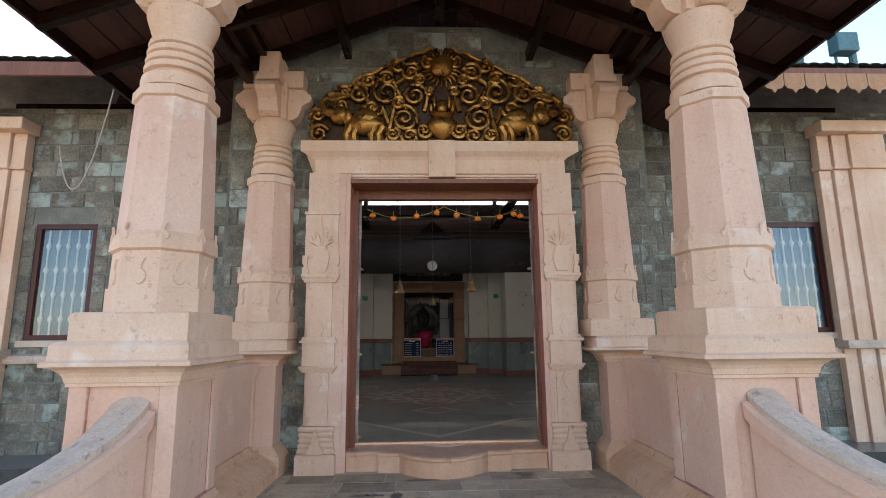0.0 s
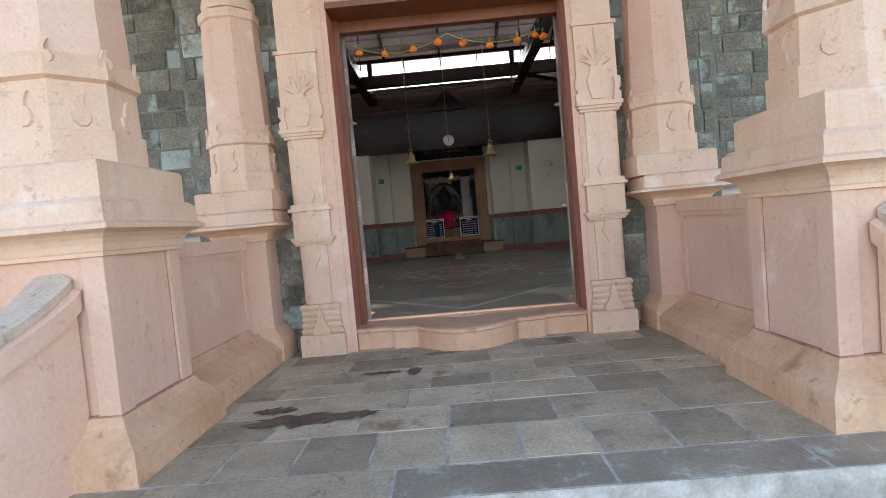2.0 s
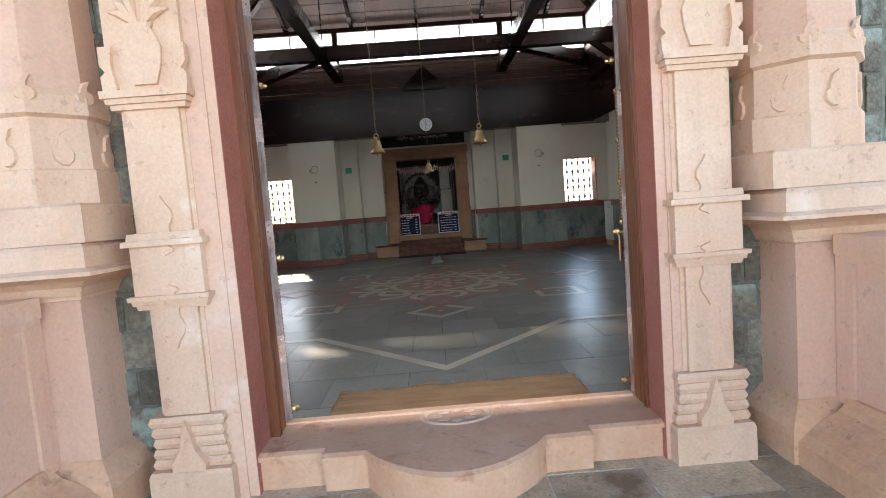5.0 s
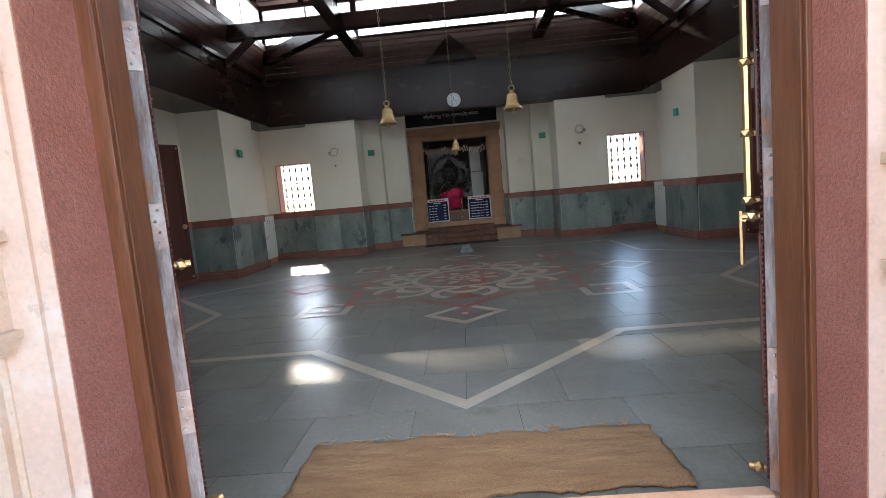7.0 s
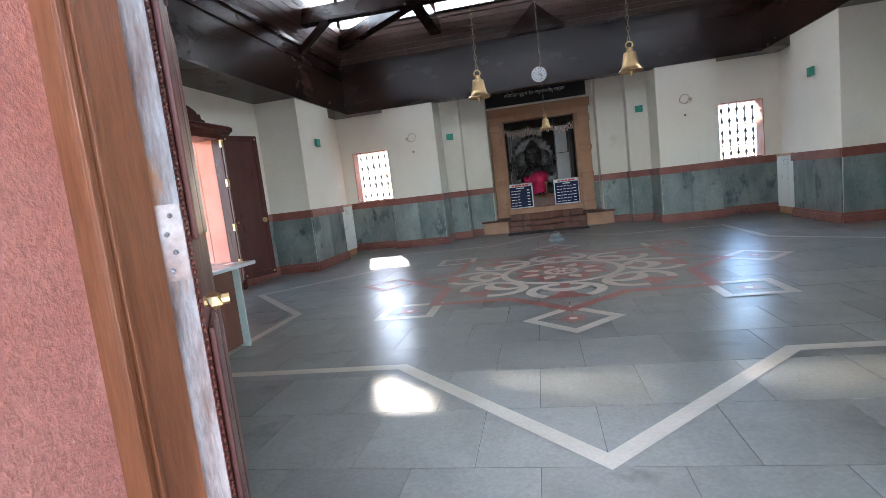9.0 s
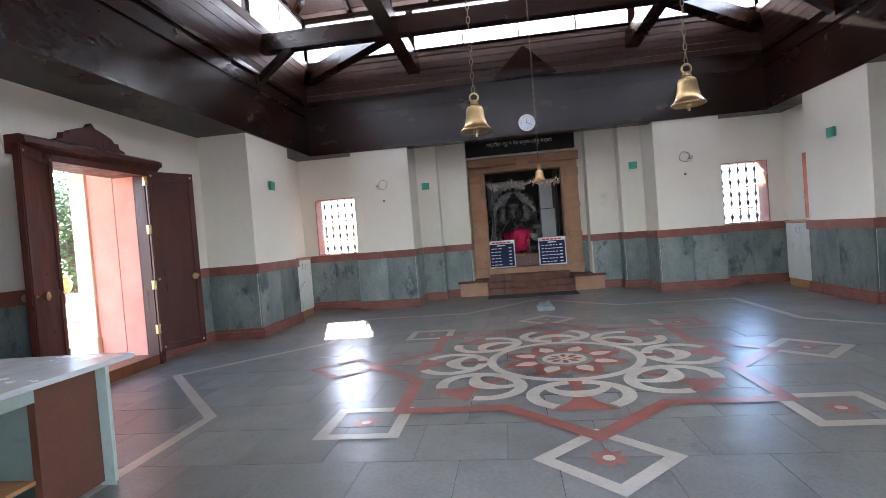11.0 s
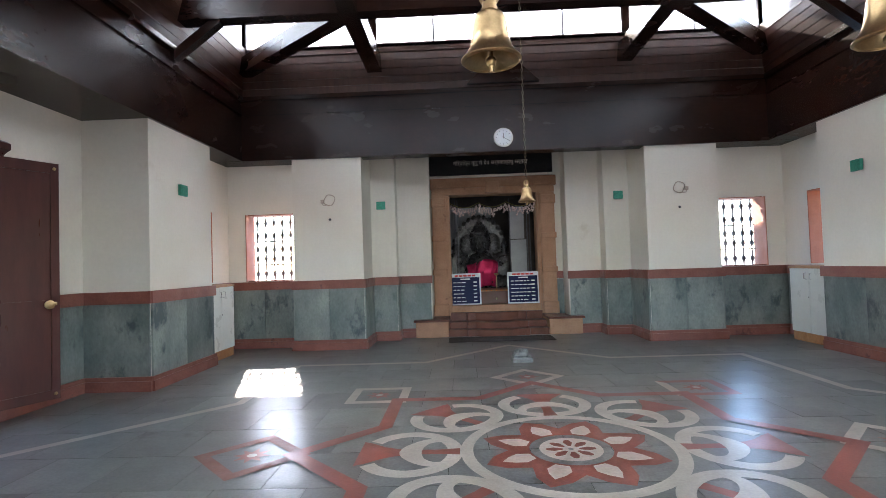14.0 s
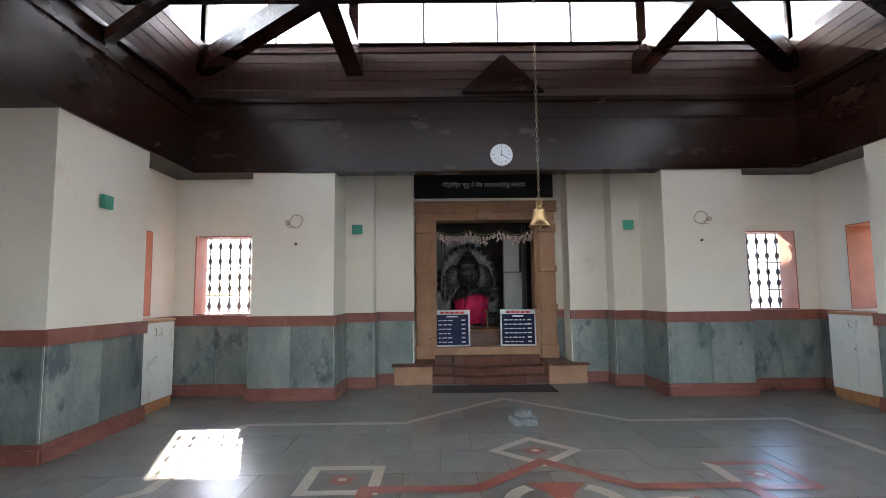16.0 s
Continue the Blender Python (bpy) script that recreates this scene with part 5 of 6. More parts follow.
def pedestals():
    for s in (-1, 1):
        p = thing("pedestal", (-1.965 if s < 0 else 1.93, PY, 0), "salmon plastered square pedestal with moulded cap and worn plinth", "pedestal", "porch pedestals")
        bm = bmesh.new()
        square_lathe(bm, [(0.435, -0.02), (0.435, 0.15), (0.40, 0.19), (0.345, 0.24), (0.32, 0.29)])
        part("plinth", bm, M_BASE, p)
        bm = bmesh.new()
        box(bm, -0.30, 0.30, -0.30, 0.30, 0.28, 1.06, 0.006)
        part("die", bm, M_PINK, p)
        for sx in (-1, 1):
            for sy in (-1, 1):
                bm = bmesh.new()
                box(bm, sx * 0.21, sx * 0.318, sy * 0.21, sy * 0.318, 0.282, 1.058, 0.006)
                part("corner_strip", bm, M_PINK, p)
                for k in (0, 1):
                    bm = bmesh.new()
                    a, c = (0.203, 0.2098), (0.30, 0.3025)
                    (x0, x1), (y0, y1) = (a, c) if k else (c, a)
                    box(bm, sx * x0, sx * x1, sy * y0, sy * y1, 0.30, 1.024)
                    part("joint", bm, M_CRACK, p)
        bm = bmesh.new(); square_lathe(bm, [(0.318, 0.284), (0.3235, 0.285), (0.3235, 0.293), (0.318, 0.294)]); part("joint", bm, M_CRACK, p)
        bm = bmesh.new()
        square_lathe(bm, [(0.305, 1.025), (0.332, 1.03), (0.332, 1.048), (0.338, 1.055), (0.344, 1.085), (0.358, 1.11), (0.384, 1.132), (0.418, 1.146), (0.432, 1.15), (0.432, 1.172), (0.405, 1.186), (0.402, 1.27), (0.375, 1.295)])
        part("cap", bm, M_CARVED, p)
        column("porch_column", (-1.95 if s < 0 else 1.93, PY, 1.295), 0.90, "tall salmon octagonal column with ringed neck on a pedestal")
        # half column against the wall
        h = thing("pedestal", (s * 1.86, PW, 0), "salmon half pedestal against the stone wall", "pedestal", "wall pedestals")
        bm = bmesh.new(); square_lathe(bm, [(0.30, 0.0), (0.30, 0.16), (0.27, 0.21), (0.21, 0.27)], fy=1.0); part("plinth", bm, M_BASE, h)
        bm = bmesh.new(); square_lathe(bm, [(0.205, 0.27), (0.205, 1.08)]); part("die", bm, M_PINK, h)
        bm = bmesh.new(); square_lathe(bm, [(0.205, 1.025), (0.228, 1.03), (0.228, 1.045), (0.236, 1.055), (0.255, 1.09), (0.30, 1.12), (0.36, 1.14), (0.395, 1.148), (0.395, 1.166), (0.345, 1.182), (0.342, 1.265), (0.32, 1.285)]); part("cap", bm, M_CARVED, h)
        column("wall_column", (-1.84 if s < 0 else 1.80, PW, 1.287), 0.82, "salmon half column with ringed neck and bracket capital on the wall", False, "wall columns")
        # parapet between them
        q = thing("parapet", (s * 1.95, 4.95, 0), "salmon plastered porch parapet with a recessed panel", "parapet", "porch parapets")
        X = lambda a: -s * a
        bm = bmesh.new(); box(bm, X(-0.14), X(0.11), -0.68, 0.74, 0.25, 0.96); part("wall", bm, M_PINK, q)
        bm = bmesh.new()
        box(bm, X(0.112), X(0.135), -0.66, 0.70, 0.93, 0.965)
        box(bm, X(0.112), X(0.15), -0.66, 0.70, 0.967, 1.06)
        box(bm, X(-0.16), X(0.112), -0.66, 0.70, 0.962, 1.058)
        part("coping", bm, M_PINK, q)
        for y0, y1 in ((-0.665, -0.62), (0.62, 0.665)):
            bm = bmesh.new()
            box(bm, X(0.112), X(0.13), y0, y1, 0.30, 0.928)
            part("panel_edge", bm, M_PINK, q)
        bm = bmesh.new()
        slab_y(bm, [(X(-0.14), 0.0), (X(0.37), 0.0), (X(0.37), 0.11), (X(0.33), 0.15), (X(0.25), 0.20), (X(0.17), 0.24), (X(0.14), 0.27), (X(0.13), 0.30), (X(-0.14), 0.30)], -0.62, 0.66)
        part("plinth", bm, M_BASE, q)
        # curved flight wall in front
        b = thing("curved_balustrade", (s * 1.9, 3.6, 0), "curved salmon balustrade wall with a grey weathered rail", "balustrade", "step balustrades")
        path = []
        for i in range(19):
            t = i / 18
            path.append(Vector((s * (0.02 + 0.10 * t + 1.10 * t * t), 0.1 - 1.35 * t + 0.25 * t * t, 0.93 - 0.52 * math.sin(t * math.pi / 2) ** 0.9)))
        rows, rows2, rows3 = [], [], []
        for i, p3 in enumerate(path):
            d = (path[min(i + 1, 18)] - path[max(i - 1, 0)]); d.z = 0; d.normalize()
            n = Vector((-d.y, d.x, 0))
            z = p3.z
            g = lambda o, zz: Vector((p3.x, p3.y, 0)) + n * o + Vector((0, 0, zz))
            rows.append([g(-0.12, -0.55), g(0.12, -0.55), g(0.12, z - 0.14), g(-0.12, z - 0.14)])
            rows2.append([g(-0.15, z - 0.14), g(0.15, z - 0.14), g(0.155, z - 0.05), g(0.125, z - 0.04), g(-0.125, z - 0.04), g(-0.155, z - 0.05)])
            rows3.append([g(-0.11, z - 0.038), g(0.11, z - 0.038), g(0.115, z + 0.005), g(0.06, z + 0.035), g(-0.06, z + 0.035), g(-0.115, z + 0.005)])
        bm = bmesh.new(); quad_strip(bm, rows, True, True); part("wall", bm, M_PINK, b, smooth=True)
        bm = bmesh.new(); quad_strip(bm, rows2, True, True); part("moulding", bm, M_PINK, b, smooth=True)
        bm = bmesh.new(); quad_strip(bm, rows3, True, True); part("rail", bm, M_RAIL, b, smooth=True)


def door_surround():
    d = thing("door_surround", (0, 5.95, 0), "carved salmon sandstone door surround with pilasters and lintel", "door surround")
    for s in (-1, 1):
        cx = s * 1.245
        jb = new("jamb"); jb.parent = d; jb.matrix_basis = pose(cx, 0, 0)

        def sq(bm, prof):
            rows = [[(-h, -0.155 - hd, z), (h, -0.155 - hd, z), (h, 0.08, z), (-h, 0.08, z)] for h, hd, z in prof]
            quad_strip(bm, rows, True, True)

        def stepped(bm, w, hd, z0, z1):
            """A shaft of three setbacks."""
            sq(bm, [(w, hd, z0), (w, hd, z1)])
            sq(bm, [(w + 0.02, hd - 0.022, z0), (w + 0.02, hd - 0.022, z1)])
            sq(bm, [(w + 0.036, hd - 0.055, z0), (w + 0.036, hd - 0.055, z1)])

        def pendant(bm, z, h, up, y):
            """A flat pointed leaf, growing up or down from z."""
            out = [(-0.028, 0), (0.028, 0), (0.026, 0.18), (0.046, 0.42), (0.040, 0.62), (0.014, 0.82), (0.0, 1.0), (-0.014, 0.82), (-0.040, 0.62), (-0.046, 0.42), (-0.026, 0.18)]
            slab_y(bm, [(u, z + (v if up else -v) * h) for u, v in out], y, y + 0.03)
        bm = bmesh.new(); sq(bm, [(0.192, 0.12, 0), (0.192, 0.12, 0.165), (0.185, 0.11, 0.185)]); part("plinth", bm, M_CARVED, jb)
        bm = bmesh.new()
        z = 0.187
        for i in range(5):
            w = 0.142 + 0.008 * (4 - i if i < 3 else i - 1)
            sq(bm, [(w, 0.08 + 0.004 * i, z), (w + 0.010, 0.09 + 0.004 * i, z + 0.024), (w, 0.08 + 0.004 * i, z + 0.048)])
            z += 0.052
        slab_y(bm, [(-0.075, 0.19), (0.075, 0.19), (0.08, 0.22), (0.035, 0.29), (0.022, 0.36), (0.0, 0.43), (-0.022, 0.36), (-0.035, 0.29), (-0.08, 0.22)], -0.283, -0.2)
        part("foot_mouldings", bm, M_CARVED, jb)
        bm = bmesh.new(); stepped(bm, 0.105, 0.085, 0.447, 0.965); part("lower_shaft", bm, M_CARVED, jb)
        bm = bmesh.new()
        sq(bm, [(0.155, 0.10, 0.955), (0.158, 0.105, 0.975)])
        sq(bm, [(0.168, 0.115, 0.976), (0.172, 0.12, 0.998)])
        sq(bm, [(0.182, 0.13, 0.999), (0.184, 0.132, 1.02)])
        sq(bm, [(0.158, 0.108, 1.021), (0.158, 0.108, 1.245)])
        sq(bm, [(0.184, 0.132, 1.246), (0.182, 0.13, 1.272)])
        sq(bm, [(0.166, 0.115, 1.273), (0.162, 0.11, 1.305)])
        pendant(bm, 0.955, 0.19, False, -0.257)
        pendant(bm, 1.30, 0.17, True, -0.257)
        pendant(bm, 1.246, 0.05, False, -0.277)
        pendant(bm, 1.02, 0.05, True, -0.277)
        part("belt", bm, M_CARVED, jb)
        bm = bmesh.new(); stepped(bm, 0.122, 0.085, 1.306, 1.862); part("upper_shaft", bm, M_CARVED, jb)
        bm = bmesh.new()
        sq(bm, [(0.162, 0.10, 1.855), (0.166, 0.104, 1.878)])
        sq(bm, [(0.176, 0.115, 1.879), (0.180, 0.12, 1.902)])
        sq(bm, [(0.190, 0.13, 1.903), (0.192, 0.132, 1.935)])
        sq(bm, [(0.168, 0.085, 1.936), (0.168, 0.085, 2.565)])
        # vase with leaves in relief
        vase = [(-0.05, 1.96), (0.05, 1.96), (0.075, 2.04), (0.085, 2.12), (0.05, 2.20), (0.06, 2.225), (-0.06, 2.225), (-0.05, 2.20), (-0.085, 2.12), (-0.075, 2.04)]
        slab_y(bm, vase, -0.257, -0.23)
        for a in (-74, -52, -28, 28, 52, 74):
            aa = radians(a)
            tube(bm, [(0.02 * math.sin(aa), -0.243, 2.22), (0.075 * math.sin(aa), -0.251, 2.25 + 0.07 * math.cos(aa)), (0.135 * math.sin(aa), -0.243, 2.27 + 0.15 * math.cos(aa) - 0.03 * abs(math.sin(aa)))], [0.012, 0.024, 0.006], 6)
        tube(bm, [(0.0, -0.243, 2.23), (0.012, -0.247, 2.36), (-0.006, -0.243, 2.55)], [0.010, 0.013, 0.006], 6)
        for u in (-1, 1):
            slab_y(bm, [(u * 0.12, 1.94), (u * 0.185, 1.94), (u * 0.187, 2.0), (u * 0.165, 2.02), (u * 0.187, 2.05), (u * 0.187, 2.13), (u * 0.13, 2.13), (u * 0.14, 2.05)], -0.263, -0.23)
        part("vase_panel", bm, M_CARVED, jb)
        bm = bmesh.new(); sq(bm, [(0.182, 0.10, 2.566), (0.182, 0.10, 2.595)]); sq(bm, [(0.155, 0.06, 2.597), (0.155, 0.06, 3.03)]); part("upper_block", bm, M_CARVED, jb)
        # plain plaster beside the opening
        bm = bmesh.new()
        e = 0.965 if s < 0 else 1.035
        box(bm, s * e, s * 1.13, -0.2, 0.02, 0.0, 3.02)
        box(bm, s * (e + 0.045), s * 1.13, -0.212, -0.2005, 0.0, 3.02)
        part("inner_jamb", bm, M_PINK, d)
        # painted reveal
        bm = bmesh.new(); box(bm, s * (e - 0.003), s * (e + 0.07), -0.197, 0.022 if s < 0 else -0.022, 0.0, 2.95); part("reveal", bm, M_RED, d, "terracotta painted reveal")
    bm = bmesh.new(); box(bm, -1.0 + DX, 1.0 + DX, -0.25, 0.14, 2.905, 2.952); part("reveal", bm, M_FRAME, d)
    bm = bmesh.new()
    prof = [(0.03, 2.955), (-0.12, 2.955), (-0.12, 3.0), (-0.14, 3.01), (-0.14, 3.035), (-0.16, 3.04), (-0.16, 3.19), (-0.175, 3.22), (-0.205, 3.25), (-0.225, 3.27), (-0.225, 3.39), (0.03, 3.39)]
    rows = [[(x * (1.36 + max(0, -y - 0.16) * 2.2), y, z) for y, z in prof] for x in (-1, 1)]
    quad_strip(bm, rows, True, True)
    part("lintel", bm, M_CARVED, d)
    bm = bmesh.new(); box(bm, -0.135, 0.155, -0.24, 0.0, 2.98, 3.395, 0.006); part("keystone", bm, M_CARVED, d)
    # threshold stone with a bowed front
    bm = bmesh.new()
    base = [(-1.04, 0.22), (-1.04, -0.16), (-0.64, -0.16), (-0.64, -0.22), (-0.44, -0.22)] + [(-0.43 + 0.86 * i / 16, -0.225 - 0.265 * math.sin(math.pi * i / 16) ** 0.8) for i in range(17)] + [(0.46, -0.22), (0.66, -0.22), (0.66, -0.16), (1.08, -0.16), (1.08, 0.22)]
    prism(bm, base, 0.0, 0.145)
    box(bm, -0.94, 1.02, 0.16, 0.218, 0.146, 0.202, 0.008)
    part("threshold", bm, M_SILL, d)
    bm = bmesh.new()
    nose = [(x * 1.006, y - (0.025 if y < 0.5 else 0)) for x, y in base]
    rows = [[(x, y, z) for x, y in pl] for pl, z in ((base, 0.146), (nose, 0.156), (nose, 0.178), (base, 0.190))]
    quad_strip(bm, rows, True, True)
    part("threshold_top", bm, M_SILL, d)
    bm = bmesh.new()
    n = 40
    o = [(0.20 * math.cos(2 * math.pi * i / n), 0.13 * math.sin(2 * math.pi * i / n)) for i in range(n)]
    for i in range(n):
        j = (i + 1) % n
        q = [(o[i][0], o[i][1], 0.191), (o[j][0], o[j][1], 0.191), (o[j][0] * 0.9, o[j][1] * 0.9, 0.198), (o[i][0] * 0.9, o[i][1] * 0.9, 0.198)]
        bm.faces.new([bm.verts.new((x + 0.02, y + 0.10, z)) for x, y, z in q])
        q = [(o[i][0] * 0.9, o[i][1] * 0.9, 0.198), (o[j][0] * 0.9, o[j][1] * 0.9, 0.198), (o[j][0] * 0.8, o[j][1] * 0.8, 0.191), (o[i][0] * 0.8, o[i][1] * 0.8, 0.191)]
        bm.faces.new([bm.verts.new((x + 0.02, y + 0.10, z)) for x, y, z in q])
    for k in range(8):
        a = math.pi / 4 * k
        ball(bm, (0.02 + 0.10 * math.cos(a), 0.10 + 0.065 * math.sin(a), 0.190), 0.035, 1.0, 0.65, 0.22, 1)
    part("lotus_medallion", bm, M_CARVED, d, smooth=True)


def main_door():
    d = thing("door_3", (DX, 6.0, 0.19), "dark carved wooden double door standing wide open inward", "door", kind="structure")
    for s in (-1, 1):
        bm = bmesh.new()
        e, f = (0.957, -0.036) if s < 0 else (0.985, -0.07)
        box(bm, s * e, s * 1.05, f, 0.10, 0.0, 2.74, 0.003)
        for k, h in enumerate((0.008, 0.004, 0.010, 0.005)):
            box(bm, s * (e - h), s * (e + 0.0002), f - 0.002 + 0.011 * k, f + 0.007 + 0.011 * k, 0, 2.74, 0.002)
        part("door_frame", bm, M_FRAME, d)
        lf = new("leaf"); lf.parent = d; lf.matrix_basis = pose(s * 0.96 if s < 0 else 1.005, 0.125, 0.0, 0, 0, -30 if s > 0 else 34)
        bm = bmesh.new(); box(bm, -0.032, 0.032, 0.0, 0.92, 0.012, 2.70, 0.004); part("board", bm, M_DOOR, lf)
        bm = bmesh.new(); box(bm, -0.030, 0.030, -0.006, -0.0005, 0.014, 2.69); part("edge", bm, M_WORN, lf, "weathered grey door edge")
        bm = bmesh.new()
        for i in range(130):
            ball(bm, (-s * 0.034, 0.012, 0.05 + i * 0.02), 0.009, 0.7, 1, 1, 1)
        tagged(part("beading", bm, M_DOOR, lf), kind="stuff")
        for z in (0.35, 0.98, 1.55, 2.2):
            bm = bmesh.new()
            for k in range(5):
                tube(bm, [(s * 0.038, -0.012, z + k * 0.03), (s * 0.038, -0.012, z + k * 0.03 + 0.026)], 0.011, 8)
            box(bm, -0.027, 0.029, -0.012, -0.007, z, z + 0.15)
            hg = part("hinge", bm, M_HINGE, lf)
            for k in range(4):
                bm = bmesh.new(); ball(bm, (-0.01 * (k % 2) * s, -0.013, z + 0.02 + 0.036 * k), 0.006, sub=1)
                part("screw", bm, M_STEEL, hg)
        for y, z in ((0.2, 0.5), (0.2, 1.3), (0.5, 0.5), (0.5, 1.3), (0.2, 2.0), (0.5, 2.0)):
            bm = bmesh.new(); box(bm, -s * 0.033, -s * 0.048, y - 0.08, y + 0.18, z - 0.25, z + 0.35, 0.01); part("panel", bm, M_DOOR, lf)
        bm = bmesh.new()
        for z in (0.06, 0.92, 1.86):
            ball(bm, (-s * 0.06, 0.05, z), 0.022, sub=1); tube(bm, [(-s * 0.04, 0.05, z), (-s * 0.09, 0.05, z)], 0.012, 8)
        part("stud", bm, M_BRASS, lf, smooth=True)
        if s > 0:
            bm = bmesh.new()
            tube(bm, [(-0.075, 0.30, 0.95), (-0.075, 0.30, 1.75)], 0.016, 8)
            for z in (0.96, 1.2, 1.45, 1.74):
                ball(bm, (-0.075, 0.30, z), 0.028, 1, 1, 0.8, 1); tube(bm, [(-0.04, 0.30, z), (-0.08, 0.30, z)], 0.012, 6)
            tube(bm, [(-0.09, 0.26, 0.9), (-0.09, 0.20, 0.9)], 0.012, 6)
            tube(bm, [(-0.10, 0.30, 0.92), (-0.10, 0.30, 0.72)], 0.009, 6)
            part("bolt", bm, M_BRASS, lf, "long polished brass bolt", smooth=True)
    bm = bmesh.new(); box(bm, -0.99, 0.99, 0.002, 0.098, 2.62, 2.742); part("door_frame", bm, M_FRAME, d)
    # garland of marigolds across the opening
    g = thing("marigold_garland", (DX, 6.06, 2.68), "string of orange marigold flowers hung across the doorway", "garland")
    anchors = [(-0.86, 0.03), (-0.45, -0.07), (0.0, 0.06), (0.45, -0.06), (0.88, 0.05)]
    pts = []
    for (x0, z0), (x1, z1) in zip(anchors, anchors[1:]):
        for i in range(8):
            t = i / 8
            pts.append((x0 + (x1 - x0) * t, 0, z0 + (z1 - z0) * t - 0.03 * math.sin(math.pi * t)))
    bm = bmesh.new(); tube(bm, pts, 0.004, 5); part("string", bm, M_STRING, g)
    rng = random.Random(9)
    for x, z in ((-0.80, -0.04), (-0.57, -0.07), (-0.31, -0.05), (-0.08, -0.01), (0.14, -0.04), (0.38, -0.08), (0.63, -0.06), (0.79, -0.03), (0.86, -0.05)):
        bm = bmesh.new()
        ball(bm, (x, 0, z), 0.036, 1, 1, 0.8, 2)
        for v in bm.verts:
            v.co += (v.co - Vector((x, 0, z))) * rng.uniform(-0.16, 0.16)
        part("marigold", bm, M_MARI, g)
        bm = bmesh.new(); tube(bm, [(x, 0, z + 0.03), (x, 0, z + 0.075)], 0.003, 4); part("stalk", bm, M_STRING, g)


def relief():
    r = thing("arched_relief", (DX * 0.5, 5.90, 3.40), "gilded arched relief with scrolls, elephants, sun and pot", "relief")
    arch = [(-1.48, 0.0), (-1.47, 0.28), (-1.32, 0.50), (-1.24, 0.58), (-0.98, 0.77), (-0.66, 0.94), (-0.36, 1.08), (-0.16, 1.16), (0.0, 1.18)]
    out = arch + [(-x, z) for x, z in arch[-2::-1]]
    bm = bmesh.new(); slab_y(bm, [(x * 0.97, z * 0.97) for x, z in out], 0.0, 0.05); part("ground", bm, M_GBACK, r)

    def spiral(cx, cz, rad, turns, start, hand, tail):
        pts = []
        for i in range(26):
            t = i / 25
            a = start + hand * turns * 2 * math.pi * t
            rr = rad * (1 - 0.82 * t)
            pts.append((cx + rr * math.cos(a), -0.035 - 0.035 * t, cz + rr * math.sin(a)))
        if tail:
            pts.insert(0, (tail[0], -0.02, tail[1]))
        return pts
    spec = [(-1.36, 0.12, 0.11, 1.5, 0.4, 1, None), (-1.38, 0.33, 0.09, 1.4, 3.5, -1, None), (-0.42, 0.30, 0.17, 1.8, 2.4, -1, (-0.62, 0.05)), (-0.36, 0.10, 0.10, 1.5, 3.1, 1, None), (-0.20, 0.16, 0.09, 1.5, 0.0, -1, None), (-0.62, 0.62, 0.17, 1.6, 1.2, 1, (-0.40, 0.42)), (-0.94, 0.60, 0.13, 1.5, 2.0, -1, (-0.75, 0.42)), (-0.30, 0.58, 0.15, 1.7, -0.6, 1, (-0.20, 0.40)), (-0.35, 0.86, 0.12, 1.6, 0.5, 1, (-0.52, 0.72)), (-0.62, 0.78, 0.09, 1.4, 2.6, -1, None), (-1.12, 0.45, 0.10, 1.5, 1.3, 1, None), (-0.78, 0.42, 0.11, 1.5, 0.2, -1, (-0.60, 0.25)), (-0.15, 0.98, 0.08, 1.4, 1.8, 1, None), (-0.55, 0.12, 0.08, 1.5, 1.2, -1, None), (-0.25, 0.76, 0.07, 1.3, 3.0, -1, None), (-0.82, 0.75, 0.09, 1.4, 0.8, 1, (-0.98, 0.66)), (-0.50, 0.93, 0.09, 1.4, 2.2, -1, (-0.62, 0.84)), (-1.10, 0.60, 0.09, 1.4, 0.6, 1, (-1.24, 0.52)), (-0.48, 0.48, 0.08, 1.4, 1.0, 1, None), (-0.14, 0.62, 0.06, 1.3, 0.4, 1, None)]
    for s in (-1, 1):
        for cx, cz, rad, tu, st, hd, tail in spec:
            bm = bmesh.new()
            pts = spiral(cx, cz, rad, tu, st, hd, tail)
            n = len(pts)
            tube(bm, [(x * -s, y, z) for x, y, z in pts], [0.030 - 0.014 * i / n for i in range(n)], 6)
            e = pts[-1]
            ball(bm, (e[0] * -s, e[1], e[2]), 0.035, 1, 0.9, 1, 1)
            for k in (5, 10):
                p = pts[k]
                ball(bm, (p[0] * -s * 1.02, p[1], p[2] + 0.02), 0.026, 1.3, 0.8, 0.9, 1)
            part("scroll", bm, M_GOLD, r, smooth=True)
        # rim
        bm = bmesh.new()
        rim = [(x * -s * 0.985, -0.03 - 0.012 * math.sin(i * 2.1), z * 0.985) for i, (x, z) in enumerate([(arch[i][0] + (arch[i + 1][0] - arch[i][0]) * t / 4, arch[i][1] + (arch[i + 1][1] - arch[i][1]) * t / 4 + 0.012 * math.sin(t * 1.57)) for i in range(1, 8) for t in range(4)])]
        tube(bm, rim, [0.022 + 0.010 * (i % 3 == 0) for i in range(len(rim))], 6)
        part("rim", bm, M_GOLD, r, smooth=True)
        # elephant with raised trunk
        bm = bmesh.new()
        S = -s
        ball(bm, (S * -0.86, -0.04, 0.24), 0.17, 1.35, 0.5, 0.85)
        ball(bm, (S * -1.13, -0.06, 0.33), 0.115, 1.05, 0.6, 1.0)
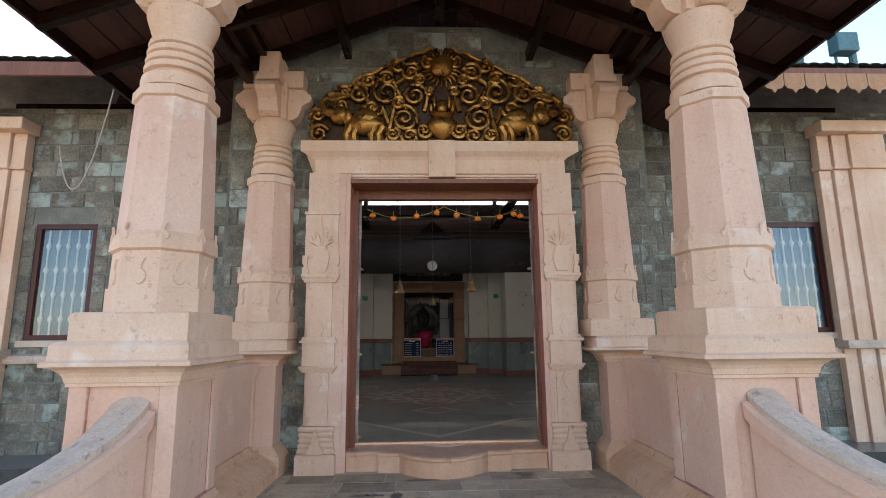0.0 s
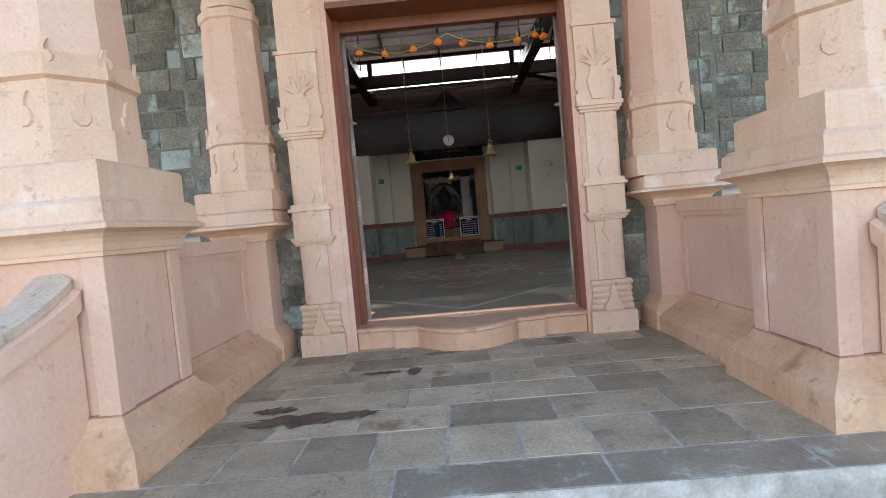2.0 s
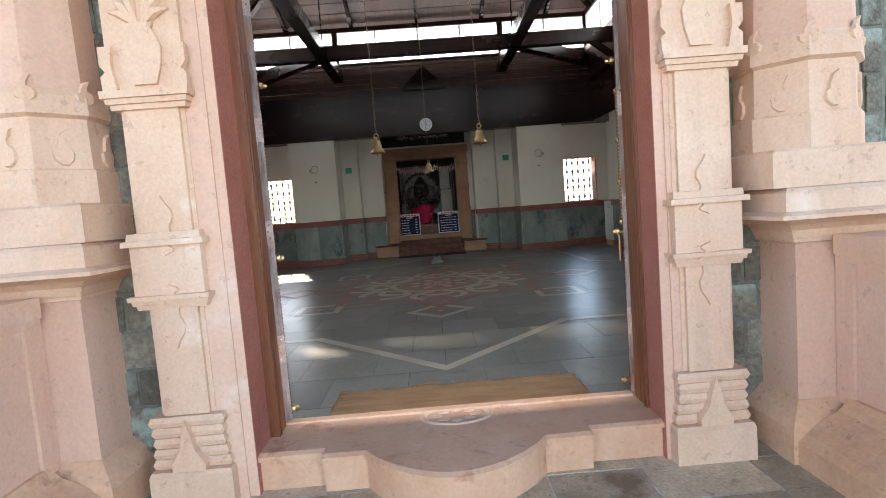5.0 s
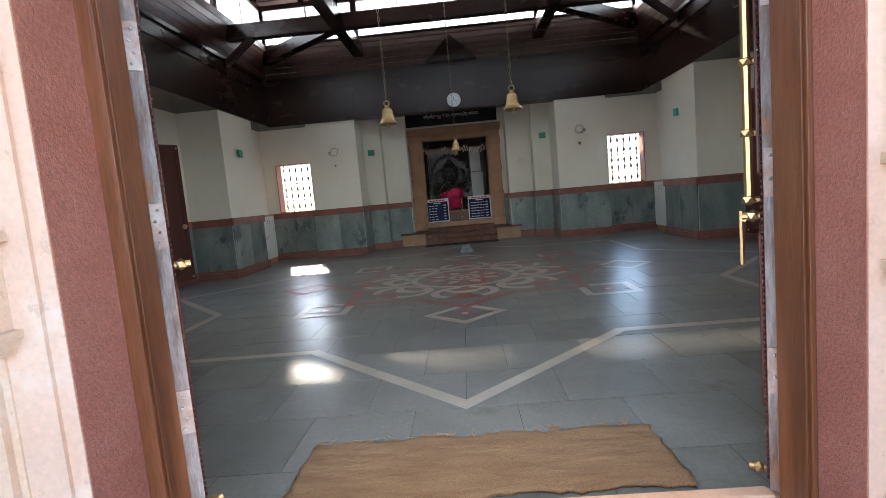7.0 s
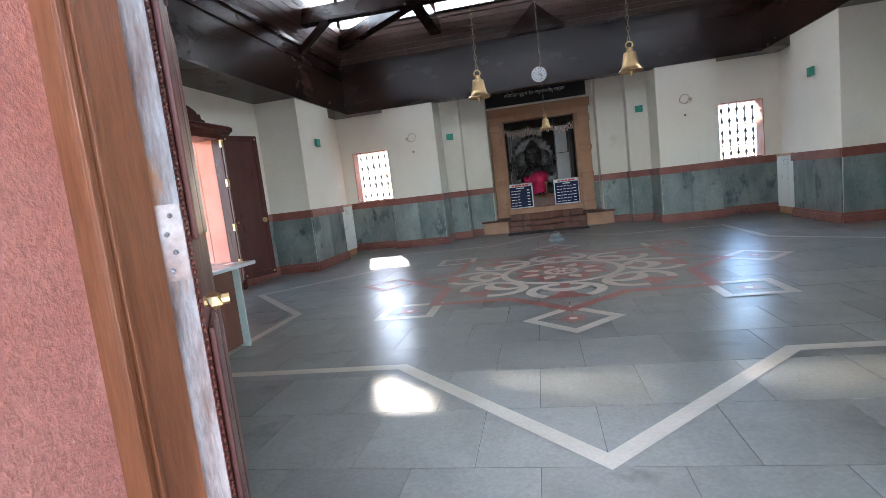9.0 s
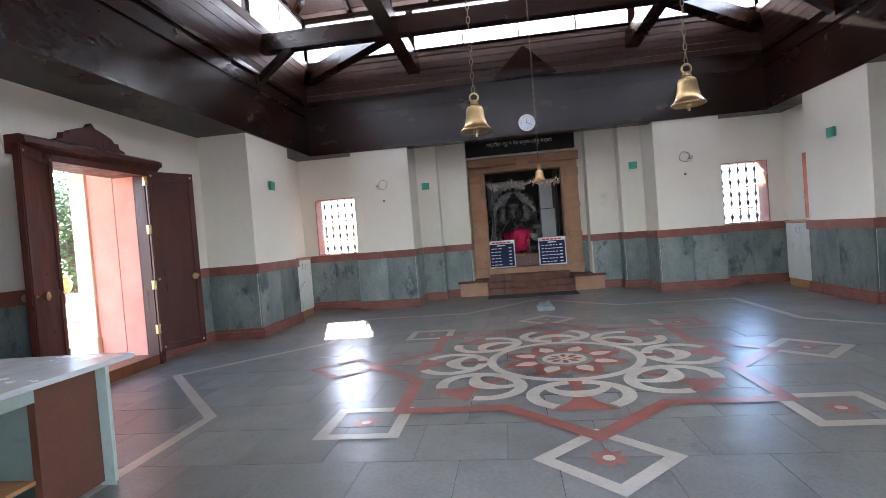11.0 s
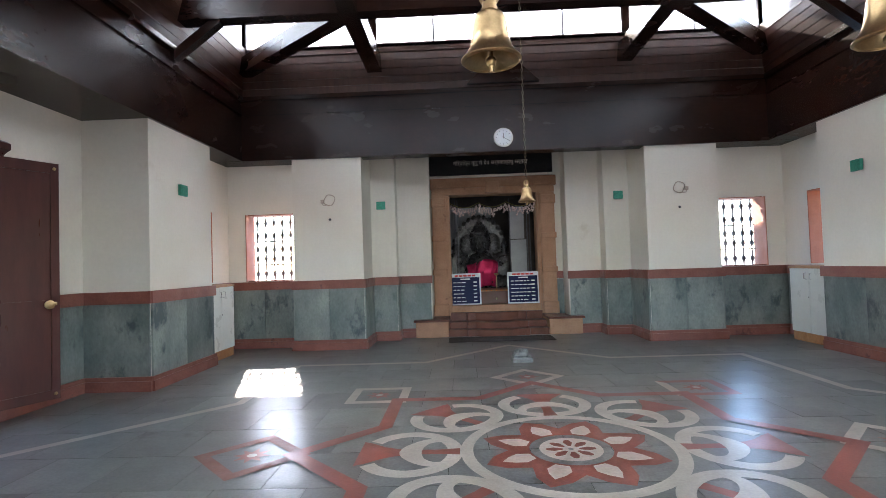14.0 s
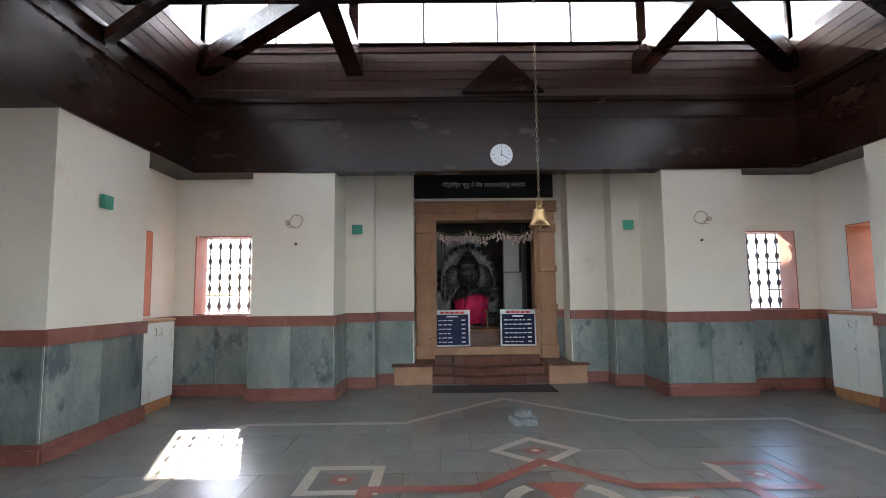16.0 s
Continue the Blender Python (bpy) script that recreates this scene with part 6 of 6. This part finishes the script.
        ball(bm, (S * -1.05, -0.09, 0.31), 0.075, 0.8, 0.4, 1.25)
        tube(bm, [(S * -1.20, -0.07, 0.34), (S * -1.29, -0.08, 0.36), (S * -1.33, -0.08, 0.47), (S * -1.27, -0.07, 0.56), (S * -1.15, -0.06, 0.585), (S * -1.02, -0.05, 0.57)], [0.06, 0.05, 0.042, 0.036, 0.03, 0.022], 8)
        for x in (-1.03, -0.95, -0.76, -0.68):
            tube(bm, [(S * x, -0.05, 0.20), (S * (x - 0.02), -0.055, 0.10), (S * x, -0.05, 0.01)], [0.06, 0.048, 0.05], 8)
        part("elephant", bm, M_GOLD, r, smooth=True)
        bm = bmesh.new(); ball(bm, (S * -0.85, -0.075, 0.30), 0.13, 1.1, 0.4, 0.9, 2); part("saddle_cloth", bm, M_GOLD, r)
    # sun with a plain face
    bm = bmesh.new(); ball(bm, (0, -0.06, 0.93), 0.135, 1, 0.45, 1.02, 3)
    ball(bm, (0, -0.115, 0.92), 0.025, 0.8, 1, 1.6, 1)
    for u in (-1, 1):
        ball(bm, (u * 0.05, -0.105, 0.965), 0.022, 1.5, 0.7, 0.6, 1); ball(bm, (u * 0.03, -0.105, 0.875), 0.022, 1.6, 0.8, 0.5, 1)
    part("sun_disc", bm, M_GOLD, r, smooth=True)
    for i in range(24):
        a = 2 * math.pi * i / 24
        bm = bmesh.new()
        p = lambda rr, o: (rr * math.cos(a + o), rr * math.sin(a + o) + 0.93)
        tube(bm, [(p(0.135, 0)[0], -0.03, p(0.135, 0)[1]), (p(0.18, 0.03)[0], -0.04, p(0.18, 0.03)[1]), (p(0.24, -0.03)[0], -0.03, p(0.24, -0.03)[1])], [0.018, 0.014, 0.003], 5)
        part("ray", bm, M_GOLD, r)
    bm = bmesh.new()
    lathe(bm, [(0.05, 0.02), (0.07, 0.03), (0.05, 0.06), (0.12, 0.12), (0.165, 0.20), (0.165, 0.26), (0.12, 0.31), (0.09, 0.33), (0.14, 0.36), (0.13, 0.375), (0.06, 0.38)], 24, (0, -0.03, 0), sy=0.5)
    part("pot", bm, M_GOLD, r, smooth=True)
    bm = bmesh.new(); ball(bm, (0, -0.05, 0.44), 0.07, 0.9, 0.6, 1.25, 2); part("coconut", bm, M_GOLD, r, smooth=True)
    for a in (-70, -40, 40, 70):
        aa = radians(a)
        bm = bmesh.new(); ball(bm, (0.13 * math.sin(aa), -0.05, 0.42 + 0.10 * math.cos(aa)), 0.06, 0.45, 0.3, 1.3, 2)
        part("leaf", bm, M_GOLD, r, smooth=True)


def porch_roof():
    th = thing("porch_roof", (0, 4.5, 4.0), "dark boarded gabled porch roof on rafters", "roof")
    y0, y1 = -1.75, 2.3
    zr, ze, xe = 1.12, -0.13, 3.25
    for s in (-1, 1):
        for k in range(14):
            t0, t1 = k / 14, (k + 1) / 14 - 0.004
            bm = bmesh.new()
            f = lambda t: (s * xe * t, zr + (ze - zr) * t)
            (xa, za), (xb, zb) = f(t0), f(t1)
            quad_strip(bm, [[(xa, y, za), (xb, y, zb), (xb, y, zb + 0.025), (xa, y, za + 0.025)] for y in (y0, y1)], True, True)
            part("board", bm, M_SOFFIT, th)
        for y in (-1.6, -0.9, -0.2, 0.5, 1.2):
            bm = bmesh.new(); beam(bm, (0.02 * s, y, zr - 0.13), (s * xe, y, ze - 0.13), 0.07, 0.125); part("rafter", bm, M_DARK, th)
        for x in (1.05, 2.1):
            bm = bmesh.new(); z = zr + (ze - zr) * x / xe; beam(bm, (s * x, y0, z - 0.25), (s * x, 1.45, z - 0.25), 0.08, 0.118); part("purlin", bm, M_DARK, th)
        bm = bmesh.new(); box(bm, s * xe, s * (xe + 0.03), y0, y1, ze - 0.10, ze + 0.05); part("eaves_board", bm, M_DARK, th)
        # tiles on the slope, overhanging the eaves
        bm = bmesh.new()
        for r2 in range(15):
            t = r2 / 15
            for i in range(27):
                y = y0 + i * 0.15
                x, z = xe * 1.03 * (1 - t), ze + (zr - ze) * t + 0.035
                x2, z2 = x - 0.26, z + 0.26 * (zr - ze) / xe
                quad_strip(bm, [[(s * xx, y + 0.075 + 0.075 * math.cos(g), zz + 0.035 * math.sin(g)) for g in [math.pi * j / 5 for j in range(6)]] for xx, zz in ((x, z + 0.015), (max(0.0, x2), z2))])
        tagged(part("tiles", bm, M_CLAY, th), kind="stuff")
        bm = bmesh.new(); beam(bm, (s * PX, -1.7, 0.32 - 0.02), (s * PX, 1.45, 0.32 - 0.02), 0.2, 0.13); part("wall_plate", bm, M_DARK, th)
    bm = bmesh.new(); beam(bm, (0, y0, zr - 0.22), (0, 1.45, zr - 0.22), 0.10, 0.19); part("ridge_beam", bm, M_DARK, th)
    l = thing("ceiling_lamp", (0.0, 4.4, 4.62), "round white glass lamp hanging under the porch ridge", "lamp")
    bm = bmesh.new(); tube(bm, [(0, 0, 0.28), (0, 0, 0.0)], 0.008, 6); part("rod", bm, M_IRON, l)
    bm = bmesh.new(); lathe(bm, [(0.03, 0.0), (0.06, -0.02), (0.065, -0.05)], 16); part("holder", bm, M_IRON, l)
    bm = bmesh.new(); ball(bm, (0, 0, -0.10), 0.075, 1, 1, 0.85, 3); part("globe", bm, M_PLASTIC, l, smooth=True)


def front_walls():
    """Coursed stone: a mortar body with every block standing proud of it."""
    meshes = [unit_piece("stone_block", M_BLOCK, 0.045, 0.016, i) for i in range(6)]
    rng = random.Random(21)

    def course_wall(nm, x0, x1, yf, z0, z1, holes, thick, top=None, label="wall of coursed grey-green stone blocks with lime joints"):
        w = thing(nm, ((x0 + x1) / 2, yf, z0), label, "wall", kind="structure")
        O = Vector(((x0 + x1) / 2, yf, z0))
        body = bmesh.new()
        xs = sorted({x0, x1, *[h[0] for h in holes if x0 < h[0] < x1], *[h[1] for h in holes if x0 < h[1] < x1]})
        for a, b in zip(xs, xs[1:]):
            hs = [h for h in holes if h[0] <= a and h[1] >= b]
            zs = [(z0, z1)] if not hs else [(z0, hs[0][2]), (hs[0][3], z1)]
            for p, q in zs:
                if q - p > 0.01:
                    box(body, a - O.x, b - O.x, 0.0, thick, p - z0, q - z0)
        part("core", body, M_MORTAR, w)
        z, r = z0, 0
        while z < z1 - 0.05:
            h = rng.uniform(0.19, 0.235)
            h = min(h, z1 - z)
            x = x0 - rng.uniform(0, 0.25)
            while x < x1:
                l = rng.uniform(0.24, 0.46)
                a, b = max(x, x0), min(x + l, x1)
                x += l
                segs = [(a, b)]
                for hx0, hx1, hz0, hz1 in holes:
                    if z + h > hz0 + 0.02 and z < hz1 - 0.02:
                        ns = []
                        for p, q in segs:
                            if q <= hx0 or p >= hx1:
                                ns.append((p, q))
                            else:
                                if p < hx0: ns.append((p, hx0))
                                if q > hx1: ns.append((hx1, q))
                        segs = ns
                for p, q in segs:
                    if q - p < 0.07 or (top and z + h > top((p + q) / 2)):
                        continue
                    shared("stone_block", rng.choice(meshes), w, Matrix.Translation(((p + q) / 2 - O.x, 0.03 + rng.uniform(-0.004, 0.006), z + h / 2 - z0)) @ Matrix.Diagonal((q - p - 0.018, 0.085, h - 0.018, 1)))
            z += h
        return w
    gable = lambda x: 5.06 - 0.385 * abs(x)
    course_wall("wall_front", -2.32, 2.32, 5.96, 0.0, 4.9, [(-1.33, 1.36, 0.0, 3.36)], 0.20, gable)
    for s in (-1, 1):
        a, b = sorted((s * 2.30, s * 6.2))
        h0, h1 = sorted((s * 4.25, s * 4.99))
        course_wall("wall_front", a, b, 6.82, -0.5, 4.25, [(h0, h1, 1.30, 2.72)], 0.10)
        # bay return
        bm = bmesh.new(); box(bm, s * 2.30, s * 2.36, 5.99, 6.84, 0, 4.3); single("wall_return", bm, M_MORTAR, "stone return wall of the entrance bay", "wall", "structure")
        # string course
        bm = bmesh.new()
        slab_x(bm, [(6.82, 1.02), (6.74, 1.03), (6.72, 1.08), (6.74, 1.12), (6.82, 1.14)], s * 2.37, s * 6.2)
        single("trim", bm, M_RAIL, "grey weathered string course", "string course", "structure")
        # window with bars behind glass
        cx = s * 4.62
        w = thing("window_%d" % (31 + (s > 0)), (cx, 6.85, 1.30), "brown framed window with glass before white bars and an added sheet in reflected-sky blue", "window", kind="structure")
        bm = bmesh.new()
        for x0, x1, z0, z1 in ((-0.372, -0.31, 0, 1.42), (0.31, 0.372, 0, 1.42), (-0.31, 0.31, 0, 0.06), (-0.31, 0.31, 1.36, 1.42)):
            box(bm, x0, x1, -0.02, 0.04, z0, z1)
        part("window_frame", bm, M_DOOR, w)
        pn = bmesh.new(); box(pn, -0.31, 0.31, 0.004, 0.01, 0.06, 1.36); po = part("pane", pn, M_GLASS, w); po.visible_shadow = False
        for i in range(5):
            bm = bmesh.new(); x = -0.24 + 0.12 * i
            prof = [(0.010, 0.06)]
            for zc in (0.25, 0.55, 0.85, 1.15):
                prof += [(0.012, zc - 0.05), (0.028, zc - 0.015), (0.028, zc + 0.015), (0.012, zc + 0.05)]
            prof += [(0.010, 1.36)]
            lathe(bm, prof, 8, (x, 0.035, 0)); part("bar", bm, M_PLASTIC, w, smooth=True)
        # added sheet behind the bars; its blue stands in for reflected sky
        bm = bmesh.new(); box(bm, -0.36, 0.36, 0.064, 0.068, 0.0, 1.42); part("blind", bm, M_SKYBACK, w)
        bm = bmesh.new(); box(bm, -0.42, 0.42, -0.08, 0.02, -0.08, -0.005, 0.006); part("window_sill", bm, M_RAIL, w)
        # clustered pilaster
        p = thing("wall_pilaster", (-5.55 if s < 0 else 5.40, 6.80, 0), "salmon clustered pilaster with stepped cornice on the stone wall", "pilaster", "wall pilasters")
        for x0, x1, y0 in ((-0.42, -0.26, -0.10), (-0.25, -0.06, -0.14), (-0.05, 0.42, -0.18)):
            bm = bmesh.new(); box(bm, s * x0, s * x1, y0, 0.0, -0.5, 3.38, 0.006); part("shaft", bm, M_CARVED, p)
            bm = bmesh.new(); box(bm, s * (x0 - 0.02), s * (x1 + 0.005), y0 - 0.05, 0.0, 3.382, 3.45, 0.01); box(bm, s * x0, s * x1, y0 - 0.03, 0.0, 3.452, 3.85, 0.006); part("capital", bm, M_CARVED, p)
        bm = bmesh.new(); box(bm, s * -0.47, s * 0.47, -0.30, 0.0, 3.852, 4.0, 0.012); part("cornice", bm, M_CARVED, p)
        bm = bmesh.new(); box(bm, s * -0.47, s * 0.47, -0.24, 0.0, 1.10, 1.20, 0.012); part("belt", bm, M_RAIL, p)
    # floodlights on the eaves
    for x, y, z, rz in ((-3.35, 4.5, 4.0, 10), (3.45, 5.0, 3.92, -10), (4.85, 5.95, 4.40, 0)):
        f = thing("floodlight", (x, y, z), "teal painted floodlight frame fixed at the roof eaves", "floodlight", "eaves floodlights", rz=rz)
        bm = bmesh.new()
        for p3, q3 in (((-0.09, 0, 0.0), (-0.09, 0, 0.30)), ((0.09, 0, 0.0), (0.09, 0, 0.30)), ((-0.09, 0, 0.0), (0.09, 0, 0.0)), ((-0.09, 0, 0.30), (0.09, 0, 0.30))):
            tube(bm, [p3, q3], 0.016, 6)
        part("bracket", bm, M_FLOOD, f)
        if x > 4:
            bm = bmesh.new(); box(bm, 0.10, 0.16, -0.02, 0.04, -0.30, 0.42, 0.006); part("post", bm, M_FLOOD, f)
            bm = bmesh.new(); box(bm, -0.16, 0.10, -0.14, 0.02, 0.16, 0.40, 0.02); part("housing", bm, M_FLOOD, f)
    c = thing("hanging_cable", (-4.2, 6.6, 3.2), "thin white cable hanging in a loop on the wall", "cable")
    bm = bmesh.new()
    tube(bm, [(0.48 - 1.03 * t, -0.55 + 0.65 * t, 1.05 - 0.55 * t - 3.6 * t * (1 - t)) for t in [q / 20 for q in range(21)]], 0.009, 6)
    part("wire", bm, M_CABLE, c, smooth=True)


def porch_ground():
    bm = bmesh.new()
    N = 24
    rad = [0, 8, 20, 60, 200, 900]
    rows = []
    for r in rad[1:]:
        rows.append([(r * math.cos(2 * math.pi * i / N), 8 + r * math.sin(2 * math.pi * i / N), -0.5) for i in range(N)])
    vs = quad_strip(bm, rows, True)
    bm.faces.new(vs[0])
    single("ground", bm, M_GROUND, "dry brown earth round the temple", "ground", "structure")
    fl = thing("porch_floor", (0, 4.5, 0), "porch floor of uneven grey flagstones with pale joints", "floor", kind="structure")
    bm = bmesh.new()
    box(bm, -2.4, 2.4, 3.30 - 4.5, 6.0 - 4.5, -0.5, -0.004)
    part("floor_bed", bm, M_JOINT, fl)
    meshes = [unit_piece("flagstone", M_FLAG, 0.012, 0.004, 40 + i) for i in range(5)]
    painted = [unit_piece("flagstone", M_FLAGW, 0.012, 0.004, 50 + i) for i in range(3)]
    rng = random.Random(5)
    ys = [3.30, 3.56, 3.96, 4.29, 4.60, 4.84, 5.12, 5.42, 5.70, 5.98]
    for y0, y1 in zip(ys, ys[1:]):
        x = -2.3 - rng.uniform(0, 0.3)
        while x < 2.35:
            l = rng.uniform(0.32, 0.36) if 3.9 < y1 < 3.97 else rng.uniform(0.38, 0.62)
            if y0 < 3.4:
                l = rng.uniform(0.7, 1.1)
            a, b = max(x, -2.38), min(x + l, 2.38)
            x += l
            if b - a > 0.08:
                gap = 0.017 if y0 < 4.3 else 0.012
                shared("flagstone", rng.choice(painted if y0 < 3.4 and a > -0.6 else meshes), fl, Matrix.Translation(((a + b) / 2, (y0 + y1) / 2 - 4.5, -0.012 + rng.uniform(-0.003, 0.002))) @ Matrix.Diagonal((b - a - gap, y1 - y0 - gap, 0.024, 1)))
    for k in range(2):
        bm = bmesh.new()
        box(bm, -3.3, 3.3, 3.30 - 4.5 - 0.30 * (k + 1), 3.30 - 4.5 - 0.30 * k - 0.004, -0.5, -0.167 * (k + 1), 0.012)
        part("step", bm, M_FLAG, fl)

    def blot(nm, mat, spots, z, seed):
        r2 = random.Random(seed)
        st = thing(nm, (0, 0, 0), "irregular dark damp patch on the flagstones", "stain", kind="structure")
        for cx, cy, a, b in spots:
            bm = bmesh.new()
            k = 26
            ph = r2.uniform(0, 6)
            bm.faces.new([bm.verts.new((cx + a * math.cos(2 * math.pi * i / k) * (1 + 0.30 * math.sin(3 * i + ph) * math.sin(i * 0.7) + r2.uniform(-0.16, 0.16)), cy + b * math.sin(2 * math.pi * i / k) * (1 + 0.3 * math.sin(2.3 * i + ph) + r2.uniform(-0.18, 0.18)), z)) for i in range(k)])
            z += 0.0004
            part("patch", bm, mat, st)
    blot("damp_stain", M_WET, [(-1.0, 4.22, 0.30, 0.085), (-1.22, 4.40, 0.12, 0.05), (-0.70, 4.24, 0.14, 0.05), (-0.66, 5.02, 0.15, 0.03), (-0.42, 5.0, 0.05, 0.09), (-0.22, 5.44, 0.16, 0.03)], 0.0035, 3)



def tree(at, h, seed, label):
    rng = random.Random(seed)
    t = thing("tree", at, label, "tree", "trees beyond the side porch")
    bm = bmesh.new()
    tube(bm, [(0, 0, 0), (0.05, 0.04, h * 0.25), (-0.03, 0.08, h * 0.5), (0.05, 0.0, h * 0.8)], [0.16, 0.12, 0.09, 0.03], 8)
    tips = []
    for i in range(9):
        a, z0 = rng.uniform(0, 6.28), h * rng.uniform(0.3, 0.7)
        l = h * rng.uniform(0.22, 0.40)
        e = Vector((l * math.cos(a), l * math.sin(a), z0 + l * 0.7))
        tube(bm, [(0, 0, z0), tuple(e * 0.5 + Vector((0, 0, z0 * 0.5))), tuple(e)], [0.06, 0.04, 0.015], 6)
        tips += [e, e * 0.7 + Vector((0, 0, z0 * 0.3))]
    part("trunk", bm, M_BARK, t, smooth=True)
    tips.append(Vector((0, 0, h * 0.85)))
    verts, faces = [], []
    for e in tips:
        for _ in range(150):
            o = e + Vector((rng.gauss(0, 0.36), rng.gauss(0, 0.36), rng.gauss(0, 0.30)))
            d = Vector((rng.uniform(-1, 1), rng.uniform(-1, 1), rng.uniform(-0.6, 0.6))).normalized()
            u = d.cross(Vector((rng.uniform(-1, 1), rng.uniform(-1, 1), rng.uniform(-1, 1)))).normalized()
            L, W = rng.uniform(0.07, 0.14), rng.uniform(0.022, 0.04)
            k = len(verts)
            verts += [tuple(o), tuple(o + d * L * 0.5 + u * W), tuple(o + d * L), tuple(o + d * L * 0.5 - u * W)]
            faces.append((k, k + 1, k + 2, k + 3))
    me = bpy.data.meshes.new("crown")
    me.from_pydata(verts, [], faces)
    me.materials.append(M_LEAF)
    ob = new("crown", me)
    ob.parent = t
    tagged(ob, kind="stuff")


def outside_west():
    for s in (-1, 1):
        bm = bmesh.new(); box(bm, s * 5.76, s * 8.0, 10.6, 14.0, -0.5, 0.10); single("side_porch_floor", bm, M_FLAG, "grey stone floor of the side porch", "floor", "structure")
        w = thing("side_porch_wall", (s * 6.3, 12.97, 0.1), "salmon painted wall of the side porch with a cream edge pilaster", "wall", "side porch walls")
        bm = bmesh.new(); box(bm, s * -0.53, s * -0.15, 0.0, 0.3, 0.0, 3.4); part("wall", bm, M_SIDEP, w)
        bm = bmesh.new(); box(bm, s * -0.148, s * 0.09, -0.04, 0.34, 0.0, 3.4, 0.01); part("edge_pilaster", bm, M_CARVED, w)
        bm = bmesh.new(); box(bm, s * -0.17, s * 0.12, -0.08, 0.38, 0.0, 0.32, 0.02); part("foot", bm, M_CARVED, w)
        # unseen roof, added to keep direct sun off the edge pilaster
        r = thing("unseen_shade_roof", (s * 7.0, 12.3, 3.5), "dark boarded flat roof, unseen, added to shade the side porch", "roof", "side porch roofs")
        for i in range(8):
            bm = bmesh.new(); box(bm, -1.2 + 0.3 * i + 0.002, -0.9 + 0.3 * i - 0.002, -1.9, 1.9, 0.0, 0.04); part("board", bm, M_SOFFIT, r)
        for y in (-1.5, 0.0, 1.5):
            bm = bmesh.new(); box(bm, -1.2, 1.2, y - 0.05, y + 0.05, -0.12, -0.002, 0.006); part("joist", bm, M_DARK, r)
        b = thing("stone_bench", (s * 8.3, 14.2, -0.5), "pale weathered stone bench beyond the side porch", "bench")
        bm = bmesh.new(); box(bm, -0.7, 0.7, -0.3, 0.3, 0.85, 0.95, 0.015); part("seat", bm, M_RAIL, b)
        for x in (-0.55, 0.4):
            bm = bmesh.new(); box(bm, x, x + 0.15, -0.25, 0.25, 0.0, 0.848, 0.01); part("leg", bm, M_RAIL, b)
        bm = bmesh.new(); box(bm, -0.7, 0.7, 0.24, 0.34, 0.952, 1.45, 0.015); part("backrest", bm, M_RAIL, b)
        p = thing("flower_pot", (s * 8.2, 14.49, 0.95), "round yellow-brown clay flower pot on the bench back", "pot")
        bm = bmesh.new(); lathe(bm, [(0.10, 0.0), (0.16, 0.08), (0.18, 0.18), (0.15, 0.25), (0.18, 0.28), (0.18, 0.31)], 20); part("body", bm, M_OAK, p, smooth=True)
        p.matrix_world = pose(s * 8.2, 14.49, 0.95)
    for k, (x, y, h) in enumerate(((-10.3, 16.9, 3.4), (-11.2, 16.4, 3.9), (-11.9, 18.6, 4.0), (-13.0, 17.6, 4.4), (-14.2, 20.2, 4.6))):
        tree((x, y, -0.5), h, k + 1, "leafy green tree with thin bare branches")


door_surround()
main_door()
relief()
pedestals()
porch_roof()
outside_west()
eave_tiles()
hall_floor()
porch_ground()
front_walls()
